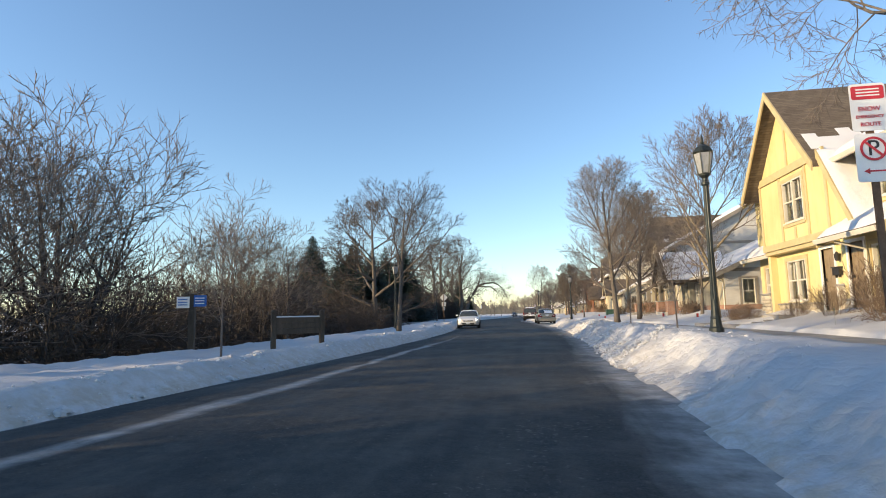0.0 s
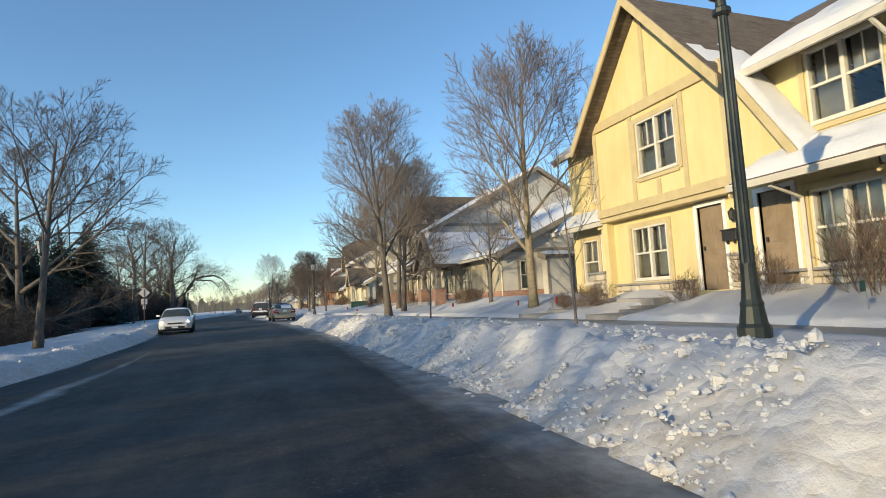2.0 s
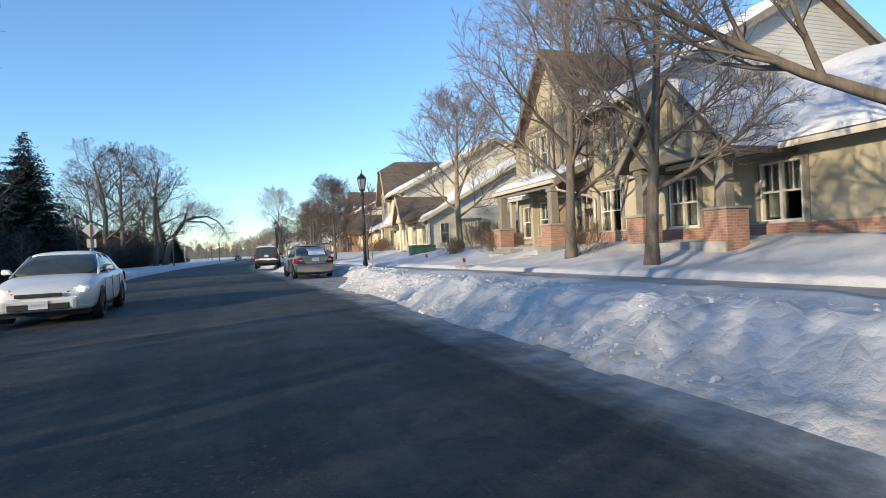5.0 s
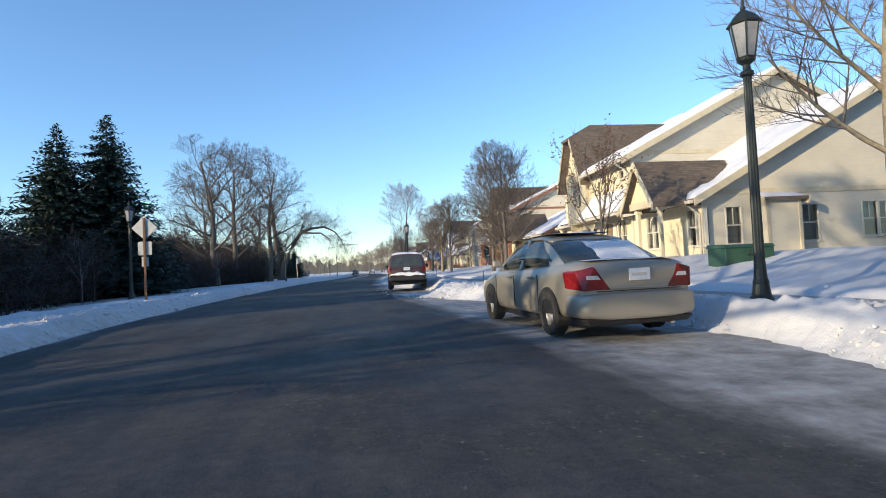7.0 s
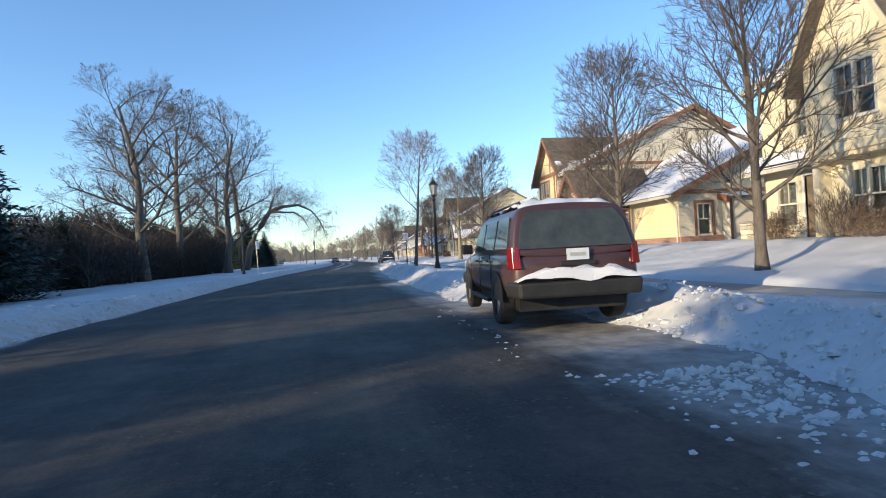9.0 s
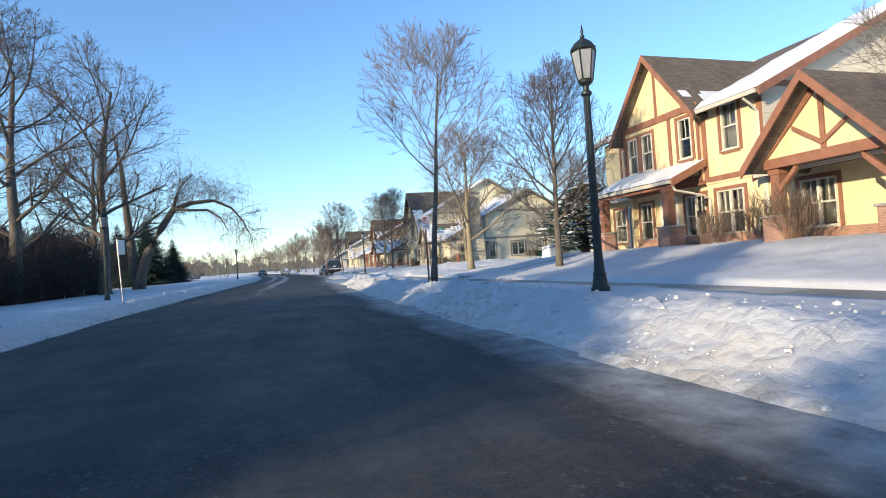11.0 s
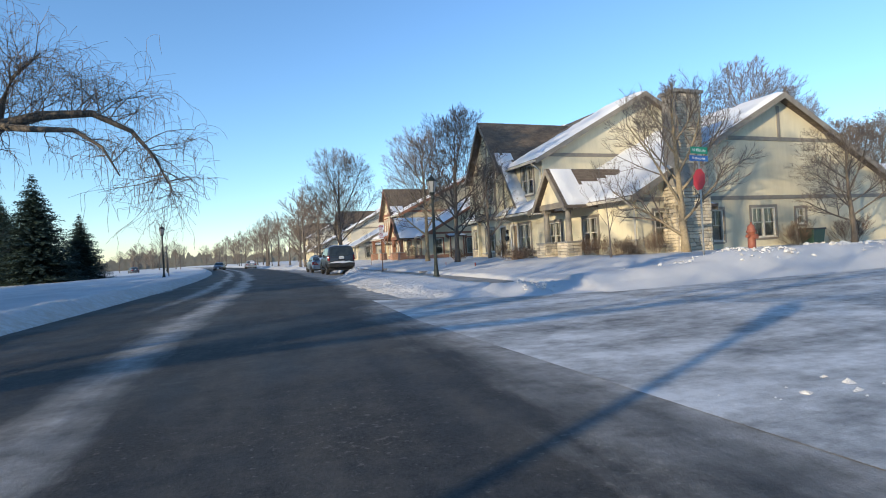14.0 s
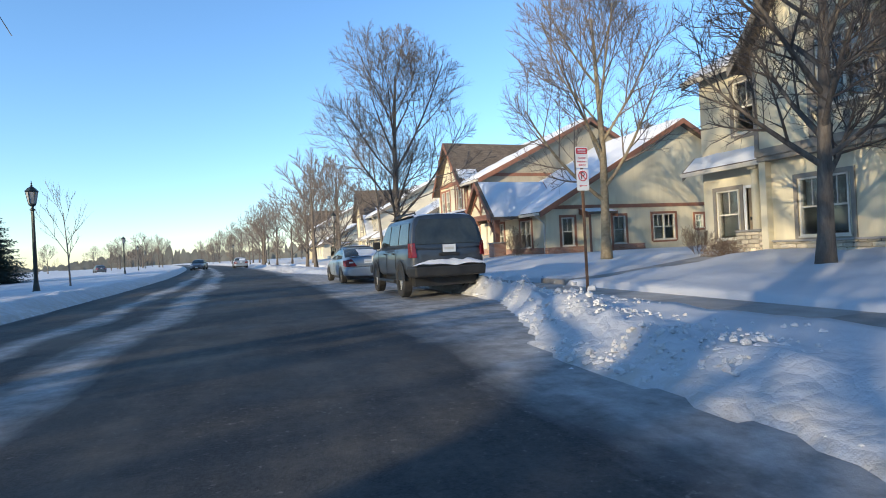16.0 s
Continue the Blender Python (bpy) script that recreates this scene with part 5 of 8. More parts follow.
        if timber:
            # dark upright strip right of the chimney, in place of a downspout
            board(h, fw, 3.92, 4.14, z0, base + 2.40, trim, 0.05)
            board(h, fw, 3.92, 4.14, base + 2.64, le_z + 3.5 * s2, trim, 0.05)
            zt = le_z + 0.50 * (lt - le_z)
            ut = (zt - le_z) / s2 + 0.3
            board(h, fw, ut, 2 * (lr - lx) - ut, zt, zt + 0.2, trim)
            board(h, fw, lr - lx - 0.1, lr - lx + 0.1, zt + 0.202, lt - 0.6, trim)
        lwq = [(lx - 0.6, ys + 0.1, le_z - 0.6 * s2), (lx - 0.6, yl - 0.45, le_z - 0.6 * s2), (lr, yl - 0.45, lt), (lr, ys + 0.1, lt)]
        roof(h, lwq, 0.2, None, trim)
        roof_snow(h, lwq, 0.18, 0.55 if bare_low else 0.85, seed + 21)
        leq = [(le + 0.6, yl - 0.45, le_z - 0.6 * s2), (le + 0.6, ys + 0.1, le_z - 0.6 * s2), (lr, ys + 0.1, lt), (lr, yl - 0.45, lt)]
        roof(h, leq, 0.2, None, trim)
        roof_snow(h, leq, 0.18, 0.8, seed + 23, cell=0.5)
        gutter(h, (lx - 0.6, ys, le_z - 0.6 * s2 - 0.05), (lx - 0.6, yl - 0.4, le_z - 0.6 * s2 - 0.05))
        downspout(h, [(lx - 0.6, yl + 0.1, le_z - 0.5), (lx - 0.06, yl + 0.1, le_z - 0.9), (lx - 0.06, yl + 0.1, z0)])
        # bay on the gable
        b = Build().box(lx + 2.35, yl - 0.62, z0 - 0.5, lx + 3.85, yl - 0.03, base + 2.12)
        part("bay", b, gable_mat if gable_mat in (M_SIDE_CREAM, M_SIDE_GREY) else body, h, bevel=0.01)
        for u in (2.33, 3.75):
            b = Build().box(lx + u, yl - 0.66, z0 - 0.4, lx + u + 0.12, yl - 0.6, base + 2.1)
            part("corner_board", b, trim, h)
        q = [(lx + 2.15, yl - 0.85, base + 2.18), (lx + 4.05, yl - 0.85, base + 2.18), (lx + 4.05, yl - 0.03, base + 2.40), (lx + 2.15, yl - 0.03, base + 2.40)]
        roof(h, q, 0.12, None, trim)
        roof_snow(h, q, 0.09, 0.9, seed + 29)
        foot_h = base + 0.35
        if brick:
            b = Build()
            fw.box(b, 0.0, 6.5, 0.002, 0.08, z0 - 0.5, foot_h)
            fwl.box(b, 0.0, low, 0.002, 0.08, z0 - 0.5, foot_h)
            part("brick_base", b, M_BRICK, h)
        elif timber:
            stones(h, fwl, low - 0.5, low, z0 + 0.05, base + 0.62, seed + 4)
    return h


BLOCKS = [
    dict(label="yellow stucco terraced house with tan timbering and snowy roof", xf=12.35, yf=15.3, style="Y", body=M_YELLOW, gable_mat=M_SIDE_CREAM, trim=M_TRIM_TAN, base=1.0, apex=9.2, south=5.9, low=8.0, top=10.6, stone_base=True, seed=11, porch=5.6),
    dict(label="grey stucco terraced house with brick base and snowy porch", xf=14.6, yf=46.4, style="T", body=M_GREY, gable_mat=M_SIDE_GREY, trim=M_TRIM_GREY, base=1.05, apex=9.7, south=5.6, low=10.6, top=11.0, low_top=6.9, k=1.06, seed=23),
    dict(label="cream stucco terraced house with brown shingle roof", xf=14.0, yf=76.6, style="S", body=M_CREAM, gable_mat=M_SIDE_CREAM, trim=M_TRIM_CREAM, base=1.05, apex=9.6, south=6.8, low=5.6, bare_low=True, top=10.7, low_top=7.6, k=1.04, gw=1.6, seed=37),
    dict(label="cream terraced house with red-brown timbering and brick base", xf=15.45, yf=103.4, style="T", body=M_BUFF, gable_mat=M_SIDE_CREAM, trim=M_TRIM_BROWN, base=1.0, apex=9.6, south=5.3, low=10.5, top=10.6, k=1.1, gw=2.45, seed=41),
    dict(label="beige stucco terraced house with stone chimney at the street corner", xf=17.1, yf=154.8, style="Y", body=M_BEIGE, gable_mat=M_BEIGE, trim=M_TRIM_GREY, base=0.6, apex=10.4, south=6.6, low=8.8, top=11.1, low_top=7.9, k=1.22, stone_base=True, seed=53, timber=True),
    dict(label="beige terraced house with brown trim and snowy roofs", xf=17.3, yf=183.6, style="T", body=M_BEIGE, gable_mat=M_GREY, trim=M_TRIM_BROWN, base=0.6, apex=9.2, south=5.6, low=7.4, top=10.0, low_top=7.6, k=1.05, seed=67),
    dict(label="distant cream terraced house behind bare street trees", xf=16.2, yf=212.0, style="Y", body=M_CREAM, gable_mat=M_SIDE_CREAM, trim=M_TRIM_GREY, base=0.6, apex=9.0, south=6, low=8.0, top=9.9, seed=71, detail=False),
    dict(label="distant beige terraced house behind bare street trees", xf=13.5, yf=242.0, style="S", body=M_BEIGE, gable_mat=M_SIDE_CREAM, trim=M_TRIM_GREY, base=0.6, apex=9.0, south=6, low=8.0, top=9.9, seed=83, detail=False),
]
for blk in BLOCKS:
    townhouse(**blk)

# ---- trees ----
def grow(seed, height, clear, angle, counts, ratio=0.60, up=0.10, wander=0.07, radius=None, stems=1, droop=0.0, first_len=0.55, min_r=0.006, spread=0.0, sub=40, limb=0.52):
    """A bare tree as (trunk, crown): clear: the share of the trunk with no limbs; angle: limbs' lean from the trunk; counts: children a level;
    spread: half the width of the rounded crown that the limbs fill, if any; sub: lean of the smaller branches."""
    rnd = random.Random(seed)
    trunk, crown = Build(), Build()
    radius = radius or height * 0.0175
    segs = (9, 6, 4, 3, 2)
    sides = (8, 5, 4, 3, 3)
    last = len(counts)

    def unit():
        return Vector((rnd.gauss(0, 1), rnd.gauss(0, 1), rnd.gauss(0, 1))).normalized()

    foot = height * clear * 0.75
    mid_z, tall = (height + foot) / 2, (height - foot) / 2

    def room(p, d):
        """How far it is from p along d to the crown's outline."""
        o = Vector((p.x / spread, p.y / spread, (p.z - mid_z) / tall))
        e = Vector((d.x / spread, d.y / spread, d.z / tall))
        a, h, c = e.dot(e), o.dot(e), o.dot(o) - 1
        q = h * h - a * c
        return max(0.12, (-h + math.sqrt(q)) / a) if q > 0 else 0.12

    def branch(p, d, length, r, level):
        if spread and 0 < level < last:
            free = room(p, (d + Vector((0, 0, up * 2.0))).normalized())
            length = free * rnd.uniform(0.66, 1.05) if level == 1 else min(length, free * rnd.uniform(0.7, 1.5) + 0.25)
        if level == last and level > 1:
            # a fine twig: one slim spike
            d = (d + unit() * 0.25 + Vector((0, 0, 0.25 * up / 0.05 - droop))).normalized()
            a = d.cross(Vector((0.3, 0.2, 1))).normalized()
            b = d.cross(a)
            k = len(crown.v)
            r = min_r
            crown.v += [tuple(p + a * r), tuple(p - a * r * 0.5 + b * r * 0.87), tuple(p - a * r * 0.5 - b * r * 0.87), tuple(p + d * length * 1.3)]
            crown.f += [(k, k + 1, k + 3), (k + 1, k + 2, k + 3), (k + 2, k, k + 3)]
            return
        n = segs[min(level, 4)] if r > 0.022 or level == 0 else 2
        pts, dirs = [p.copy()], [d.copy()]
        for i in range(n):
            d = d + unit() * (wander if level else wander * 0.45)
            d.z += (up if level else 0.06) - (droop * max(0, level - 1) * (i / n))
            d.normalize()
            p = p + d * (length / n)
            pts.append(p.copy())
            dirs.append(d.copy())
        tip = max(min_r * 0.7, r * (0.28 if level else 0.22))
        radii = [max(min_r, r + (tip - r) * (i / n)) for i in range(n + 1)]
        if level == 0:
            radii[0] *= 1.35
        (trunk if level < 2 and r > 0.035 else crown).tube(pts, radii, sides[min(level, 4)] if r > 0.022 else 3, level == 0)
        if level >= len(counts):
            return
        m = counts[level]
        turn = rnd.uniform(0, 6.28)
        for c in range(m):
            f0 = clear if level == 0 else 0.22
            f = f0 + (1 - f0) * (c + rnd.uniform(0.2, 0.9)) / m
            f = min(0.985, f)
            i = f * n
            k = int(i)
            q = pts[k].lerp(pts[min(k + 1, n)], i - k)
            ax = dirs[min(k + 1, n)]
            side_v = ax.cross(Vector((0, 0, 1)) if abs(ax.z) < 0.95 else Vector((1, 0, 0))).normalized()
            turn += 2.4 + rnd.uniform(-0.5, 0.5)
            side_v.rotate(Matrix.Rotation(turn, 3, ax))
            lean = radians((angle * (1.15 - 0.55 * f) if level == 0 else sub if spread else angle * 0.78) * rnd.uniform(0.75, 1.2))
            nd = (ax * math.cos(lean) + side_v * math.sin(lean)).normalized()
            ll = (height * first_len if level == 0 else length * ratio) * (1.10 - 0.42 * f if level == 0 else 1.1 - 0.45 * f) * rnd.uniform(0.75, 1.15)
            rr = radii[k] * ((limb if spread else 0.66) if level == 0 else 0.60) * rnd.uniform(0.8, 1.05)
            branch(q, nd, ll, rr, level + 1)

    for s in range(stems):
        lean = Vector((rnd.uniform(-1, 1), rnd.uniform(-1, 1), 0)) * (0.05 if stems == 1 else 0.55)
        branch(Vector((lean.x * 0.3, lean.y * 0.3, -0.25)), (Vector((0, 0, 1)) + lean).normalized(), height * (0.84 if spread else 0.66 if stems == 1 else rnd.uniform(0.6, 0.85)), radius * (1 if stems == 1 else 0.6), 0)
    return trunk, crown


def tree_thing(name, label, category, pieces, at, turn=0.0, scale=1.0, bark=None, twig=None, group="bare street trees"):
    t = thing(name, label, category, at, turn, group, scale)
    if pieces[0].f:
        part("trunk", pieces[0], bark or M_BARK, t, smooth=True)
    part("crown", pieces[1], twig or M_TWIG, t, smooth=True)
    return t


BROAD = tree_thing("bare_tree", "broad leafless street tree with fine brown twigs", "tree", grow(3, 10.2, 0.20, 56, (15, 10, 9, 8), up=0.07, wander=0.055, min_r=0.0065, spread=3.6, ratio=0.56), (8.0, 28.4, ground_z(8.0, 28.4)), 20, 0.98)
UPRIGHT = tree_thing("bare_tree", "tall leafless tree with upright forked limbs", "tree", grow(9, 10.2, 0.24, 52, (13, 10, 9, 8), up=0.08, wander=0.055, min_r=0.0065, spread=3.4, ratio=0.56), (11.0, 20.0, ground_z(11.0, 20.0)), 140, 0.92, M_PALE_BARK)
OPEN = tree_thing("bare_tree", "leafless tree with open spreading limbs", "tree", grow(15, 10.6, 0.50, 54, (14, 8, 7, 7), radius=0.145, up=0.07, wander=0.08, min_r=0.0065, spread=3.2, ratio=0.56, limb=0.36), (4.67, 103.7, ground_z(4.67, 103.7)), 50, 0.95)
OVAL = tree_thing("bare_tree", "oval leafless linden with dense fine twigs", "tree", grow(21, 9.3, 0.20, 56, (22, 9, 8, 7), up=0.07, wander=0.05, min_r=0.006, spread=2.7, ratio=0.56), (9.8, 102.9, ground_z(9.8, 102.9)), 80, 0.90, M_BARK, M_TWIG_PARK)
SMALL = tree_thing("bare_tree", "small leafless tree on the snowy lawn", "tree", grow(27, 5.6, 0.26, 52, (12, 8, 5, 4), up=0.06, wander=0.09, min_r=0.0055, spread=1.9, ratio=0.55), (12.2, 26.2, ground_z(12.2, 26.2)), 0, 1.0)
SAPLING = tree_thing("sapling", "thin leafless sapling on the snowy verge", "tree", grow(31, 3.6, 0.38, 34, (7, 4, 4), first_len=0.42, radius=0.03, min_r=0.004), (7.18, 11.45, ground_z(7.18, 11.45)), 30, 1.0, M_PALE_BARK, group="saplings on the verge")
PARK = tree_thing("bare_tree", "wide leafless park tree with low spreading crown", "tree", grow(38, 13.6, 0.10, 74, (13, 10, 8, 5, 4), up=0.055, wander=0.08, radius=0.30, min_r=0.009, spread=7.3, ratio=0.52, limb=0.72), (-11.9, 45.2, ground_z(-11.9, 45.2)), 10, 1.0, M_BARK, M_TWIG_PARK, group="bare park trees")
tree_thing("bare_tree", "leafless park tree on the verge beside a street lamp", "tree", grow(87, 9.4, 0.36, 62, (10, 8, 8, 7), up=0.06, wander=0.07, radius=0.15, min_r=0.007, spread=3.9, ratio=0.55, limb=0.6), (-5.1, 26.4, ground_z(-5.1, 26.4)), 150, 1.0, M_BARK, M_TWIG_PARK, group="bare park trees")
TALL = tree_thing("bare_tree", "tall leafless cottonwood with heavy twisted limbs", "tree", grow(43, 20.0, 0.20, 64, (13, 8, 7, 5, 4), wander=0.19, up=0.05, radius=0.42, min_r=0.0075, spread=7.0, ratio=0.54), (-15.4, 138.0, -0.3), 200, 1.13, M_BARK, M_TWIG_PARK, group="bare park trees")
MULTI = tree_thing("bare_tree", "leafless many-stemmed tree at the wood's edge", "tree", grow(47, 8.5, 0.10, 52, (9, 6, 5, 4), stems=5, up=0.05, first_len=0.5, min_r=0.010), (-12.6, 10.0, -1.0), 0, 1.05, group="bare park trees")
FAR = tree_thing("bare_tree", "distant leafless street tree with hazy crown", "tree", grow(53, 9.4, 0.16, 54, (13, 9, 9), up=0.06, wander=0.09, min_r=0.018, spread=3.4, ratio=0.5), (10.4, 195.0, 0.2), 0, 1.05)
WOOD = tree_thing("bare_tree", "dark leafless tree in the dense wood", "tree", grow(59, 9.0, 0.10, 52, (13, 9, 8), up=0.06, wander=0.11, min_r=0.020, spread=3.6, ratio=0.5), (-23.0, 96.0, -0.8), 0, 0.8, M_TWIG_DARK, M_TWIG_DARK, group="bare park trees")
tree_thing("bare_tree", "leafless tree with fine twigs drooping over the pavement", "tree", grow(83, 13.0, 0.62, 66, (9, 8, 6, 5, 4), up=0.015, droop=0.16, wander=0.13, first_len=0.50, radius=0.15, min_r=0.007), (9.6, 3.2, ground_z(9.6, 3.2)), 60)


def tree_at(src, x, y, scale, turn, label="", sink=0.0, z=None, squash=1.0):
    zz = ground_z(x, y) - sink if z is None else z
    t = copy_thing(src, Matrix.Translation((x, y, zz)) @ Matrix.Rotation(radians(turn), 4, "Z") @ Matrix.Diagonal((scale * squash, scale * squash, scale, 1)) @ Matrix.Diagonal((1 / src.scale.x, 1 / src.scale.y, 1 / src.scale.z, 1)))
    if label:
        tagged(t, label)
    return t


tree_at(BROAD, 10.6, 35.6, 0.92, 200)
tree_at(BROAD, 11.6, 40.6, 1.05, 250, "leaning leafless tree before a grey house")
tree_at(SMALL, 14.0, 45.2, 1.15, 120, "small leafless tree before a grey house")
tree_at(UPRIGHT, 13.3, 55.2, 0.92, 60, "leafless tree before a cream gable", squash=1.3)
tree_at(OVAL, 9.8, 82.6, 0.88, 190)
tree_at(OVAL, 8.6, 74.0, 0.82, 260)
tree_at(BROAD, 12.4, 90.2, 0.66, 75, "leafless tree before the timbered house")
tree_at(UPRIGHT, 10.5, 115.1, 0.88, 20, "pale-barked leafless tree near the street corner", squash=1.3)
tree_thing("bare_tree", "low-forked leafless tree before the corner house", "tree", grow(61, 8.6, 0.12, 58, (13, 9, 7, 6), up=0.06, wander=0.13, radius=0.21, min_r=0.008, spread=3.7, ratio=0.55), (18.55, 137.8, ground_z(18.55, 137.8)), 160, 0.94, M_PALE_BARK)
tree_at(BROAD, 27.2, 136.2, 0.57, 40, "spreading small leafless tree by the corner house", squash=1.35)
tree_at(OVAL, 13.7, 153.0, 1.12, 100)
tree_at(UPRIGHT, 14.5, 161.5, 1.06, 220)
tree_at(SMALL, 15.3, 151.2, 1.25, 75)
tree_at(BROAD, 8.6, 168.5, 1.05, 130, "broad leafless tree rising behind parked cars")
tree_at(OPEN, 10.4, 178.0, 0.8, 250)
tree_at(SAPLING, 7.2, 19.6, 1.05, 200)
tree_at(SAPLING, 5.9, 84.6, 1.0, 90, "pale sapling on the snowy verge")
tree_at(SAPLING, 14.46, 137.7, 1.35, 10, "pale sapling on the corner lawn")
tree_at(SAPLING, -6.7, 179.6, 1.85, 70, "tall thin sapling on the snowy park verge")
tree_at(SAPLING, 12.2, 172.0, 1.2, 10)
tree_at(SAPLING, -4.6, 6.2, 1.05, 120, "thin leafless sapling on the verge by the park sign")
tree_at(SMALL, 16.7, 23.8, 1.1, 300, "reddish-barked small tree by the grey house")
tree_at(SMALL, -9.6, 20.5, 1.1, 10, "small leafless tree at the wood's edge")
rnd = random.Random(99)
for i, y in enumerate(np.arange(188, 300, 8.5)):
    c, w = centre(y), half(y)
    tree_at(FAR, c + w + 4.5 + rnd.uniform(-1.5, 2.5), y, rnd.uniform(0.85, 1.25), rnd.uniform(0, 360))
for i, y in enumerate(np.arange(300, 520, 15)):
    for sgn in (1, -1):
        c, w = centre(y), half(y)
        tree_at(FAR, c + sgn * (w + rnd.uniform(4, 22)), y, rnd.uniform(0.8, 1.4), rnd.uniform(0, 360), z=0.0)
for i in range(26):
    y = rnd.uniform(215, 420)
    tree_at(FAR, centre(y) - rnd.uniform(26, 130), y, rnd.uniform(0.6, 1.2), rnd.uniform(0, 360), "distant leafless park tree over snow", z=-0.4)
BACK = tree_thing("bare_tree", "tall leafless tree rising behind the corner house", "tree", grow(73, 15.5, 0.16, 50, (14, 10, 9, 7), up=0.07, wander=0.08, radius=0.24, min_r=0.011, spread=4.6, ratio=0.54), (41.0, 152.5, 0.3), 0, 1.0)
for x, y, s, t in ((47.0, 155.0, 0.92, 80), (54.0, 151.0, 0.74, 140), (60.0, 156.0, 0.78, 210), (67.0, 151.0, 0.74, 30), (63.0, 140.0, 0.66, 250), (73.0, 137.0, 0.70, 120), (38.0, 168.0, 0.78, 170), (35.0, 182.0, 0.72, 260), (42.0, 196.0, 0.78, 310), (33.0, 88.0, 0.72, 30), (33.0, 58.0, 0.78, 170), (28.0, 26.0, 0.78, 10), (36.0, 34.0, 0.84, 80), (37.0, 112.0, 0.7, 100)):
    tree_at(BACK, x, y, s, t, "leafless tree rising behind the houses", z=0.3)
# park side
def park_wood():
    """A made-up wood, one crown against another, added to shade the road and verge."""
    b, r = Build(), random.Random(37)
    for k in range(3):
        made = grow(90 + k, 9.4, 0.10, 54, (11, 8, 7), up=0.06, wander=0.11, min_r=0.026, spread=3.7, ratio=0.5)
        for i in range(22):
            x, y, z = r.uniform(-38, -25), r.uniform(128, 188), -0.8
            m = put(x, y, z, r.uniform(0, 360), r.uniform(0.90, 1.06))
            for piece in made[:2]:
                n = len(b.v)
                b.v += [tuple(m @ Vector(p)) for p in piece.v]
                b.f += [tuple(n + j for j in q) for q in piece.f]
    tagged(part("park_wood", b, M_TWIG_DARK), "dense dark leafless wood added to shade the street", "woods", kind="stuff")


park_wood()
tree_at(TALL, -18.4, 117.0, 0.96, 20, "tall leafless cottonwood with crooked crown", squash=1.2)
tree_at(TALL, -19.0, 150.0, 0.9, 100)
tree_at(TALL, -25.5, 138.0, 0.88, 290)
tree_at(TALL, -19.5, 131.0, 1.08, 250, squash=1.1)
tree_at(MULTI, -13.5, 22.0, 1.0, 100)
# out of view: added to throw dappled shade on the yellow house
tree_at(TALL, -23.0, -6.5, 0.62, 40, "leafless unseen tree added to shade the yellow house")
tree_at(MULTI, -12.8, 4.8, 1.0, 310)
# the next two are unseen, added to shade the first parking sign
tree_at(MULTI, -10.4, -8.6, 1.0, 80)
tree_at(MULTI, -13.4, -11.0, 1.05, 260)
# the wood on the left: its edge row, then the trees behind
for i in range(9):
    tree_at(WOOD, rnd.uniform(-14.5, -11.5), -8 + i * 4.6 + rnd.uniform(-1.5, 1.5), rnd.uniform(0.5, 0.75), rnd.uniform(0, 360), "dark leafless tree at the edge of the wood", z=-1.3)
for i in range(60):
    y = rnd.uniform(-75, 62)
    if y < 3 and i % 3:
        continue
    tree_at(WOOD, rnd.uniform(-40, -12.0) - max(0, y - 30) * 0.12, y, rnd.uniform(0.6, 0.9) if y < 25 else rnd.uniform(0.5, 0.75), rnd.uniform(0, 360), "dark leafless tree in the dense wood", z=-1.7)
for i in range(112):
    y = rnd.uniform(58, 165) if i < 76 else rnd.uniform(84, 146)
    tree_at(WOOD, rnd.uniform(-46, -17.5) if y < 146 else rnd.uniform(-58, -26), y, rnd.uniform(0.6, 0.9) * (0.62 if 90 < y < 124 else 1.0), rnd.uniform(0, 360), "dark leafless tree in the dense wood", z=-0.8)


for x, y, s, t in ((-19.6, 98.0, 0.75, 40), (-22.4, 103.5, 0.7, 150), (-24.0, 110.0, 0.6, 260)):
    tree_at(WOOD, x, y, s, t, "dark leafless tree in the dense wood", z=-0.8)
for x, y, s, t in ((-20.6, 104.0, 1.5, 0), (-16.8, 80.8, 1.4, 90), (-18.6, 117.5, 1.6, 200)):
    tree_at(SAPLING, x, y, s, t, "pale slender sapling at the wood's edge", z=-0.2)


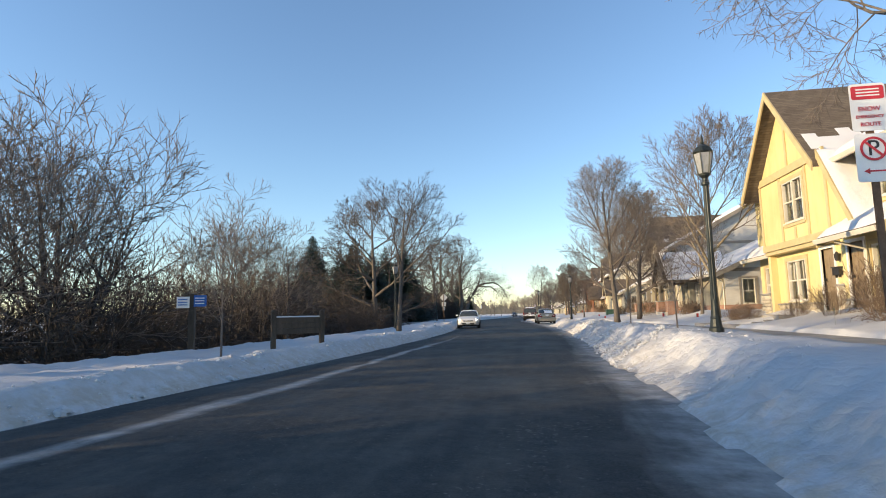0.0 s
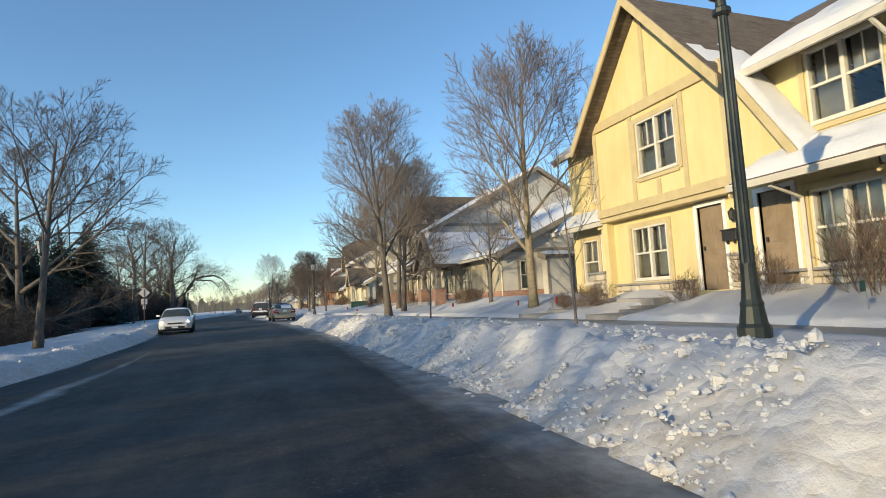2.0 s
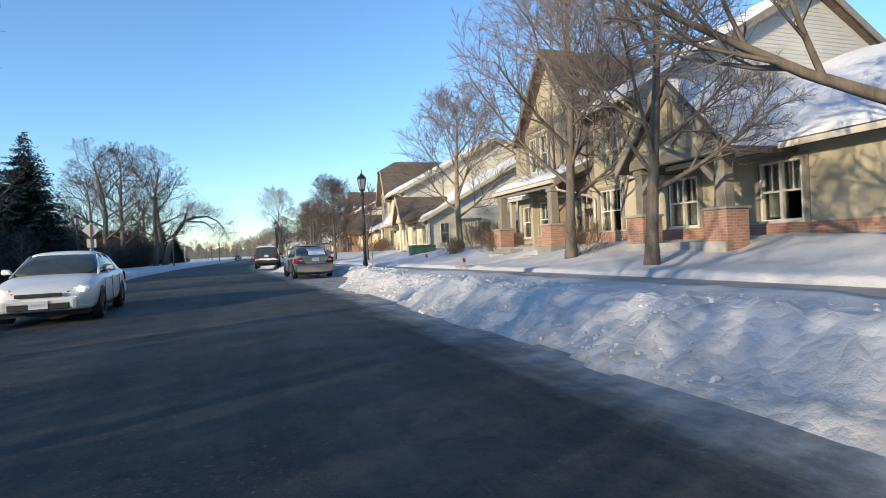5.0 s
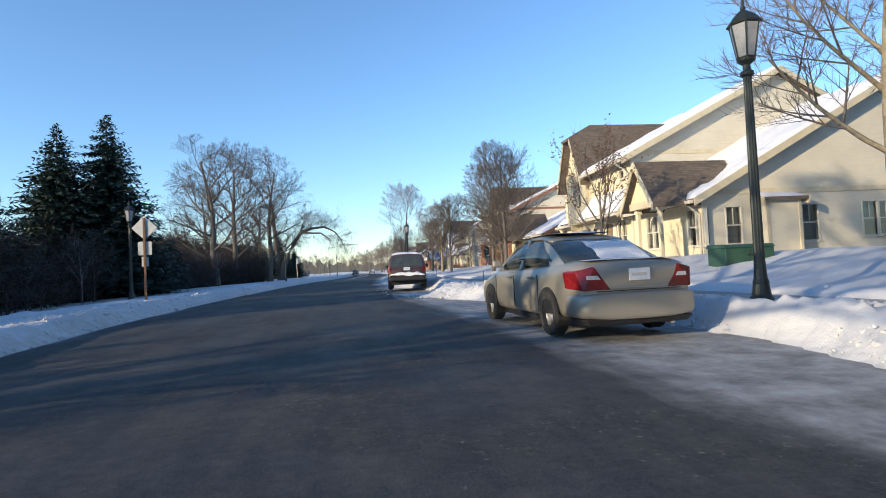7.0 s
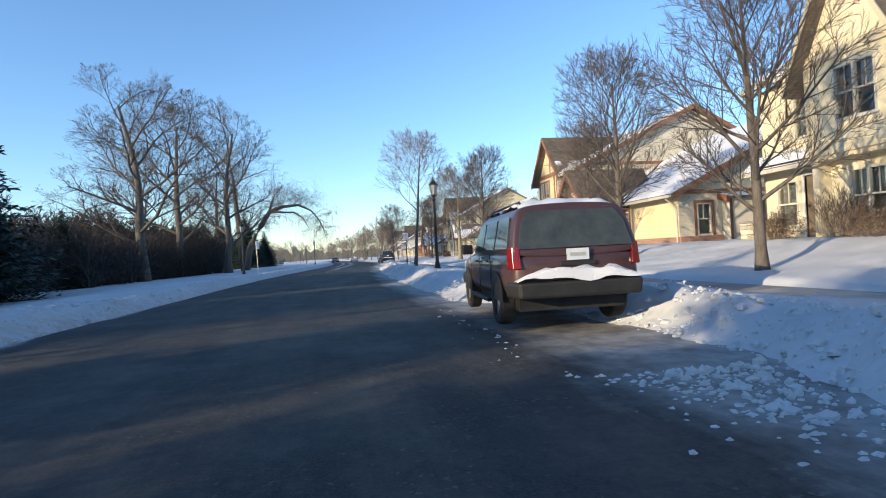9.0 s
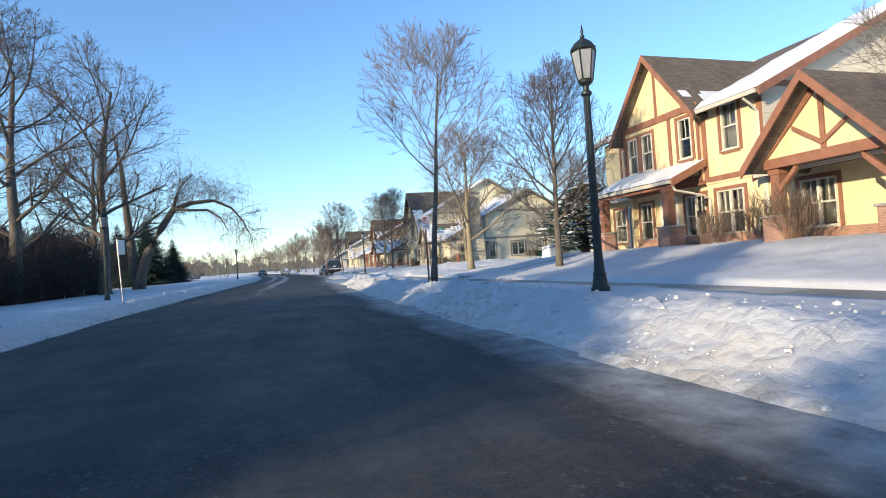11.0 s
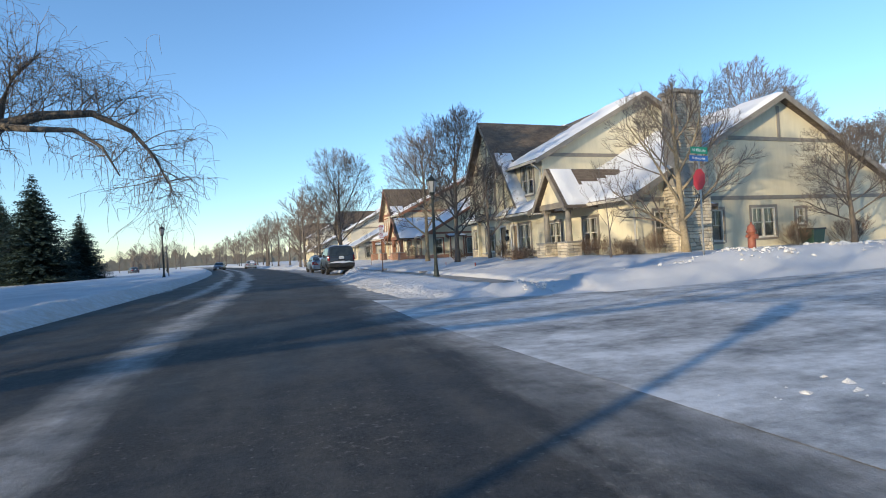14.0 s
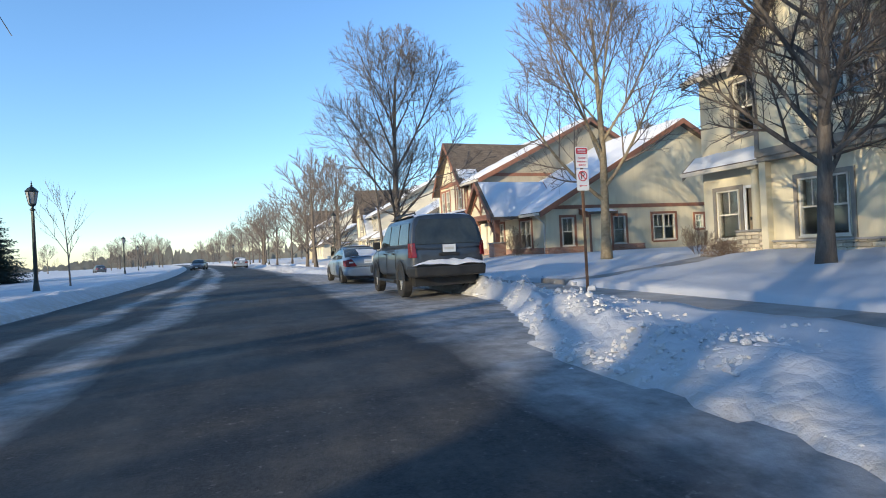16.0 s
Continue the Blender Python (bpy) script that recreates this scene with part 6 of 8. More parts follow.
def thicket():
    """Undergrowth of the wood: hundreds of thin stems."""
    b = Build()
    r = random.Random(5)
    for i in range(10400):
        y = r.uniform(-70, 165) if i < 5800 else r.uniform(84, 150)
        lo = 7.0 if y < 45 else 7.0 + (y - 45) * 0.13 if y < 92 else 13.5 if y < 146 else 25.0
        x = centre(y) - half(y) - lo - abs(r.gauss(0, 1)) * (9 if y < 60 else 13)
        z = ground_z(x, y) - 0.1
        if y < 1 and i % 4:
            continue
        deep = (centre(y) - half(y) - x - 7) / 12
        hgt = r.uniform(1.4, 3.6) * (1.0 + 0.7 * min(1.5, deep))
        p = Vector((x, y, z))
        d = Vector((r.gauss(0, 0.22), r.gauss(0, 0.22), 1)).normalized()
        pts = [p, p + d * hgt * 0.5 + Vector((r.gauss(0, 0.1), r.gauss(0, 0.1), 0)), p + d * hgt + Vector((r.gauss(0, 0.3), r.gauss(0, 0.3), 0))]
        b.tube(pts, [0.04, 0.028, 0.012], 3, False)
        for k in range(16):
            f = r.uniform(0.08, 0.98)
            q = pts[0].lerp(pts[2], f)
            e = Vector((r.gauss(0, 1), r.gauss(0, 1), r.uniform(-0.2, 1.0))).normalized() * r.uniform(0.5, 1.8)
            g = e.cross(Vector((0.2, 0.3, 1))).normalized() * 0.02
            j = e.cross(g).normalized() * 0.02
            m = len(b.v)
            b.v += [tuple(q + g), tuple(q - g * 0.5 + j), tuple(q - g * 0.5 - j), tuple(q + e)]
            b.f += [(m, m + 1, m + 3), (m + 1, m + 2, m + 3), (m + 2, m, m + 3)]
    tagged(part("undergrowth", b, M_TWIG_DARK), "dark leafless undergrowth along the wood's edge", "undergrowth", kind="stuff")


thicket()


# ---- willow with a long bent limb ----
def willow():
    r = random.Random(12)
    trunk, crown = Build(), Build()
    limb = [Vector(p) for p in ((0, 0, -0.5), (0.5, 0, 2.2), (1.4, 0.1, 4.8), (2.8, 0.2, 7.3), (4.3, 0.2, 9.6), (6.3, 0.3, 10.3), (8.8, 0.2, 10.5), (10.8, 0.1, 9.5), (12.0, 0, 7.9), (12.6, 0, 6.4))]
    trunk.tube(limb, [0.78, 0.62, 0.50, 0.42, 0.36, 0.27, 0.20, 0.14, 0.09, 0.04], 10)
    low = [limb[4], Vector((6.4, -0.7, 9.3)), Vector((8.2, -1.2, 9.2)), Vector((9.6, -1.6, 8.2)), Vector((10.4, -1.8, 6.6))]
    trunk.tube(low, [0.22, 0.17, 0.13, 0.08, 0.04], 8)
    stub = [limb[4], Vector((4.6, 0.1, 10.9)), Vector((5.2, -0.2, 12.2)), Vector((6.6, -0.4, 13.6))]
    trunk.tube(stub, [0.26, 0.16, 0.10, 0.05], 7)
    second = [Vector((-0.1, 0, 1.5)), Vector((-0.5, 0.3, 6.0)), Vector((-0.9, 0.6, 10.5)), Vector((-1.2, 0.8, 15.0)), Vector((-1.9, 1.0, 19.0))]
    trunk.tube(second, [0.60, 0.46, 0.36, 0.22, 0.08], 8)

    def spray(q, d, length, rad, level):
        n = 4
        pts = [q]
        for i in range(n):
            d = d + Vector((r.gauss(0, 0.22), r.gauss(0, 0.22), r.gauss(0, 0.15)))
            d.z -= 0.05 * level
            d.normalize()
            q = q + d * (length / n)
            pts.append(q)
        crown.tube(pts, [max(0.009, rad * (1 - 0.7 * i / n)) for i in range(n + 1)], 4 if level < 2 else 3, False)
        if level < 3:
            for c in range((6, 6, 4)[level]):
                k = r.randrange(1, n + 1)
                e = Vector((r.gauss(0, 1), r.gauss(0, 1), r.gauss(0.5 if level < 2 else -0.15, 0.6))).normalized()
                spray(pts[k], (d * 0.5 + e * 0.8).normalized(), length * r.uniform(0.45, 0.75), rad * 0.5, level + 1)
        elif r.random() < 0.22:
            p = pts[-1]
            w = Vector((r.gauss(0, 0.12), r.gauss(0, 0.12), -1)).normalized() * r.uniform(0.5, 1.5)
            crown.tube([p, p + w * 0.5 + Vector((r.gauss(0, 0.08), 0, 0)), p + w], [0.012, 0.011, 0.009], 3, False)

    for path, ks, many, reach in ((limb, range(5, 10), 9, 2.7), (low, range(1, 5), 3, 1.8), (stub, range(1, 4), 6, 2.2), (second, range(2, 5), 7, 3.6)):
        for k in ks:
            for c in range(many):
                q = path[k - 1].lerp(path[k], r.random())
                hang = path in (low,) or (path is limb and k > 7)
                d = Vector((r.gauss(0.35, 0.5), r.gauss(0, 0.5), r.uniform(-0.7, 0.6) if hang else r.uniform(0.4, 1.5))).normalized()
                spray(q, d, reach * r.uniform(0.7, 1.35), 0.036, 1)
    return trunk, crown


tree_thing("willow_tree", "old leafless willow with a long bent limb over the snow", "tree", willow(), (-16.4, 155.0, -0.3), 0, 1.0, group="bare park trees")


# ---- conifers ----
def spruce(seed, height, spread, rows=40, clear=0.05):
    r = random.Random(seed)
    trunk, crown = Build(), Build()
    trunk.tube([(0, 0, -0.4), (0, 0, height * 0.5), (0, 0, height * 0.97)], [height * 0.016, height * 0.010, 0.02], 7)
    for i in range(rows):
        f = (i + r.uniform(0.2, 0.8)) / rows
        z = height * (clear + (1 - clear) * f)
        reach = spread * (1 - f) ** 0.85 + 0.15
        n = max(7, int(21 * (1 - f * 0.6)))
        a0 = r.uniform(0, 6.28)
        for k in range(n):
            a = a0 + 6.283 * k / n + r.uniform(-0.25, 0.25)
            d = Vector((math.cos(a), math.sin(a), 0))
            length = reach * r.uniform(0.60, 1.15)
            zz = z + r.uniform(-0.25, 0.25)
            s = Vector((-d.y, d.x, 0))
            steps = max(2, int(length / 0.30))
            for j in range(steps):
                g = (j + 0.8) / steps
                p = Vector((0, 0, zz)) + d * length * g + Vector((0, 0, -0.34 * length * g * (1 - 0.5 * g)))
                w = (0.30 + 0.26 * (1 - g)) * min(1.0, 0.4 + length * 0.25)
                for m in range(4):
                    e = (d * r.uniform(0.2, 1.2) + s * r.uniform(-1.0, 1.0) + Vector((0, 0, r.uniform(-0.6, 0.45)))).normalized() * w * r.uniform(0.8, 1.5)
                    q = e.cross(Vector((r.uniform(-0.4, 0.4), r.uniform(-0.4, 0.4), 1))).normalized() * w * 0.26
                    crown.quad(p - e * 0.2, p + e * 0.45 + q, p + e, p + e * 0.45 - q)
    return trunk, crown


def spruce_thing(label, pieces, at, scale=1.0, turn=0.0):
    t = thing("spruce_tree", label, "tree", at, turn, "spruces in the park", scale)
    part("trunk", pieces[0], M_BARK, t, smooth=True)
    part("crown", pieces[1], M_NEEDLE, t)
    return t


SPRUCE = spruce_thing("tall dark blue-green spruce at the wood's edge", spruce(2, 14.0, 5.6, 66), (-19.9, 91.7, -0.6), 1.1, 0)
SPRUCE_B = spruce_thing("dense dark spruce with pointed top", spruce(6, 12.0, 5.0, 60), (-25.6, 80.5, -0.6), 1.22, 90)
tree_at(SPRUCE_B, -22.8, 90.0, 1.14, 40)
# the next two spruces are hidden ones, added to shade the right-hand lawns
tree_at(SPRUCE_B, -21.0, 72.0, 0.82, 75)
tree_at(SPRUCE, -27.0, 66.0, 0.92, 310)
tree_at(SPRUCE, -25.0, 77.0, 0.90, 160)
tree_at(SPRUCE, -30.0, 74.0, 1.0, 130)
tree_at(SPRUCE_B, -17.5, 62.0, 0.72, 200)
tree_at(SPRUCE, -15.8, 57.5, 0.70, 20)
tree_at(SPRUCE_B, -19.0, 55.0, 0.8, 200)
tree_at(SPRUCE, -24.0, 201.0, 0.98, 60, "dark pointed spruce on the snowy park lawn")
tree_at(SPRUCE_B, -28.5, 205.0, 0.85, 10, "dark pointed spruce on the snowy park lawn")
tree_at(SPRUCE_B, -20.5, 207.0, 0.75, 150, "dark pointed spruce on the snowy park lawn")
tree_at(SPRUCE, -32.0, 214.0, 0.95, 250, "dark pointed spruce on the snowy park lawn")
tree_at(SPRUCE, -31.0, 160.0, 0.62, 250)
tree_at(SPRUCE_B, -27.0, 112.0, 0.45, 0)
tree_at(SPRUCE_B, -20.4, 107.0, 0.48, 110)


def juniper():
    """A wide evergreen shrub with snow lying on its boughs."""
    r = random.Random(3)
    t = thing("evergreen_shrub", "wide dark evergreen with clumps of snow on its boughs", "shrub", (17.8, 113.2, ground_z(17.8, 113.2)))
    t.scale = (0.96, 0.96, 0.87)
    trunk, crown, snow = Build(), Build(), Build()
    for k in range(5):
        a = r.uniform(0, 6.28)
        trunk.tube([(0.3 * math.cos(a), 0.3 * math.sin(a), -0.3), (0.8 * math.cos(a), 0.8 * math.sin(a), 2.2), (1.4 * math.cos(a), 1.4 * math.sin(a), 4.2)], [0.14, 0.09, 0.03], 6)
    for i in range(2200):
        a, u = r.uniform(0, 6.28), r.random()
        z = 0.5 + 4.6 * u
        reach = 2.9 * math.sin(math.pi * min(1, 0.18 + 0.75 * u)) * r.uniform(0.55, 1.05) * (1 + 0.22 * math.sin(3 * a + 4 * u))
        p = Vector((reach * math.cos(a), reach * math.sin(a), z + r.uniform(-0.1, 0.1)))
        d = Vector((math.cos(a), math.sin(a), r.uniform(-0.2, 0.35))).normalized()
        s = Vector((-d.y, d.x, 0)).normalized()
        w = r.uniform(0.18, 0.36)
        crown.quad(p - d * w, p + s * w * 0.7 - Vector((0, 0, 0.05)), p + d * w, p - s * w * 0.7 - Vector((0, 0, 0.05)))
        if r.random() < 0.07 and u > 0.25:
            q = p + Vector((0, 0, 0.06))
            ring = [(0.0, 0.10), (0.14, 0.07), (0.2, 0.0)]
            ww = r.uniform(0.8, 1.7)
            snow.lathe([(0.20 * ww, 0.0), (0.15 * ww, 0.07 * ww), (0.04 * ww, 0.10 * ww)], tuple(q), 7)
    part("trunk", trunk, M_BARK, t, smooth=True)
    part("foliage", crown, M_NEEDLE, t)
    tagged(part("snow", snow, M_ROOF_SNOW, t, "clumps of white snow", smooth=True), kind="stuff")


juniper()


# ---- shrubs before the houses ----
SHRUB = tree_thing("shrub", "leafless brown shrub before the house wall", "shrub", grow(61, 1.5, 0.05, 38, (7, 5, 5), stems=9, first_len=0.55, radius=0.018, min_r=0.0045), (11.5, 11.6, ground_z(11.5, 11.6)), 0, 0.62, M_SHRUB, M_SHRUB, "shrubs before the houses")
LOW = tree_thing("shrub", "low brown clipped shrub in the snow", "shrub", grow(67, 0.8, 0.02, 60, (7, 5, 5), stems=9, first_len=0.7, radius=0.014, min_r=0.005, up=0.02), (11.0, 16.6, ground_z(11.0, 16.6)), 0, 0.85, M_SHRUB, M_SHRUB, "shrubs before the houses")
for x, y, s in ((11.6, 9.6, 0.95), (11.5, 13.6, 0.5), (12.2, 40.6, 0.9), (13.6, 51.0, 0.9), (13.2, 52.6, 1.1), (13.1, 73.8, 0.8), (13.3, 76.6, 0.9), (14.4, 99.6, 0.9), (14.0, 97.2, 1.0), (13.7, 95.6, 1.1), (15.8, 150.4, 0.7), (16.3, 141.0, 0.65), (16.5, 142.4, 0.7), (17.5, 138.6, 0.7), (26.5, 138.5, 0.9), (15.9, 158.6, 0.6), (16.2, 171.5, 1.0), (30.5, 138.5, 1.0)):
    tree_at(SHRUB, x, y, s, x * 77 + y * 31)
for x, y, s in ((11.2, 18.4, 0.6), (11.0, 8.0, 1.0), (13.0, 49.4, 1.2), (12.4, 53.4, 1.2), (12.9, 75.4, 1.1), (12.9, 78.6, 1.2), (15.2, 147.2, 1.0), (15.0, 146.0, 1.0), (16.6, 139.6, 1.1), (15.6, 157.4, 0.9), (12.6, 29.2, 1.1), (12.8, 31.0, 1.0)):
    tree_at(LOW, x, y, s, x * 37 + y * 91)


def leafy_tree():
    """A small crab tree that kept its withered leaves."""
    pieces = grow(71, 5.6, 0.28, 42, (8, 6, 4), first_len=0.5, min_r=0.007)
    t = tree_thing("crab_tree", "small tree with withered dark leaves before a cream house", "tree", pieces, (9.3, 62.7, ground_z(9.3, 62.7)), 40, 0.98)
    r = random.Random(8)
    b = Build()
    pts = pieces[1].v
    for i in range(1500):
        p = Vector(r.choice(pts)) + Vector((r.gauss(0, 0.05), r.gauss(0, 0.05), r.gauss(0, 0.05)))
        if p.z < 2.6:
            continue
        d = Vector((r.gauss(0, 1), r.gauss(0, 1), r.gauss(-0.5, 0.6))).normalized()
        s = d.cross(Vector((0, 0, 1))).normalized()
        n = d.cross(s) * 0.02
        w = r.uniform(0.025, 0.05)
        b.quad(p, p + d * w + s * w * 0.6 + n, p + d * 2.1 * w, p + d * w - s * w * 0.6 - n)
    tagged(part("leaves", b, M_LEAF, t, "withered dark leaves"), kind="stuff")


leafy_tree()


# ---- distant line of woods ----
def far_woods():
    b = Build()
    r = random.Random(17)
    for i in range(8200):
        a = r.uniform(0, 2 * math.pi)
        d = r.uniform(430, 700)
        x, y = d * math.cos(a), 150 + d * math.sin(a)
        hgt = r.uniform(4.5, 11.5) * (1.0 + 0.35 * math.sin(a * 9) + 0.25 * math.sin(a * 23))
        w = r.uniform(1.0, 2.9)
        s = Vector((-math.sin(a), math.cos(a), 0))
        p = Vector((x, y, -1.0))
        ring = [p - s * w * 0.5, p + s * w * 0.5]
        for k in range(7):
            q = math.pi * (k + 0.5) / 7
            ring.append(p + s * (w * math.cos(q) * r.uniform(0.75, 1.15)) + Vector((0, 0, hgt * (0.35 + 0.62 * math.sin(q) * r.uniform(0.85, 1.08)))))
        b.quad(*ring)
    tagged(part("far_woods", b, M_FAR_WOOD), "distant grey-brown leafless woods on the horizon", "woods", kind="stuff")


M_FAR_WOOD = plain("far_wood", (0.105, 0.105, 0.095), (0.20, 0.195, 0.165), 0.05, 0.9, 0, 0.0, 1.0)
far_woods()

# ---- pavement slabs, snow lumps ----
def pavement():
    base = new("pavement")
    tagged(base, "bare concrete pavement cleared between snowy lawns", "pavement", kind="structure")
    y = -14.0
    while y < 186:
        if not (SIDE_Y0 - 2.2 < y + 0.75 < SIDE_Y1 + 2.2):
            c0, c1 = centre(y) + half(y), centre(y + 1.5) + half(y + 1.5)
            z0, z1 = lawn(y) - 0.06, lawn(y + 1.5) - 0.06
            b = Build()
            a = [(c0 + 3.58, y + 0.008, z0), (c0 + 4.82, y + 0.008, z0), (c1 + 4.82, y + 1.492, z1), (c1 + 3.58, y + 1.492, z1)]
            b.slab(a, 0.12)
            ob = part("slab", b, M_CONCRETE, base)
        y += 1.5
    return base


pavement()


def front_walk(y, x1):
    """Level concrete flags that climb from the pavement to a front door."""
    base = new("front_path")
    tagged(base, "cleared concrete front path cut through the snowy lawn", "path", "front paths", kind="structure")
    x = centre(y) + half(y) + 4.86
    while x < x1 - 0.3:
        w = min(0.95, x1 - x)
        lo, hi = (ground_z(x + w * f, y) + 0.06 for f in (0.02, 0.98))
        if y < 50:
            lo = hi = (lo + hi) / 2
        b = Build().slab([(x, y - 0.60, lo), (x + w - 0.012, y - 0.60, hi), (x + w - 0.012, y + 0.60, hi), (x, y + 0.60, lo)], 0.2)
        part("flag", b, M_CONCRETE, base)
        x += w


for wy, wx in zip(FRONT_WALKS, (11.3, 12.6, 12.6, 14.0, 15.6, 15.0, 16.2, 16.4)):
    front_walk(wy, wx)


def crumbs():
    """Broken lumps of ploughed snow and ice heaped along the banks."""
    r = random.Random(77)
    b = Build()
    heaps = ((6, 27, 6600, 1.12), (27, 43, 1800, 0.85), (43, 62, 5200, 1.05), (60, 82, 2600, 0.9), (82, 108, 1500, 0.8), (91.5, 97, 1100, 1.1), (106, 122, 6000, 1.0), (148, 166, 4200, 1.05), (134, 150, 250, 0.6), (0, 7, 300, 0.7))
    for y0, y1, count, size in heaps:
        for i in range(count):
            y = r.uniform(y0, y1)
            d = abs(r.gauss(0.9, 0.75)) + float(np.interp(y, BAY_Y, BAY_W))
            x = centre(y) + half(y) + d
            if side(y, d) > 0.2 and r.random() < 0.8:
                continue
            if nz(x, y, 0.6, 31) + 0.3 * nz(x, y, 2.0, 32) < -0.12:
                continue
            s = min(0.06, r.expovariate(1 / 0.012) + 0.010) * size
            chunk(b, r, x, y, ground_z(x, y), s)
    for i in range(2600):
        # trodden slush round the parked SUV
        y = r.gauss(69.6, 2.0)
        e = centre(y) + half(y)
        x = e + r.gauss(0.1, 0.45) if i % 2 else e + r.uniform(-0.3, 2.4)
        if not (1.75 < x < 3.75 and y > 68.2):
            chunk(b, r, x, y, max(-0.03, ground_z(x, y)), min(0.07 if x > e else 0.035, r.expovariate(1 / 0.018) + 0.01))
    for i in range(2200):
        # ploughed ridge along the side street
        x = centre(125) + half(125) + 3.5 + r.uniform(0, 20)
        y = SIDE_Y1 + 0.7 + r.gauss(0, 0.4) if i % 3 else SIDE_Y0 - 0.7 + r.gauss(0, 0.4)
        if nz(x, y, 0.5, 61) > -0.1:
            chunk(b, r, x, y, ground_z(x, y), min(0.085, r.expovariate(1 / 0.02) + 0.012))
    for i in range(1500):
        # trodden heaps on the park verge
        y = r.uniform(54, 84)
        x = centre(y) - half_left(y) - abs(r.gauss(2.0, 0.7))
        if nz(x, y, 0.7, 91) > 0.0:
            chunk(b, r, x, y, ground_z(x, y), min(0.13, r.expovariate(1 / 0.03) + 0.02))
    for i in range(4200):
        y = r.uniform(-4, 130)
        d = abs(r.gauss(0.7, 0.9))
        x = centre(y) - half_left(y) - d
        chunk(b, r, x, y, ground_z(x, y), min(0.07, r.expovariate(1 / 0.014) + 0.010))
    tagged(part("snow_lumps", b, M_SNOW_DIRTY), "scattered lumps of ploughed dirty snow", "snow", kind="stuff")


def chunk(b, r, x, y, z, s):
    """One rough clod of snow, half sunk in: a dome of uneven rings."""
    n, a0 = len(b.v), r.uniform(0, 6.28)
    sx, sy, sz = s * r.uniform(0.8, 1.4), s * r.uniform(0.7, 1.1), s * r.uniform(0.6, 1.1)
    for rad, h in ((1.0, -0.5), (0.95, 0.35)):
        for k in range(5):
            a = a0 + k * 1.2566 + r.uniform(-0.3, 0.3)
            m = rad * r.uniform(0.75, 1.15)
            b.v.append((x + sx * m * math.cos(a), y + sy * m * math.sin(a), z + sz * (h + r.uniform(-0.2, 0.25))))
    b.v.append((x + sx * r.uniform(-0.3, 0.3), y + sy * r.uniform(-0.3, 0.3), z + sz * r.uniform(0.8, 1.1)))
    for k in range(5):
        j = (k + 1) % 5
        b.f += [(n + k, n + j, n + 5 + j, n + 5 + k), (n + 5 + k, n + 5 + j, n + 10)]


crumbs()


# ---- street lamps ----
def street_lamp(x, y, rise, label):
    z = ground_z(x, y) + rise
    lamp = thing("street_lamp", label, "lamp", (x, y, z), 12, "street lamps")
    b = Build().lathe([(0.17, -0.6), (0.17, 0.06), (0.14, 0.10), (0.115, 0.28), (0.12, 0.31), (0.10, 0.36), (0.085, 0.55), (0.078, 0.75)], (0, 0, 0), 12)
    part("base", b, M_POLE, lamp, smooth=False)
    # fluted shaft
    b = Build()
    prof = [(0.078, 0.74), (0.072, 2.0), (0.060, 3.55)]
    n = 24
    k = len(b.v)
    for rr, h in prof:
        for s in range(n):
            a = 2 * math.pi * s / n
            q = rr * (1.0 if s % 2 else 0.88)
            b.v.append((q * math.cos(a), q * math.sin(a), h))
    for i in range(len(prof) - 1):
        for s in range(n):
            b.f.append((k + i * n + s, k + i * n + (s + 1) % n, k + (i + 1) * n + (s + 1) % n, k + (i + 1) * n + s))
    part("pole", b, M_POLE, lamp)
    b = Build().lathe([(0.07, 3.55), (0.10, 3.58), (0.10, 3.63), (0.06, 3.66), (0.055, 3.74), (0.13, 3.80), (0.14, 3.84)], (0, 0, 0), 12)
    part("capital", b, M_POLE, lamp, smooth=False)
    lo, hi, z0, z1 = 0.135, 0.225, 3.85, 4.38
    def ring(rr, zz):
        return [(rr * math.cos(math.pi / 4 + q * math.pi / 3), rr * math.sin(math.pi / 4 + q * math.pi / 3), zz) for q in range(6)]
    a, c = ring(lo, z0), ring(hi, z1)
    cage = Build()
    for q in range(6):
        cage.tube([a[q], c[q]], [0.016, 0.016], 4)
        cage.tube([c[q], c[(q + 1) % 6]], [0.018, 0.018], 4)
        cage.tube([a[q], a[(q + 1) % 6]], [0.016, 0.016], 4)
    lantern = part("lantern", cage, M_POLE, lamp)
    for q in range(6):
        g = Build()
        f = lambda p: Vector(p) * 1.0
        p = [Vector(a[q]), Vector(a[(q + 1) % 6]), Vector(c[(q + 1) % 6]), Vector(c[q])]
        m = sum(p, Vector()) / 4
        nrm = Vector((m.x, m.y, 0)).normalized() * 0.006
        g.hexa([tuple(v - nrm) for v in p], [tuple(v + nrm * 0.2) for v in p])
        part("pane", g, M_LANTERN, lantern)
    b = Build().lathe([(0.25, 4.38), (0.26, 4.40), (0.16, 4.53), (0.07, 4.60), (0.04, 4.62)], (0, 0, 0), 6)
    part("cap", b, M_POLE, lamp)
    b = Build().lathe([(0.03, 4.61), (0.045, 4.66), (0.018, 4.70), (0.028, 4.74), (0.006, 4.88)], (0, 0, 0), 8)
    part("finial", b, M_POLE, lamp, smooth=True)
    return lamp


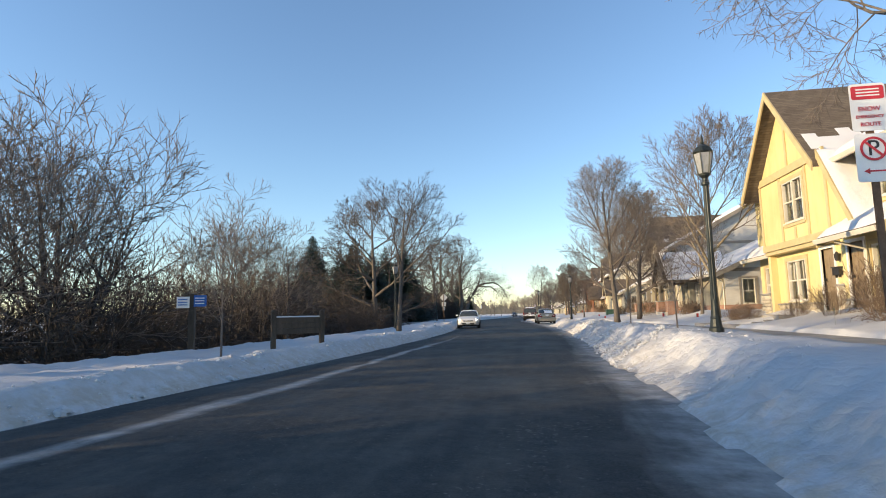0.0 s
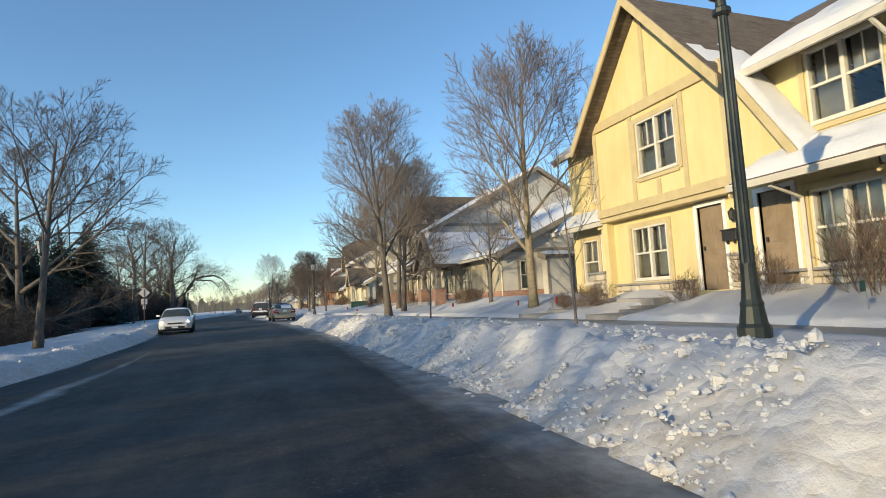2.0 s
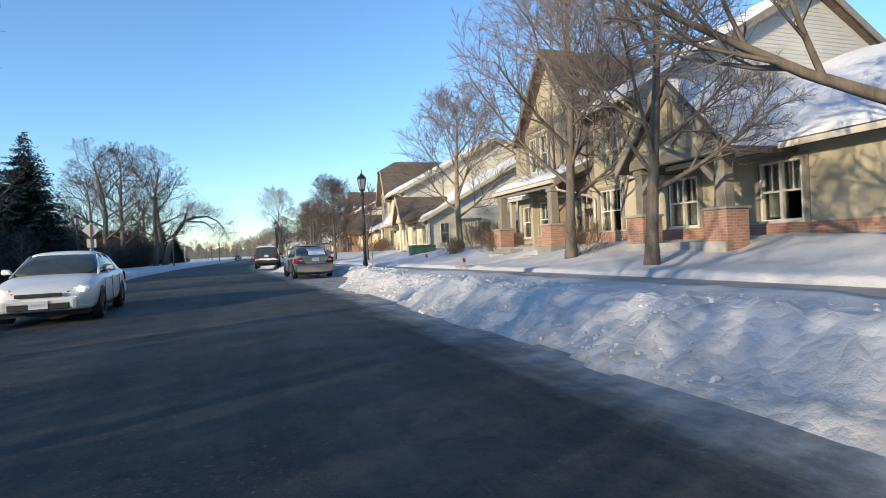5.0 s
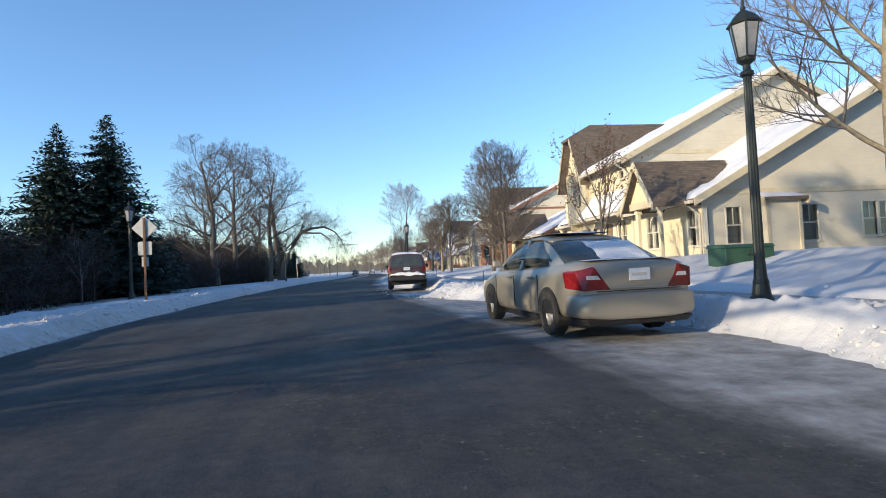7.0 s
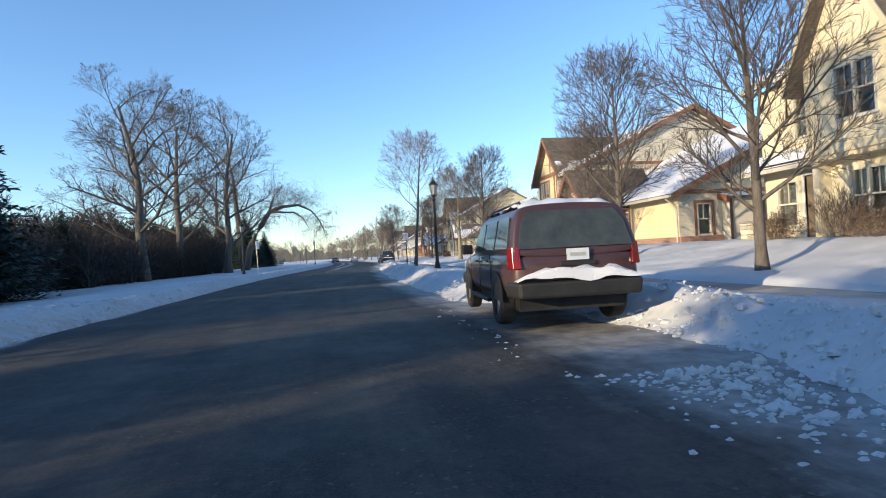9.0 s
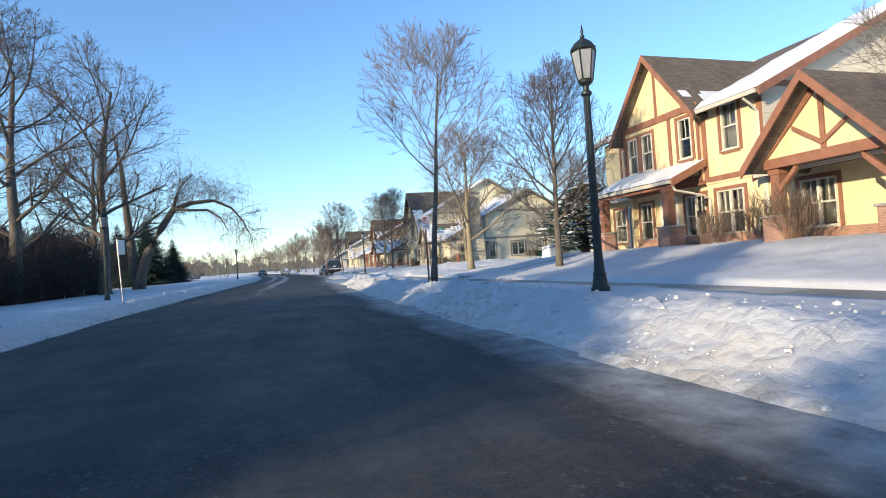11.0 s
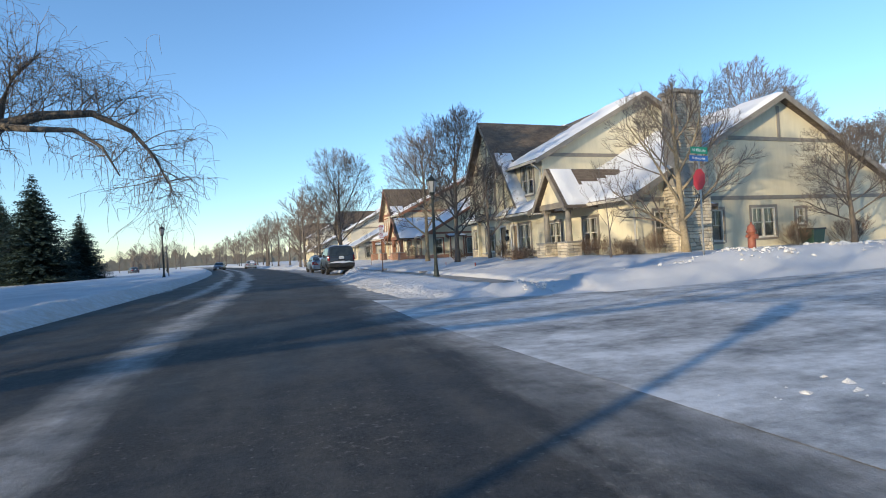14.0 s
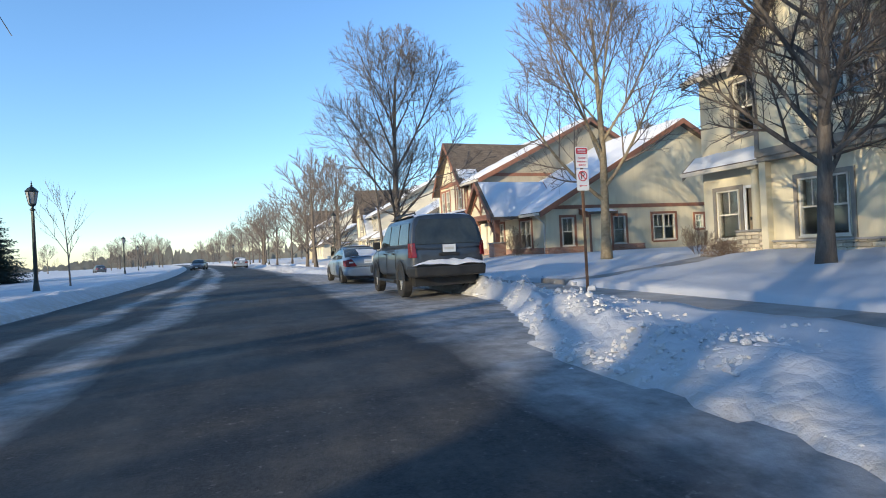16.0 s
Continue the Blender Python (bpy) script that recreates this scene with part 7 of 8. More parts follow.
LAMP = street_lamp(7.19, 8.0, 0.05, "dark green fluted street lamp with lantern on the snowy verge")
for x, y in ((6.99, 51.8), (4.36, 91.8), (8.29, 142.2), (9.6, 192.0), (6.2, 236.0), (0.5, 285.0)):
    copy_thing(LAMP, put(x, y, ground_z(x, y), 12 + y * 7))
for x, y in ((-6.4, 31.0), (-10.54, 72.4), (-9.57, 115.7), (-6.4, 173.3), (-11.5, 222.0), (-16.2, 262.0), (-22, 310)):
    tagged(copy_thing(LAMP, put(x, y, ground_z(x, y) - 0.05, y * 5)), "dark green fluted street lamp with lantern beside the park")


# ---- writing ----
def lettering(text, size, mat, parent, m, name="lettering"):
    cu = bpy.data.curves.new(name, "FONT")
    cu.body, cu.size, cu.align_x, cu.align_y, cu.extrude = text, size, "CENTER", "CENTER", 0.002
    ob = bpy.data.objects.new(name, cu)
    scene.collection.objects.link(ob)
    dg = bpy.context.evaluated_depsgraph_get()
    me = bpy.data.meshes.new_from_object(ob.evaluated_get(dg))
    bpy.data.objects.remove(ob)
    me.materials.clear()
    me.materials.append(mat)
    t = new(name, me)
    t.parent = parent
    t.matrix_basis = m
    return t


FACE = Matrix(((1, 0, 0, 0), (0, 0, -1, 0), (0, 1, 0, 0), (0, 0, 0, 1)))     # flat writing stood up, read from -y


def rounded_plate(w, h, thick=0.005, r=0.03, y=0.0, zc=0.0):
    b = Build()
    pts = []
    for cx, cz, a0 in ((w / 2 - r, h / 2 - r, 0), (-w / 2 + r, h / 2 - r, 90), (-w / 2 + r, -h / 2 + r, 180), (w / 2 - r, -h / 2 + r, 270)):
        for k in range(5):
            a = radians(a0 + k * 22.5)
            pts.append((cx + r * math.cos(a), cz + r * math.sin(a)))
    return b.hexa([(x, y, zc + z) for x, z in pts], [(x, y + thick, zc + z) for x, z in pts])


def ring_mark(rad, wide, zc, y, n=24):
    b = Build()
    for k in range(n):
        a, c = 2 * math.pi * k / n, 2 * math.pi * (k + 1) / n
        b.hexa([((rad - wide) * math.cos(a), y, zc + (rad - wide) * math.sin(a)), (rad * math.cos(a), y, zc + rad * math.sin(a)), (rad * math.cos(c), y, zc + rad * math.sin(c)), ((rad - wide) * math.cos(c), y, zc + (rad - wide) * math.sin(c))],
               [((rad - wide) * math.cos(a), y - 0.002, zc + (rad - wide) * math.sin(a)), (rad * math.cos(a), y - 0.002, zc + rad * math.sin(a)), (rad * math.cos(c), y - 0.002, zc + rad * math.sin(c)), ((rad - wide) * math.cos(c), y - 0.002, zc + (rad - wide) * math.sin(c))])
    return b


def parking_sign(x, y, label, turn=0.0, height=3.2, route=True):
    z = ground_z(x, y)
    s = thing("parking_sign", label, "sign", (x, y, z), turn, "parking signs")
    part("post", Build().hexa([(-0.03, 0.0, -0.3), (0.03, 0.0, -0.3), (0.03, 0.025, -0.3), (-0.03, 0.025, -0.3)], [(-0.03, 0.0, height - 0.02), (0.03, 0.0, height - 0.02), (0.03, 0.025, height - 0.02), (-0.03, 0.025, height - 0.02)]), M_RUST, s)
    zt, zb = height - 0.23, height - 0.72
    if route:
        p = part("sign_plate", rounded_plate(0.31, 0.46, 0.005, 0.03, -0.012, zt), M_SIGN_WHITE, s, "red and white sign plate")
        part("red_field", rounded_plate(0.28, 0.13, 0.003, 0.02, -0.016, zt + 0.14), M_SIGN_RED, p)
        for i in range(3):
            lettering(("SNOW", "EMERGENCY", "ROUTE")[i], (0.062, 0.042, 0.055)[i], M_SIGN_RED, p, Matrix.Translation((0, -0.0165, zt - 0.02 - 0.075 * i)) @ FACE)
        for k in range(3):
            part("bar", Build().box(-0.10, -0.0185, zt + 0.105 + 0.03 * k, 0.10, -0.0165, zt + 0.118 + 0.03 * k), M_SIGN_WHITE, p)
    else:
        zb = zt
    q = part("sign_plate", rounded_plate(0.31, 0.46, 0.005, 0.03, -0.012, zb), M_SIGN_WHITE, s, "white no parking plate with arrow")
    lettering("P", 0.21, M_SIGN_BLACK, q, Matrix.Translation((0, -0.0145, zb + 0.085)) @ FACE)
    part("ring", ring_mark(0.115, 0.022, zb + 0.085, -0.0165), M_SIGN_RED, q)
    bar = Build().hexa([(-0.085, -0.0175, zb + 0.155), (-0.07, -0.0175, zb + 0.17), (0.085, -0.0175, zb + 0.015), (0.07, -0.0175, zb)], [(-0.085, -0.0195, zb + 0.155), (-0.07, -0.0195, zb + 0.17), (0.085, -0.0195, zb + 0.015), (0.07, -0.0195, zb)])
    part("slash", bar, M_SIGN_RED, q)
    b = Build().box(-0.06, -0.0165, zb - 0.135, 0.10, -0.0145, zb - 0.12)
    b.hexa([(-0.10, -0.0145, zb - 0.1275), (-0.05, -0.0145, zb - 0.155), (-0.05, -0.0145, zb - 0.10)], [(-0.10, -0.0165, zb - 0.1275), (-0.05, -0.0165, zb - 0.155), (-0.05, -0.0165, zb - 0.10)])
    part("arrow", b, M_SIGN_RED, q)
    return s


parking_sign(6.0, -0.60, "no parking and snow route signs on a rusty post", 0, 2.60)
parking_sign(9.0, 154.9, "no parking and snow route signs by parked cars", 0)
parking_sign(3.8, 101.2, "white no parking sign on a rusty post near a bare tree", 4, 2.32, False)


def diamond_sign():
    x, y = -9.2, 70.6
    s = thing("warning_sign", "pale back of a diamond warning sign with small plate", "sign", (x, y, ground_z(x, y)))
    part("post", Build().box(-0.045, -0.03, -0.3, 0.045, 0.03, 3.75), M_RUST, s)
    b = Build()
    d = 0.56
    b.hexa([(0, 0.034, 3.3 - d), (d, 0.034, 3.3), (0, 0.034, 3.3 + d), (-d, 0.034, 3.3)], [(0, 0.042, 3.3 - d), (d, 0.042, 3.3), (0, 0.042, 3.3 + d), (-d, 0.042, 3.3)])
    part("sign_plate", b, M_SIGN_BACK, s, bevel=0.002)
    part("sign_plate", rounded_plate(0.6, 0.62, 0.006, 0.04, 0.034, 2.36), M_SIGN_BACK, s)
    part("sign_plate", rounded_plate(0.3, 0.45, 0.006, 0.03, 0.034, 1.75), M_SIGN_BACK, s)


diamond_sign()


def corner_sign():
    x, y = 14.0, 132.4
    s = thing("street_sign", "stop sign with green and blue street name plates", "sign", (x, y, ground_z(x, y) - 0.05), 8)
    part("post", Build().box(-0.03, 0, -0.3, 0.03, 0.03, 3.66), M_STEEL, s)
    b = Build()
    pts = [(0.36 * math.cos(radians(22.5 + 45 * k)), 0.36 * math.sin(radians(22.5 + 45 * k))) for k in range(8)]
    b.hexa([(-0.046 + 0.39 * px, 0.012 + 0.92 * px, 2.58 + pz) for px, pz in pts], [(-0.039 + 0.39 * px, 0.015 + 0.92 * px, 2.58 + pz) for px, pz in pts])
    p = part("sign_plate", b, M_SIGN_RED, s, "red octagonal plate")
    n = part("name_plate", rounded_plate(0.84, 0.22, 0.006, 0.02, -0.01, 3.52), M_SIGN_GREEN, s, "green street name plate")
    lettering("N 49th Av", 0.15, M_SIGN_WHITE, n, Matrix.Translation((0, -0.0115, 3.52)) @ FACE)
    b = Build().box(-0.55, -0.06, 3.16, 0.35, -0.054, 3.34)
    q = part("name_plate", b, M_SIGN_BLUE, s, "blue street name plate")
    lettering("N Humboldt", 0.12, M_SIGN_WHITE, q, Matrix.Translation((-0.10, -0.0615, 3.25)) @ FACE)


corner_sign()


def park_sign():
    x, y = -4.3, 10.0
    s = thing("park_sign", "dark wooden park sign between two posts with snow", "sign", (x, y, ground_z(x, y)), 40)
    for sx in (-0.75, 0.75):
        part("post", Build().hexa([(sx - 0.07, -0.07, -0.4), (sx + 0.07, -0.07, -0.4), (sx + 0.07, 0.07, -0.4), (sx - 0.07, 0.07, -0.4)], [(sx - 0.07, -0.07, 1.08), (sx + 0.07, -0.07, 1.08), (sx + 0.07, 0.07, 1.08), (sx - 0.07, 0.07, 1.08)]), M_WOOD, s, bevel=0.01)
        part("post_cap", Build().hexa([(sx - 0.09, -0.09, 1.08), (sx + 0.09, -0.09, 1.08), (sx + 0.09, 0.09, 1.08), (sx - 0.09, 0.09, 1.08)], [(sx - 0.03, -0.03, 1.15), (sx + 0.03, -0.03, 1.15), (sx + 0.03, 0.03, 1.15), (sx - 0.03, 0.03, 1.15)]), M_WOOD, s)
    for k in range(3):
        part("board", Build().box(-0.68, -0.025, 0.42 + 0.17 * k, 0.68, 0.025, 0.58 + 0.17 * k), M_WOOD, s, bevel=0.006)
    b = Build().hexa([(-0.68, -0.03, 0.925), (0.68, -0.03, 0.925), (0.68, 0.03, 0.925), (-0.68, 0.03, 0.925)], [(-0.66, -0.02, 0.965), (0.66, -0.02, 0.965), (0.66, 0.02, 0.965), (-0.66, 0.02, 0.965)])
    part("snow", b, M_ROOF_SNOW, s, "strip of white snow")


park_sign()


def trail_post():
    x, y = -7.35, 9.2
    s = thing("trail_sign", "brown post with a white and a blue plate", "sign", (x, y, ground_z(x, y)), 20)
    part("post", Build().box(-0.09, -0.09, -0.6, 0.09, 0.09, 2.05), M_WOOD, s, bevel=0.01)
    p = part("plate", Build().box(-0.42, -0.13, 1.62, -0.06, -0.115, 1.96), M_SIGN_WHITE, s, "white plate")
    q = part("plate", Build().box(0.06, -0.125, 1.66, 0.42, -0.11, 2.0), M_SIGN_BLUE, s, "blue plate with white lines")
    for k in range(3):
        part("bar", Build().box(-0.38, -0.134, 1.70 + 0.08 * k, -0.12, -0.131, 1.73 + 0.08 * k), M_SIGN_BLUE, p)
        part("bar", Build().box(0.10, -0.129, 1.74 + 0.08 * k, 0.36, -0.126, 1.77 + 0.08 * k), M_SIGN_WHITE, q)


trail_post()


def left_post():
    x, y = -7.2, 108.6
    s = thing("road_sign", "white road sign edge-on on a leaning steel post", "sign", (x, y, ground_z(x, y)), 70)
    part("post", Build().tube([(0, 0, -0.3), (-0.05, 0.1, 2.7)], [0.03, 0.03], 6), M_STEEL, s)
    part("sign_plate", rounded_plate(0.45, 0.6, 0.006, 0.03, -0.04, 2.35), M_SIGN_WHITE, s)


left_post()


# ---- utility box, hydrant, small things ----
def utility_box():
    x, y = 12.25, 59.4
    s = thing("utility_box", "low dark green utility cabinet in the snow", "cabinet", (x, y, ground_z(x, y) - 0.22), 0, "", 0.80)
    part("body", Build().box(-1.0, -0.55, 0, 1.0, 0.55, 0.82), M_UTIL, s, bevel=0.03)
    part("lid", Build().hexa([(-1.04, -0.6, 0.82), (1.04, -0.6, 0.82), (1.04, 0.6, 0.82), (-1.04, 0.6, 0.82)], [(-1.0, -0.5, 0.93), (1.0, -0.5, 0.93), (1.0, 0.55, 0.97), (-1.0, 0.55, 0.97)]), M_UTIL, s, bevel=0.02)
    part("handle", Build().box(-0.12, -0.575, 0.5, 0.12, -0.552, 0.56), M_BLACK, s)
    part("door_seam", Build().box(-0.008, -0.558, 0.05, 0.008, -0.551, 0.8), M_BLACK, s)


utility_box()


def hydrant(x, y):
    s = thing("fire_hydrant", "red-brown fire hydrant standing in snow", "hydrant", (x, y, ground_z(x, y) - 0.1))
    part("barrel", Build().lathe([(0.17, 0), (0.17, 0.06), (0.12, 0.08), (0.115, 0.58), (0.15, 0.60), (0.15, 0.65), (0.125, 0.67), (0.11, 0.78), (0.06, 0.85), (0.03, 0.87)], (0, 0, 0), 14), M_HYDRANT, s, smooth=True)
    part("nut", Build().lathe([(0.03, 0.86), (0.03, 0.93)], (0, 0, 0), 5), M_HYDRANT, s)
    for sx in (-1, 1):
        part("outlet", Build().tube([(0.08 * sx, 0, 0.48), (0.2 * sx, 0, 0.48)], [0.06, 0.06], 10), M_HYDRANT, s)
    part("pumper_outlet", Build().tube([(0, -0.08, 0.46), (0, -0.2, 0.46)], [0.08, 0.08], 10), M_HYDRANT, s)


hydrant(15.5, 131.9)


def flag(x, y, mat, label):
    s = thing("marker_flag", label, "flag", (x, y, ground_z(x, y)), x * 40, "marker flags on the lawns")
    part("wire", Build().tube([(0, 0, -0.1), (0.01, 0, 0.42)], [0.005, 0.005], 4), M_STEEL, s)
    part("cloth", Build().hexa([(0.0, 0, 0.26), (0.16, 0.03, 0.25), (0.15, 0.02, 0.41), (0.0, 0, 0.42)], [(0.0, 0.004, 0.26), (0.16, 0.034, 0.25), (0.15, 0.024, 0.41), (0.0, 0.004, 0.42)]), mat, s)


for x, y in ((9.6, 16.2), (9.8, 18.8), (9.7, 24.5), (9.3, 44.5), (9.4, 49.6), (9.9, 141.5), (10.2, 146.0)):
    flag(x, y, M_FLAG, "small red marker flag stuck in the snow")
flag(10.2, 8.8, M_UTIL, "small green marker flag stuck in the snow")


def stake(x, y, h):
    s = thing("marker_stake", "thin pale marker stake in the snowbank", "stake", (x, y, ground_z(x, y)), 0, "marker stakes")
    part("rod", Build().tube([(0, 0, -0.2), (0.02, 0, h)], [0.022, 0.018], 6), M_PALE_BARK, s)
    part("cap", Build().tube([(0.02, 0, h), (0.02, 0, h + 0.05)], [0.026, 0.026], 6), M_SIGN_WHITE, s)


stake(6.6, 48.2, 1.75)
stake(6.1, 68.6, 0.6)


def bin_thing(x, y):
    s = thing("waste_bin", "dark green wheeled bin by the house wall", "bin", (x, y, ground_z(x, y)), 10)
    part("body", Build().hexa([(-0.5, -0.3, 0.05), (0.5, -0.3, 0.05), (0.5, 0.3, 0.05), (-0.5, 0.3, 0.05)], [(-0.6, -0.36, 0.75), (0.6, -0.36, 0.75), (0.6, 0.36, 0.75), (-0.6, 0.36, 0.75)]), M_UTIL, s, bevel=0.03)
    part("lid", Build().box(-0.64, -0.4, 0.75, 0.64, 0.4, 0.84), M_BLACK, s, bevel=0.03)


bin_thing(27.7, 138.6)


def snow_block(x, y):
    ob = part("snow_block", Build().hexa([(-0.55, -0.4, -0.2), (0.6, -0.4, -0.2), (0.6, 0.4, -0.2), (-0.55, 0.4, -0.2)], [(-0.45, -0.35, 1.15), (0.35, -0.3, 1.25), (0.5, 0.3, 1.2), (-0.5, 0.35, 1.05)]), M_ROOF_SNOW, None, bevel=0.12)
    ob.matrix_basis = put(x, y, ground_z(x, y), 20)
    tagged(ob, "upright white block of piled snow on the lawn", "snow")


snow_block(17.4, 117.6)


# ---- chimney and garage of the corner house ----
def chimney():
    s = thing("chimney", "tall tapered stone chimney on the corner house", "chimney", (19.95, 139.25, 0.3))
    for (w0, d0, z0), (w1, d1, z1) in (((0.98, 0.65, 0), (0.98, 0.65, 3.4)), ((0.98, 0.65, 3.4), (0.76, 0.6, 4.6)), ((0.76, 0.6, 4.6), (0.72, 0.58, 7.7))):
        b = Build().hexa([(-w0, -d0, z0), (w0, -d0, z0), (w0, d0 - 0.3, z0), (-w0, d0 - 0.3, z0)], [(-w1, -d1, z1), (w1, -d1, z1), (w1, d1 - 0.3, z1), (-w1, d1 - 0.3, z1)])
        part("shaft", b, M_MORTAR, s)
    fr = Frame((-0.98, -0.66), (0.98, -0.66))
    stones(s, fr, 0, 1.96, 0.05, 3.35, 5, (), False, -0.01)
    fr = Frame((-0.7, -0.60), (0.7, -0.60))
    stones(s, fr, 0, 1.4, 4.4, 7.65, 7, (), False, -0.01)
    fr = Frame((-1.0, 0.3), (-1.0, -0.62))
    stones(s, fr, 0, 0.92, 0.05, 3.35, 9, (), False, -0.01)
    part("cap", Build().box(-0.85, -0.75, 7.7, 0.85, 0.45, 7.86), M_CONCRETE, s, bevel=0.03)


chimney()


def garage():
    g = thing("garage", "low beige garage with a snow-covered roof", "garage")
    x0, x1, y0, y1, z0, ez, tz = 37.4, 49.0, 139.6, 147.5, 0.2, 3.6, 5.6
    b = Build()
    wall(b, (x0, y0), (x1, y0), z0 - 0.4, [(0, ez), (x1 - x0, ez)], [(2.0, 3.0, 1.2, 2.4)])
    wall(b, (x0, y1), (x0, y0), z0 - 0.4, [(0, ez), ((y1 - y0) / 2, tz - 0.2), (y1 - y0, ez)])
    wall(b, (x1, y0), (x1, y1), z0 - 0.4, [(0, ez), ((y1 - y0) / 2, tz - 0.2), (y1 - y0, ez)])
    wall(b, (x1, y1), (x0, y1), z0 - 0.4, [(0, ez), (x1 - x0, ez)])
    part("wall", b, M_BEIGE, g)
    window(g, Frame((x0, y0), (x1, y0)), 2.0, 3.0, 1.2, 2.4, M_TRIM_GREY, 1)
    ym = (y0 + y1) / 2
    q = [(x0 - 0.5, y0 - 0.5, ez - 0.2), (x1 + 0.5, y0 - 0.5, ez - 0.2), (x1 + 0.5, ym, tz), (x0 - 0.5, ym, tz)]
    roof(g, q, 0.2, None, M_TRIM_GREY)
    roof_snow(g, q, 0.22, 1.0, 5)
    q = [(x1 + 0.5, y1 + 0.5, ez - 0.2), (x0 - 0.5, y1 + 0.5, ez - 0.2), (x0 - 0.5, ym, tz), (x1 + 0.5, ym, tz)]
    roof(g, q, 0.2, None, M_TRIM_GREY)
    fr = Frame((x0, y0), (x1, y0))
    for u in (0.1, 5.4, 11.3):
        board(g, fr, u, u + 0.2, z0, ez - 0.05, M_TRIM_GREY)
    stones(g, fr, 0.0, 11.6, z0, 1.1, 6, (), True)


garage()

# ---- vehicles ----
def loft(rows, closed_ends=True):
    """A body from cross sections along y; a row: (y, half widths and heights from the sill to the middle of the top)."""
    b = Build()
    full = []
    for y, half_pts in rows:
        pts = [(-x, y, z) for x, z in half_pts] + [(x, y, z) for x, z in reversed(half_pts[:-1])]
        full.append(pts)
    n = len(full[0])
    for pts in full:
        b.v += pts
    for i in range(len(full) - 1):
        for j in range(n - 1):
            b.f.append((i * n + j, (i + 1) * n + j, (i + 1) * n + j + 1, i * n + j + 1))
        b.f.append((i * n + n - 1, (i + 1) * n + n - 1, (i + 1) * n, i * n))
    b.f.append(tuple(range(n)))
    b.f.append(tuple((len(full) - 1) * n + k for k in range(n - 1, -1, -1)))
    return b


def subdivided(ob, levels=2):
    m = ob.modifiers.new("rounding", "SUBSURF")
    m.levels = m.render_levels = levels
    for p in ob.data.polygons:
        p.use_smooth = True
    return ob


def panel(corners, out=0.012, thick=0.01, inset=0.0):
    p = [Vector(c) for c in corners]
    m = sum(p, Vector()) / len(p)
    n = (p[1] - p[0]).cross(p[2] - p[0]).normalized()
    p = [q + (m - q) * inset for q in p]
    return Build().hexa([tuple(q + n * (out - thick)) for q in p], [tuple(q + n * out) for q in p])


def wheel(car, x, y, r, side_sign):
    b = Build()
    w = 0.11
    prof = [(r * 0.62, -w), (r * 0.93, -w), (r, -w * 0.7), (r, w * 0.7), (r * 0.93, w), (r * 0.62, w)]
    n = 24
    for rr, o in prof:
        for s in range(n):
            a = 2 * math.pi * s / n
            b.v.append((x + o, y + rr * math.cos(a), r + rr * math.sin(a)))
    for i in range(len(prof)):
        k, m = i * n, ((i + 1) % len(prof)) * n
        for s in range(n):
            b.f.append((k + s, k + (s + 1) % n, m + (s + 1) % n, m + s))
    tyre = part("tyre", b, M_TYRE, car, smooth=False)
    b = Build()
    o = side_sign * w * 0.55
    k = len(b.v)
    for rr, oo in ((r * 0.64, o), (r * 0.58, o - side_sign * 0.03), (0.05, o - side_sign * 0.01)):
        for s in range(n):
            a = 2 * math.pi * s / n
            b.v.append((x + oo, y + rr * math.cos(a), r + rr * math.sin(a)))
    for i in range(2):
        for s in range(n):
            b.f.append((i * n + s, i * n + (s + 1) % n, (i + 1) * n + (s + 1) % n, (i + 1) * n + s))
    b.f.append(tuple(2 * n + s for s in range(n)))
    for s in range(5):
        a = 2 * math.pi * s / 5
        b.tube([(x + o, y, r), (x + o, y + r * 0.6 * math.cos(a), r + r * 0.6 * math.sin(a))], [0.035, 0.025], 4)
    part("rim", b, M_RIM, tyre)


def arch(car, x, y, r, side_sign):
    """A flat black plate on the flank, its colour standing for the shade above a wheel."""
    b = Build()
    n = 16
    pts = [(y + r * math.cos(math.pi * k / n), max(0.2, r * 0.86 + r * math.sin(math.pi * k / n))) for k in range(n + 1)]
    b.hexa([(x, py, pz) for py, pz in pts], [(x + side_sign * 0.012, py, pz) for py, pz in pts])
    part("wheel_arch", b, M_BLACK, car)


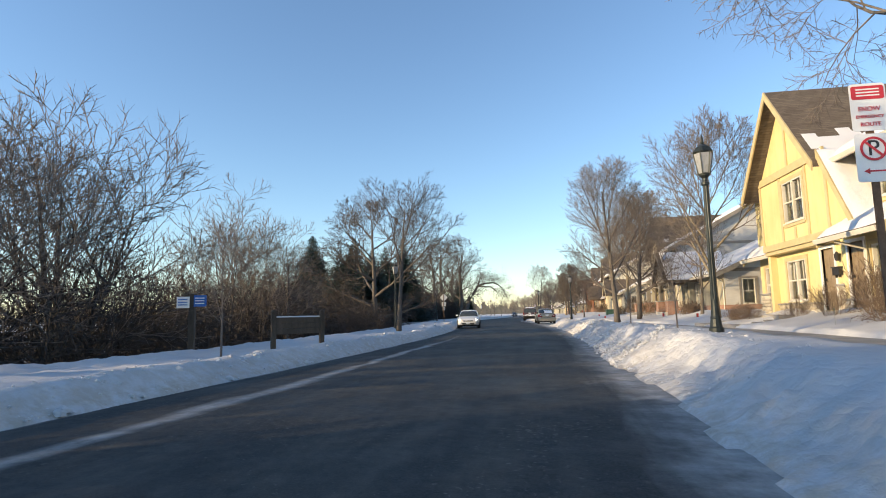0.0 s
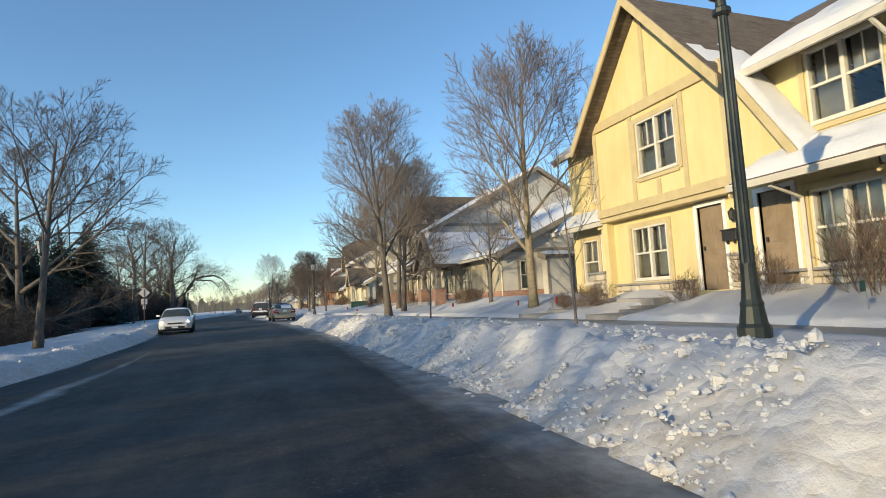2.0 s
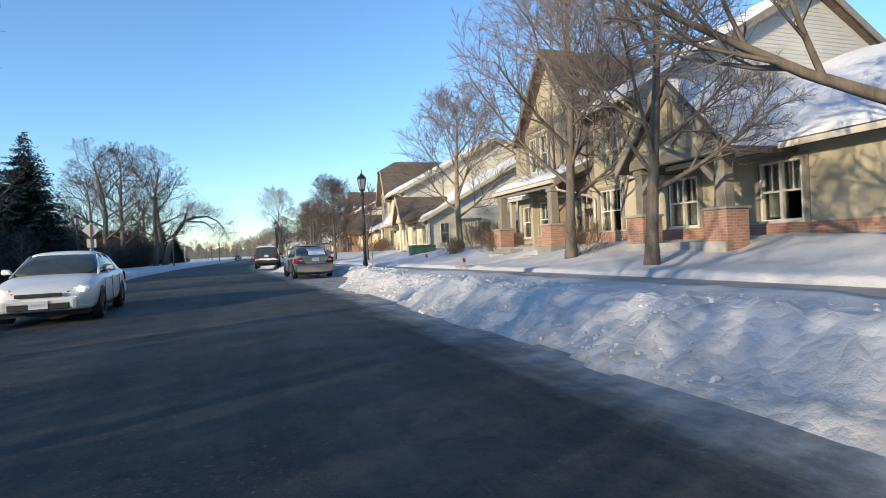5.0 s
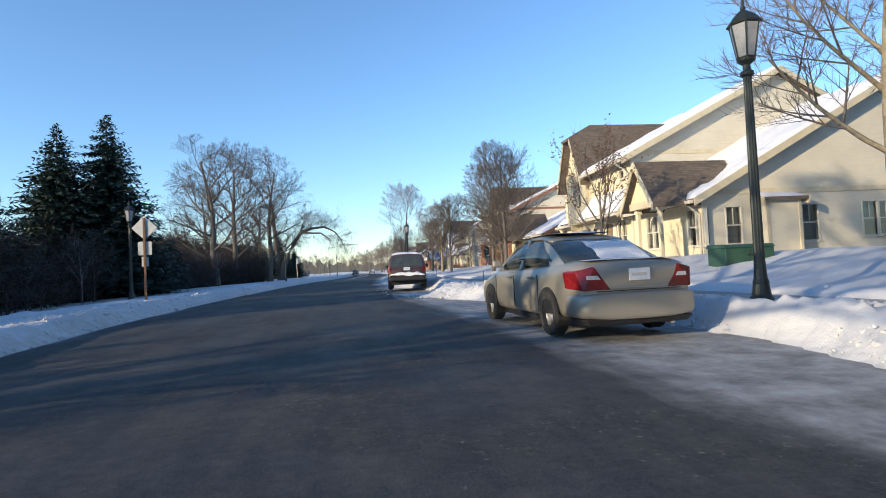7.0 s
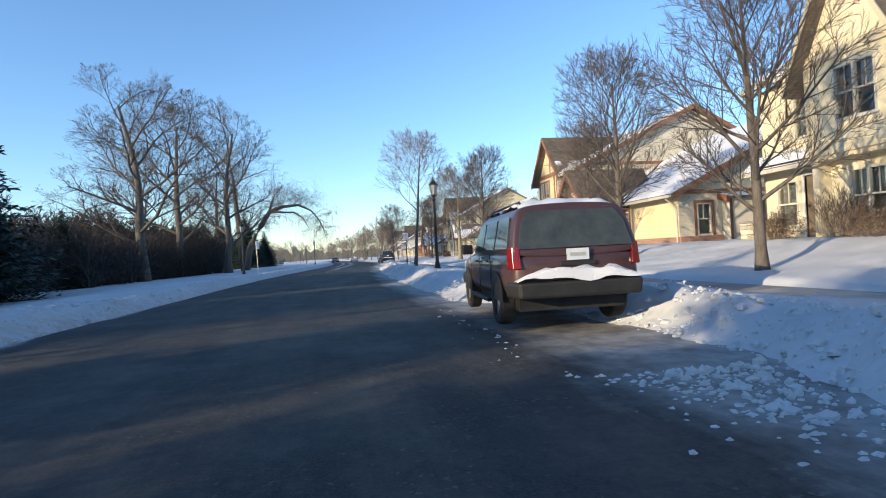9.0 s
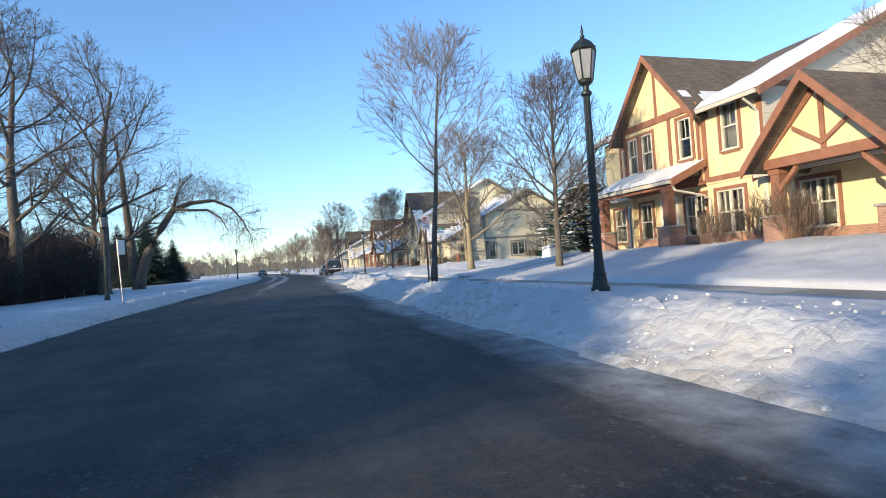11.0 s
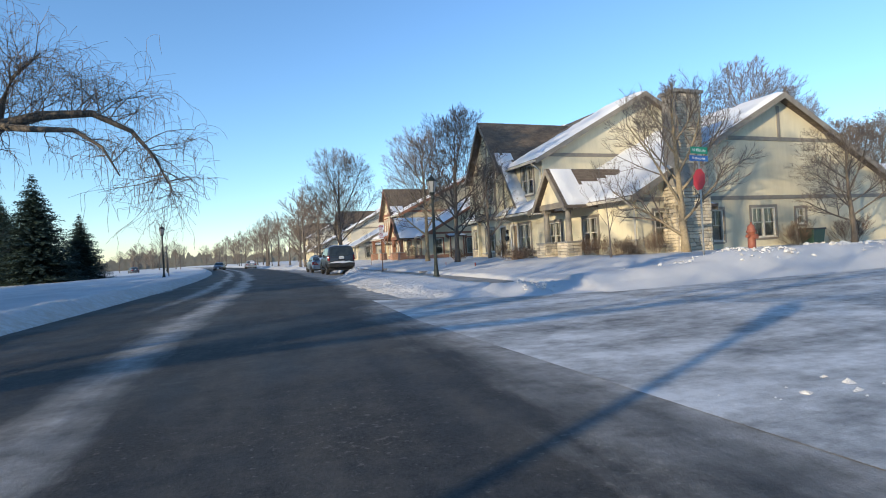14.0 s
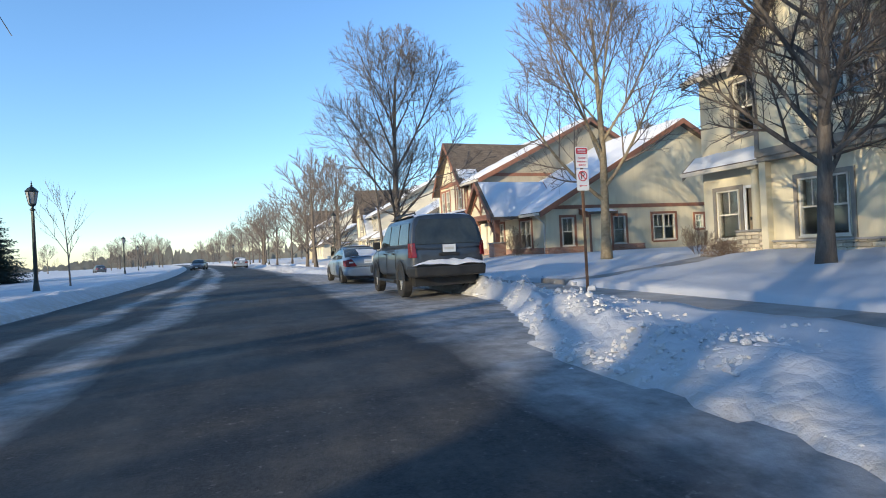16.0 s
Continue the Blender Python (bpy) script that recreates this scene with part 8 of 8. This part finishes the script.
def greenhouse(car, paint_mat):
    """Glass, roof skin and pillars of a saloon."""
    ys = [0.50, 0.80, 1.10, 1.40, 1.75, 2.20, 2.65, 2.95, 3.25, 3.55]
    zs = [0.99, 1.14, 1.28, 1.395, 1.445, 1.46, 1.43, 1.32, 1.16, 0.97]

    def roof_at(y):
        return float(np.interp(y, ys, zs))

    def shoulder(y):
        return 0.79 - 0.21 * max(0.0, (roof_at(y) - 0.95) / 0.51)

    rows = []
    for y in ys:
        z, w = roof_at(y), shoulder(y)
        rows.append((y, [(0.80, 0.90), (0.785, 0.90 + (z - 0.90) * 0.4), (w + 0.035, z - 0.05), (w - 0.08, z - 0.004), (0, z + 0.01)]))
    subdivided(part("glazing", loft(rows), M_CAR_GLASS, car), 1)
    rows = []
    for y in np.linspace(1.30, 2.78, 9):
        z, w = roof_at(y), shoulder(y)
        rows.append((y, [(w + 0.02, z - 0.07), (w + 0.055, z - 0.05), (w - 0.05, z + 0.012), (0, z + 0.028)]))
    subdivided(part("roof", loft(rows), paint_mat, car), 1)
    for s in (1, -1):
        for b0, b1, t0, t1 in ((0.42, 1.02, 1.28, 1.62), (2.28, 2.38, 2.20, 2.30), (3.40, 3.56, 2.66, 2.76)):
            q = [(s * 0.80, b0, 0.93), (s * 0.80, b1, 0.93), (s * (shoulder(t1) + 0.045), t1, roof_at(t1) - 0.05), (s * (shoulder(t0) + 0.045), t0, roof_at(t0) - 0.05)]
            if s < 0:
                q = [q[1], q[0], q[3], q[2]]
            part("pillar", panel(q, 0.012, 0.035), paint_mat, car, bevel=0.008)


def sedan(label, paint_mat, x, y, turn, snow=0.0, lights_on=False, name="sedan_car"):
    car = thing(name, label, "car", (x, y, 0.0), turn)
    W = 0.90
    rows = []
    # y from the rear bumper, top height, half width, sill
    for yy, top, w, sill in ((-0.02, 0.80, 0.62, 0.46), (0.03, 0.97, 0.80, 0.36), (0.16, 1.03, 0.87, 0.28), (0.5, 1.05, W, 0.24), (1.0, 1.03, W, 0.22), (1.6, 0.99, W, 0.21), (2.6, 0.97, W, 0.21), (3.3, 0.97, W, 0.21), (3.7, 0.94, W, 0.22), (4.2, 0.85, 0.89, 0.23), (4.55, 0.75, 0.84, 0.24), (4.76, 0.64, 0.72, 0.30), (4.84, 0.54, 0.55, 0.36)):
        rows.append((yy, [(w * 0.86, sill), (w * 0.97, sill + 0.09), (w, sill + (top - sill) * 0.45), (w * 0.985, sill + (top - sill) * 0.72), (w * 0.94, top - 0.06), (w * 0.80, top), (0, top + 0.02)]))
    subdivided(part("body", loft(rows), paint_mat, car), 2)
    greenhouse(car, paint_mat)
    for wy in (0.98, 3.78):
        for s in (-1, 1):
            arch(car, s * (W - 0.004), wy, 0.37, s)
            wheel(car, s * (W - 0.095), wy, 0.325, s)
    for s in (-1, 1):
        q = [(s * 0.42, -0.030, 0.655), (s * 0.80, 0.010, 0.645), (s * 0.875, 0.10, 0.90), (s * 0.63, 0.005, 0.955)]
        q2 = [(s * 0.42, 0.08, 0.655), (s * 0.918, 0.34, 0.68), (s * 0.905, 0.42, 0.90), (s * 0.63, 0.12, 0.955)]
        lens = part("tail_light", Build().hexa(q, q2), M_RED_LENS, car, "dark red tail light", bevel=0.02)
        part("reversing_light", Build().hexa([(s * 0.56, -0.016, 0.79), (s * 0.74, 0.012, 0.79), (s * 0.74, 0.014, 0.84), (s * 0.60, -0.008, 0.84)], [(s * 0.56, 0.02, 0.79), (s * 0.74, 0.04, 0.79), (s * 0.74, 0.04, 0.84), (s * 0.60, 0.02, 0.84)]), M_CLEAR_LENS, lens, "pale reversing light")
        q = [(s * 0.44, 4.755, 0.60), (s * 0.80, 4.59, 0.62), (s * 0.84, 4.46, 0.74), (s * 0.52, 4.66, 0.715)]
        q2 = [(px * 0.96, py - 0.16, pz) for px, py, pz in q]
        lens = part("head_light", Build().hexa(q, q2), M_CLEAR_LENS, car, bevel=0.014)
        if lights_on:
            part("bulb", Build().lathe([(0.02, -0.055), (0.055, -0.03), (0.062, 0.0), (0.055, 0.03), (0.02, 0.055)], (s * 0.66, 4.655, 0.67), 12), M_HEADLIGHT, lens, "lit white headlamp bulb", smooth=True)
        part("indicator", Build().hexa([(s * 0.43, 4.77, 0.60), (s * 0.49, 4.75, 0.60), (s * 0.50, 4.74, 0.65), (s * 0.45, 4.76, 0.65)], [(s * 0.43, 4.70, 0.60), (s * 0.49, 4.68, 0.60), (s * 0.50, 4.67, 0.65), (s * 0.45, 4.69, 0.65)]), M_AMBER, car, bevel=0.006)
        part("mirror", Build().hexa([(s * 0.86, 3.04, 0.99), (s * 1.06, 3.06, 0.99), (s * 1.06, 3.16, 1.0), (s * 0.86, 3.20, 1.0)], [(s * 0.90, 3.05, 1.10), (s * 1.05, 3.07, 1.12), (s * 1.04, 3.14, 1.11), (s * 0.90, 3.17, 1.09)]), paint_mat, car, bevel=0.03)
        for hy in (1.55, 2.55):
            part("door_handle", Build().box(s * (W + 0.008) - 0.015, hy, 0.80, s * (W + 0.008) + 0.015, hy + 0.2, 0.835), paint_mat, car, bevel=0.008)
        for dy in (1.35, 2.42, 3.42):
            part("door_seam", Build().box(s * (W - 0.004) - 0.006, dy, 0.34, s * (W - 0.004) + 0.004, dy + 0.012, 0.86), M_BLACK, car)
    rows = []
    for yy, w in ((-0.085, 0.60), (-0.075, 0.74), (-0.03, 0.83), (0.10, 0.90), (0.30, 0.915), (0.55, 0.91)):
        rows.append((yy, [(w * 0.93, 0.27), (w, 0.33), (w, 0.50), (w * 0.985, 0.585), (w * 0.93, 0.61), (0, 0.615)]))
    subdivided(part("rear_bumper", loft(rows), paint_mat, car), 1)
    part("valance", Build().hexa([(-0.72, 0.0, 0.20), (0.72, 0.0, 0.20), (0.78, 0.4, 0.20), (-0.78, 0.4, 0.20)], [(-0.78, -0.05, 0.29), (0.78, -0.05, 0.29), (0.84, 0.4, 0.29), (-0.84, 0.4, 0.29)]), M_BLACK, car, bevel=0.02)
    part("boot_strip", Build().box(-0.42, -0.042, 0.665, 0.42, -0.018, 0.685), M_STEEL, car, bevel=0.006)
    part("boot_seam", Build().box(-0.62, -0.036, 0.632, 0.62, 0.05, 0.642), M_BLACK, car)
    part("front_bumper", Build().hexa([(-0.86, 4.42, 0.26), (0.86, 4.42, 0.26), (0.62, 4.87, 0.28), (-0.62, 4.87, 0.28)], [(-0.86, 4.42, 0.52), (0.86, 4.42, 0.52), (0.62, 4.88, 0.54), (-0.62, 4.88, 0.54)]), paint_mat, car, bevel=0.06)
    part("grille", Build().box(-0.38, 4.81, 0.555, 0.38, 4.865, 0.625), M_BLACK, car, bevel=0.012)
    part("lower_grille", Build().box(-0.5, 4.84, 0.31, 0.5, 4.888, 0.43), M_BLACK, car, bevel=0.015)
    for yy, zz in ((-0.034, 0.76), (4.893, 0.33)):
        p = part("number_plate", Build().box(-0.155, yy - 0.006, zz, 0.155, yy + 0.006, zz + 0.155), M_PLATE, car)
        part("bar", Build().box(-0.11, yy + (-0.009 if yy < 1 else 0.0062), zz + 0.055, 0.11, yy + (-0.0062 if yy < 1 else 0.009), zz + 0.095), M_SIGN_BACK, p)
    part("underbody", Build().box(-0.74, 0.3, 0.16, 0.74, 4.5, 0.30), M_BLACK, car)
    part("exhaust", Build().tube([(0.5, 0.4, 0.19), (0.5, 0.02, 0.19)], [0.025, 0.025], 8), M_STEEL, car)
    if snow:
        part("snow", snow_sheet(-0.5, 0.5, 1.45, 2.55, lambda u, v: 1.475 - 0.012 * abs(v - 2.1), snow, 3), M_ROOF_SNOW, car, "thin layer of snow", smooth=True)
        part("snow", snow_sheet(-0.2, 0.6, 0.62, 1.18, lambda u, v: 1.055 + (v - 0.62) * 0.47, snow, 5), M_ROOF_SNOW, car, "thin layer of snow", smooth=True)
        part("snow", snow_sheet(-0.66, 0.66, 0.12, 0.46, lambda u, v: 1.035, snow * 0.5, 7), M_ROOF_SNOW, car, "thin layer of snow", smooth=True)
    return car


def snow_sheet(x0, x1, y0, y1, base, thick, seed, n=14):
    """A soft-edged layer of snow over a patch of bodywork."""
    b = Build()
    for j in range(n + 1):
        for i in range(n + 1):
            s, t = i / n, j / n
            px, py = x0 + (x1 - x0) * s, y0 + (y1 - y0) * t
            e = min(s, 1 - s, t, 1 - t) * 5 + 0.7 * nz(px, py, 3.0, seed)
            k = max(-0.4, min(1.0, e))
            b.v.append((px, py, base(px, py) + thick * k * (0.8 + 0.4 * nz(px, py, 5.0, seed + 1))))
    w = n + 1
    b.f += [(j * w + i, j * w + i + 1, (j + 1) * w + i + 1, (j + 1) * w + i) for j in range(n) for i in range(n)]
    return b


def estate_top(car, paint_mat):
    """The rounded upper body of an estate: shell, then its panes."""
    rows = []
    for yy, k in ((0.0, 0.93), (0.02, 0.97), (0.12, 1.0), (0.9, 1.0), (1.8, 1.0), (2.6, 1.0), (3.3, 0.98), (3.42, 0.95)):
        rows.append((yy, [(0.90 * k, 0.98), (0.905 * k, 1.10), (0.865 * k, 1.34), (0.805 * k, 1.56), (0.745 * k, 1.665), (0.60 * k, 1.712), (0, 1.735)]))
    b = loft(rows)

    def lean(y, z):
        """The rear slopes forward a little, the windscreen backward a lot."""
        up = max(0.0, z - 1.0)
        return y + 0.30 * up * max(0.0, 1 - y / 1.2) - 1.0 * up * max(0.0, (y - 2.2) / 1.2)

    b.v = [(x, lean(y, z), z) for x, y, z in b.v]
    subdivided(part("cabin", b, paint_mat, car), 2)
    part("rear_window", panel([(-0.80, lean(0, 1.10), 1.10), (0.80, lean(0, 1.10), 1.10), (0.73, lean(0, 1.46), 1.46), (0.62, lean(0, 1.62), 1.62), (-0.62, lean(0, 1.62), 1.62), (-0.73, lean(0, 1.46), 1.46)], 0.016, 0.02), M_CAR_GLASS, car, bevel=0.006)
    part("windscreen", panel([(0.78, lean(3.42, 1.12), 1.12), (-0.78, lean(3.42, 1.12), 1.12), (-0.64, lean(3.42, 1.60), 1.60), (0.64, lean(3.42, 1.60), 1.60)], 0.016, 0.02), M_CAR_GLASS, car)
    for s in (1, -1):
        for y0, y1, y2, y3 in ((0.22, 1.05, 1.05, 0.36), (1.15, 1.98, 1.98, 1.15), (2.07, 2.98, 2.52, 2.07)):
            q = [(s * 0.905, y0, 1.12), (s * 0.905, y1, 1.12), (s * 0.812, y2, 1.56), (s * 0.812, y3, 1.56)]
            if s < 0:
                q = [q[1], q[0], q[3], q[2]]
            part("side_window", panel(q, 0.010, 0.014), M_CAR_GLASS, car)


def suv(label, paint_mat, x, y, turn, snow=0.08, name="suv_car", z=0.0):
    car = thing(name, label, "car", (x, y, z), turn)
    W = 0.93
    rows = []
    for yy, top, w, sill in ((0.0, 0.95, 0.80, 0.50), (0.06, 1.08, 0.88, 0.42), (0.3, 1.10, W, 0.40), (1.4, 1.10, W, 0.38), (2.6, 1.08, W, 0.38), (3.3, 1.08, W, 0.38), (4.1, 1.04, W, 0.40), (4.5, 0.98, 0.88, 0.42), (4.66, 0.84, 0.80, 0.46)):
        rows.append((yy, [(w * 0.88, sill), (w * 0.98, sill + 0.10), (w, sill + (top - sill) * 0.5), (w * 0.98, top - 0.06), (w * 0.88, top), (0, top + 0.015)]))
    subdivided(part("body", loft(rows), paint_mat, car), 1)
    estate_top(car, paint_mat)
    for wy in (0.95, 3.70):
        for s in (-1, 1):
            arch(car, s * (W + 0.002), wy, 0.43, s)
            wheel(car, s * (W - 0.09), wy, 0.37, s)
    for s in (-1, 1):
        part("tail_light", Build().hexa([(s * 0.77, -0.02, 0.84), (s * 0.89, 0.02, 0.84), (s * 0.885, 0.07, 1.14), (s * 0.79, 0.035, 1.14)], [(s * 0.77, 0.10, 0.84), (s * 0.935, 0.16, 0.84), (s * 0.92, 0.20, 1.14), (s * 0.79, 0.16, 1.14)]), M_RED_LENS, car, bevel=0.012)
        part("head_light", Build().box(s * 0.70 - 0.15, 4.55, 0.74, s * 0.70 + 0.15, 4.68, 0.92), M_CLEAR_LENS, car, bevel=0.02)
        part("mirror", Build().box(s * 1.04 - 0.10, 2.95, 1.06, s * 1.04 + 0.10, 3.08, 1.24), M_BLACK, car, bevel=0.03)
        part("roof_rail", Build().tube([(s * 0.62, 0.45, 1.72), (s * 0.62, 0.55, 1.78), (s * 0.62, 2.5, 1.78), (s * 0.62, 2.6, 1.72)], [0.018] * 4, 6), M_BLACK, car)
        part("running_board", Build().box(s * 0.93 - 0.06, 1.45, 0.30, s * 0.93 + 0.06, 3.2, 0.36), M_BLACK, car, bevel=0.015)
        for hy in (1.5, 2.5):
            part("door_handle", Build().box(s * (W + 0.012) - 0.015, hy, 0.92, s * (W + 0.012) + 0.015, hy + 0.18, 0.955), M_BLACK, car, bevel=0.008)
        for dy in (1.38, 2.36, 3.32):
            part("door_seam", Build().box(s * (W + 0.001) - 0.006, dy, 0.46, s * (W + 0.001) + 0.004, dy + 0.012, 1.04), M_BLACK, car)
    part("rear_bumper", Build().hexa([(-0.84, -0.11, 0.44), (0.84, -0.11, 0.44), (0.93, 0.35, 0.44), (-0.93, 0.35, 0.44)], [(-0.86, -0.13, 0.66), (0.86, -0.13, 0.66), (0.945, 0.35, 0.66), (-0.945, 0.35, 0.66)]), M_BLACK, car, bevel=0.04)
    part("front_bumper", Build().box(-0.9, 4.4, 0.44, 0.9, 4.78, 0.68), M_BLACK, car, bevel=0.06)
    part("grille", Build().box(-0.5, 4.62, 0.74, 0.5, 4.69, 0.94), M_BLACK, car, bevel=0.02)
    part("tailgate_handle", Build().box(-0.25, -0.03, 0.86, 0.25, -0.005, 0.92), M_BLACK, car, bevel=0.01)
    p = part("number_plate", Build().box(-0.155, -0.03, 0.93, 0.155, -0.018, 1.085), M_PLATE, car)
    part("bar", Build().box(-0.11, -0.034, 0.98, 0.11, -0.0305, 1.03), M_SIGN_BACK, p)
    part("underbody", Build().box(-0.75, 0.3, 0.24, 0.75, 4.4, 0.42), M_BLACK, car)
    part("wiper", Build().tube([(0.0, 0.055, 1.12), (0.35, 0.11, 1.24)], [0.012, 0.008], 5), M_BLACK, car)
    if snow:
        part("snow", snow_sheet(-0.69, 0.69, 0.20, 2.76, lambda u, v: 1.72 - max(0.0, 0.42 - v) * 0.5, snow, 9, 22), M_ROOF_SNOW, car, "layer of snow on the roof", smooth=True)
        part("snow", snow_sheet(-0.88, 0.88, -0.15, 0.06, lambda u, v: 0.68, 0.09 + snow * 0.8, 12, 16), M_ROOF_SNOW, car, "uneven strip of snow on the bumper", smooth=True)
        part("snow", Build().hexa([(-0.8, 3.55, 1.085), (0.8, 3.55, 1.085), (0.75, 4.4, 1.02), (-0.75, 4.4, 1.02)], [(-0.7, 3.65, 1.085 + snow), (0.7, 3.65, 1.085 + snow), (0.65, 4.3, 1.03 + snow), (-0.65, 4.3, 1.03 + snow)]), M_ROOF_SNOW, car, "layer of snow on the bonnet", bevel=0.03)
    return car


def headlight(nt, b):
    b.inputs["Base Color"].default_value = (0.8, 0.75, 0.6, 1)
    b.inputs["Emission Color"].default_value = (1.0, 0.85, 0.55, 1)
    b.inputs["Emission Strength"].default_value = 8.0


M_HEADLIGHT = material("lit_headlight", headlight)
M_PAINT_GOLD = paint("champagne_paint", (0.34, 0.31, 0.25), 0.32, 0.55, 0.4, (0.36, 0.33, 0.28), 0.55)
M_PAINT_WHITE = paint("white_paint_car", (0.66, 0.66, 0.64), 0.35, 0.0, 0.5, (0.45, 0.43, 0.40), 0.4)
M_PAINT_MAROON = paint("maroon_paint", (0.042, 0.013, 0.014), 0.35, 0.1, 0.5, (0.20, 0.15, 0.13), 0.5)
M_PAINT_NAVY = paint("dark_blue_paint", (0.018, 0.028, 0.045), 0.35, 0.1, 0.5, (0.20, 0.21, 0.22), 0.45)
M_PAINT_SILVER = paint("pale_blue_paint", (0.20, 0.25, 0.31), 0.35, 0.3, 0.5, (0.34, 0.35, 0.36), 0.4)
M_PAINT_DARK = paint("dark_grey_paint", (0.05, 0.05, 0.055), 0.35, 0.2, 0.5, (0.25, 0.25, 0.25), 0.4)

sedan("dirty champagne sedan parked at the snowy kerb", M_PAINT_GOLD, 4.50, 50.9, 4.6, 0.025).scale = (1.0, 1.0, 1.04)
suv("maroon SUV with snow on its roof and bumper", M_PAINT_MAROON, 2.74, 70.4, -4.0, 0.13, z=0.08)
suv("dark blue SUV parked in snow behind another car", M_PAINT_NAVY, 6.62, 157.0, -1.0, 0.05).scale = (1.04, 1.0, 1.16)
sedan("pale blue sedan parked ahead of a dark SUV", M_PAINT_SILVER, 6.6, 165.8, 1.0, 0.03)
sedan("dirty white sedan with lit headlights in the oncoming lane", M_PAINT_WHITE, -2.45, 42.4, 184.0, 0.0, True)
sedan("dark distant car in the oncoming lane", M_PAINT_DARK, centre(232) - 1.9, 232.0, 176.0, 0.0)
sedan("dark blue car parked far off beside the park", M_PAINT_NAVY, -23.5, 268.0, 20.0, 0.0)
sedan("pale van-like car far down the street", M_PAINT_SILVER, centre(225) + 3.1, 225.0, 4.0, 0.02)
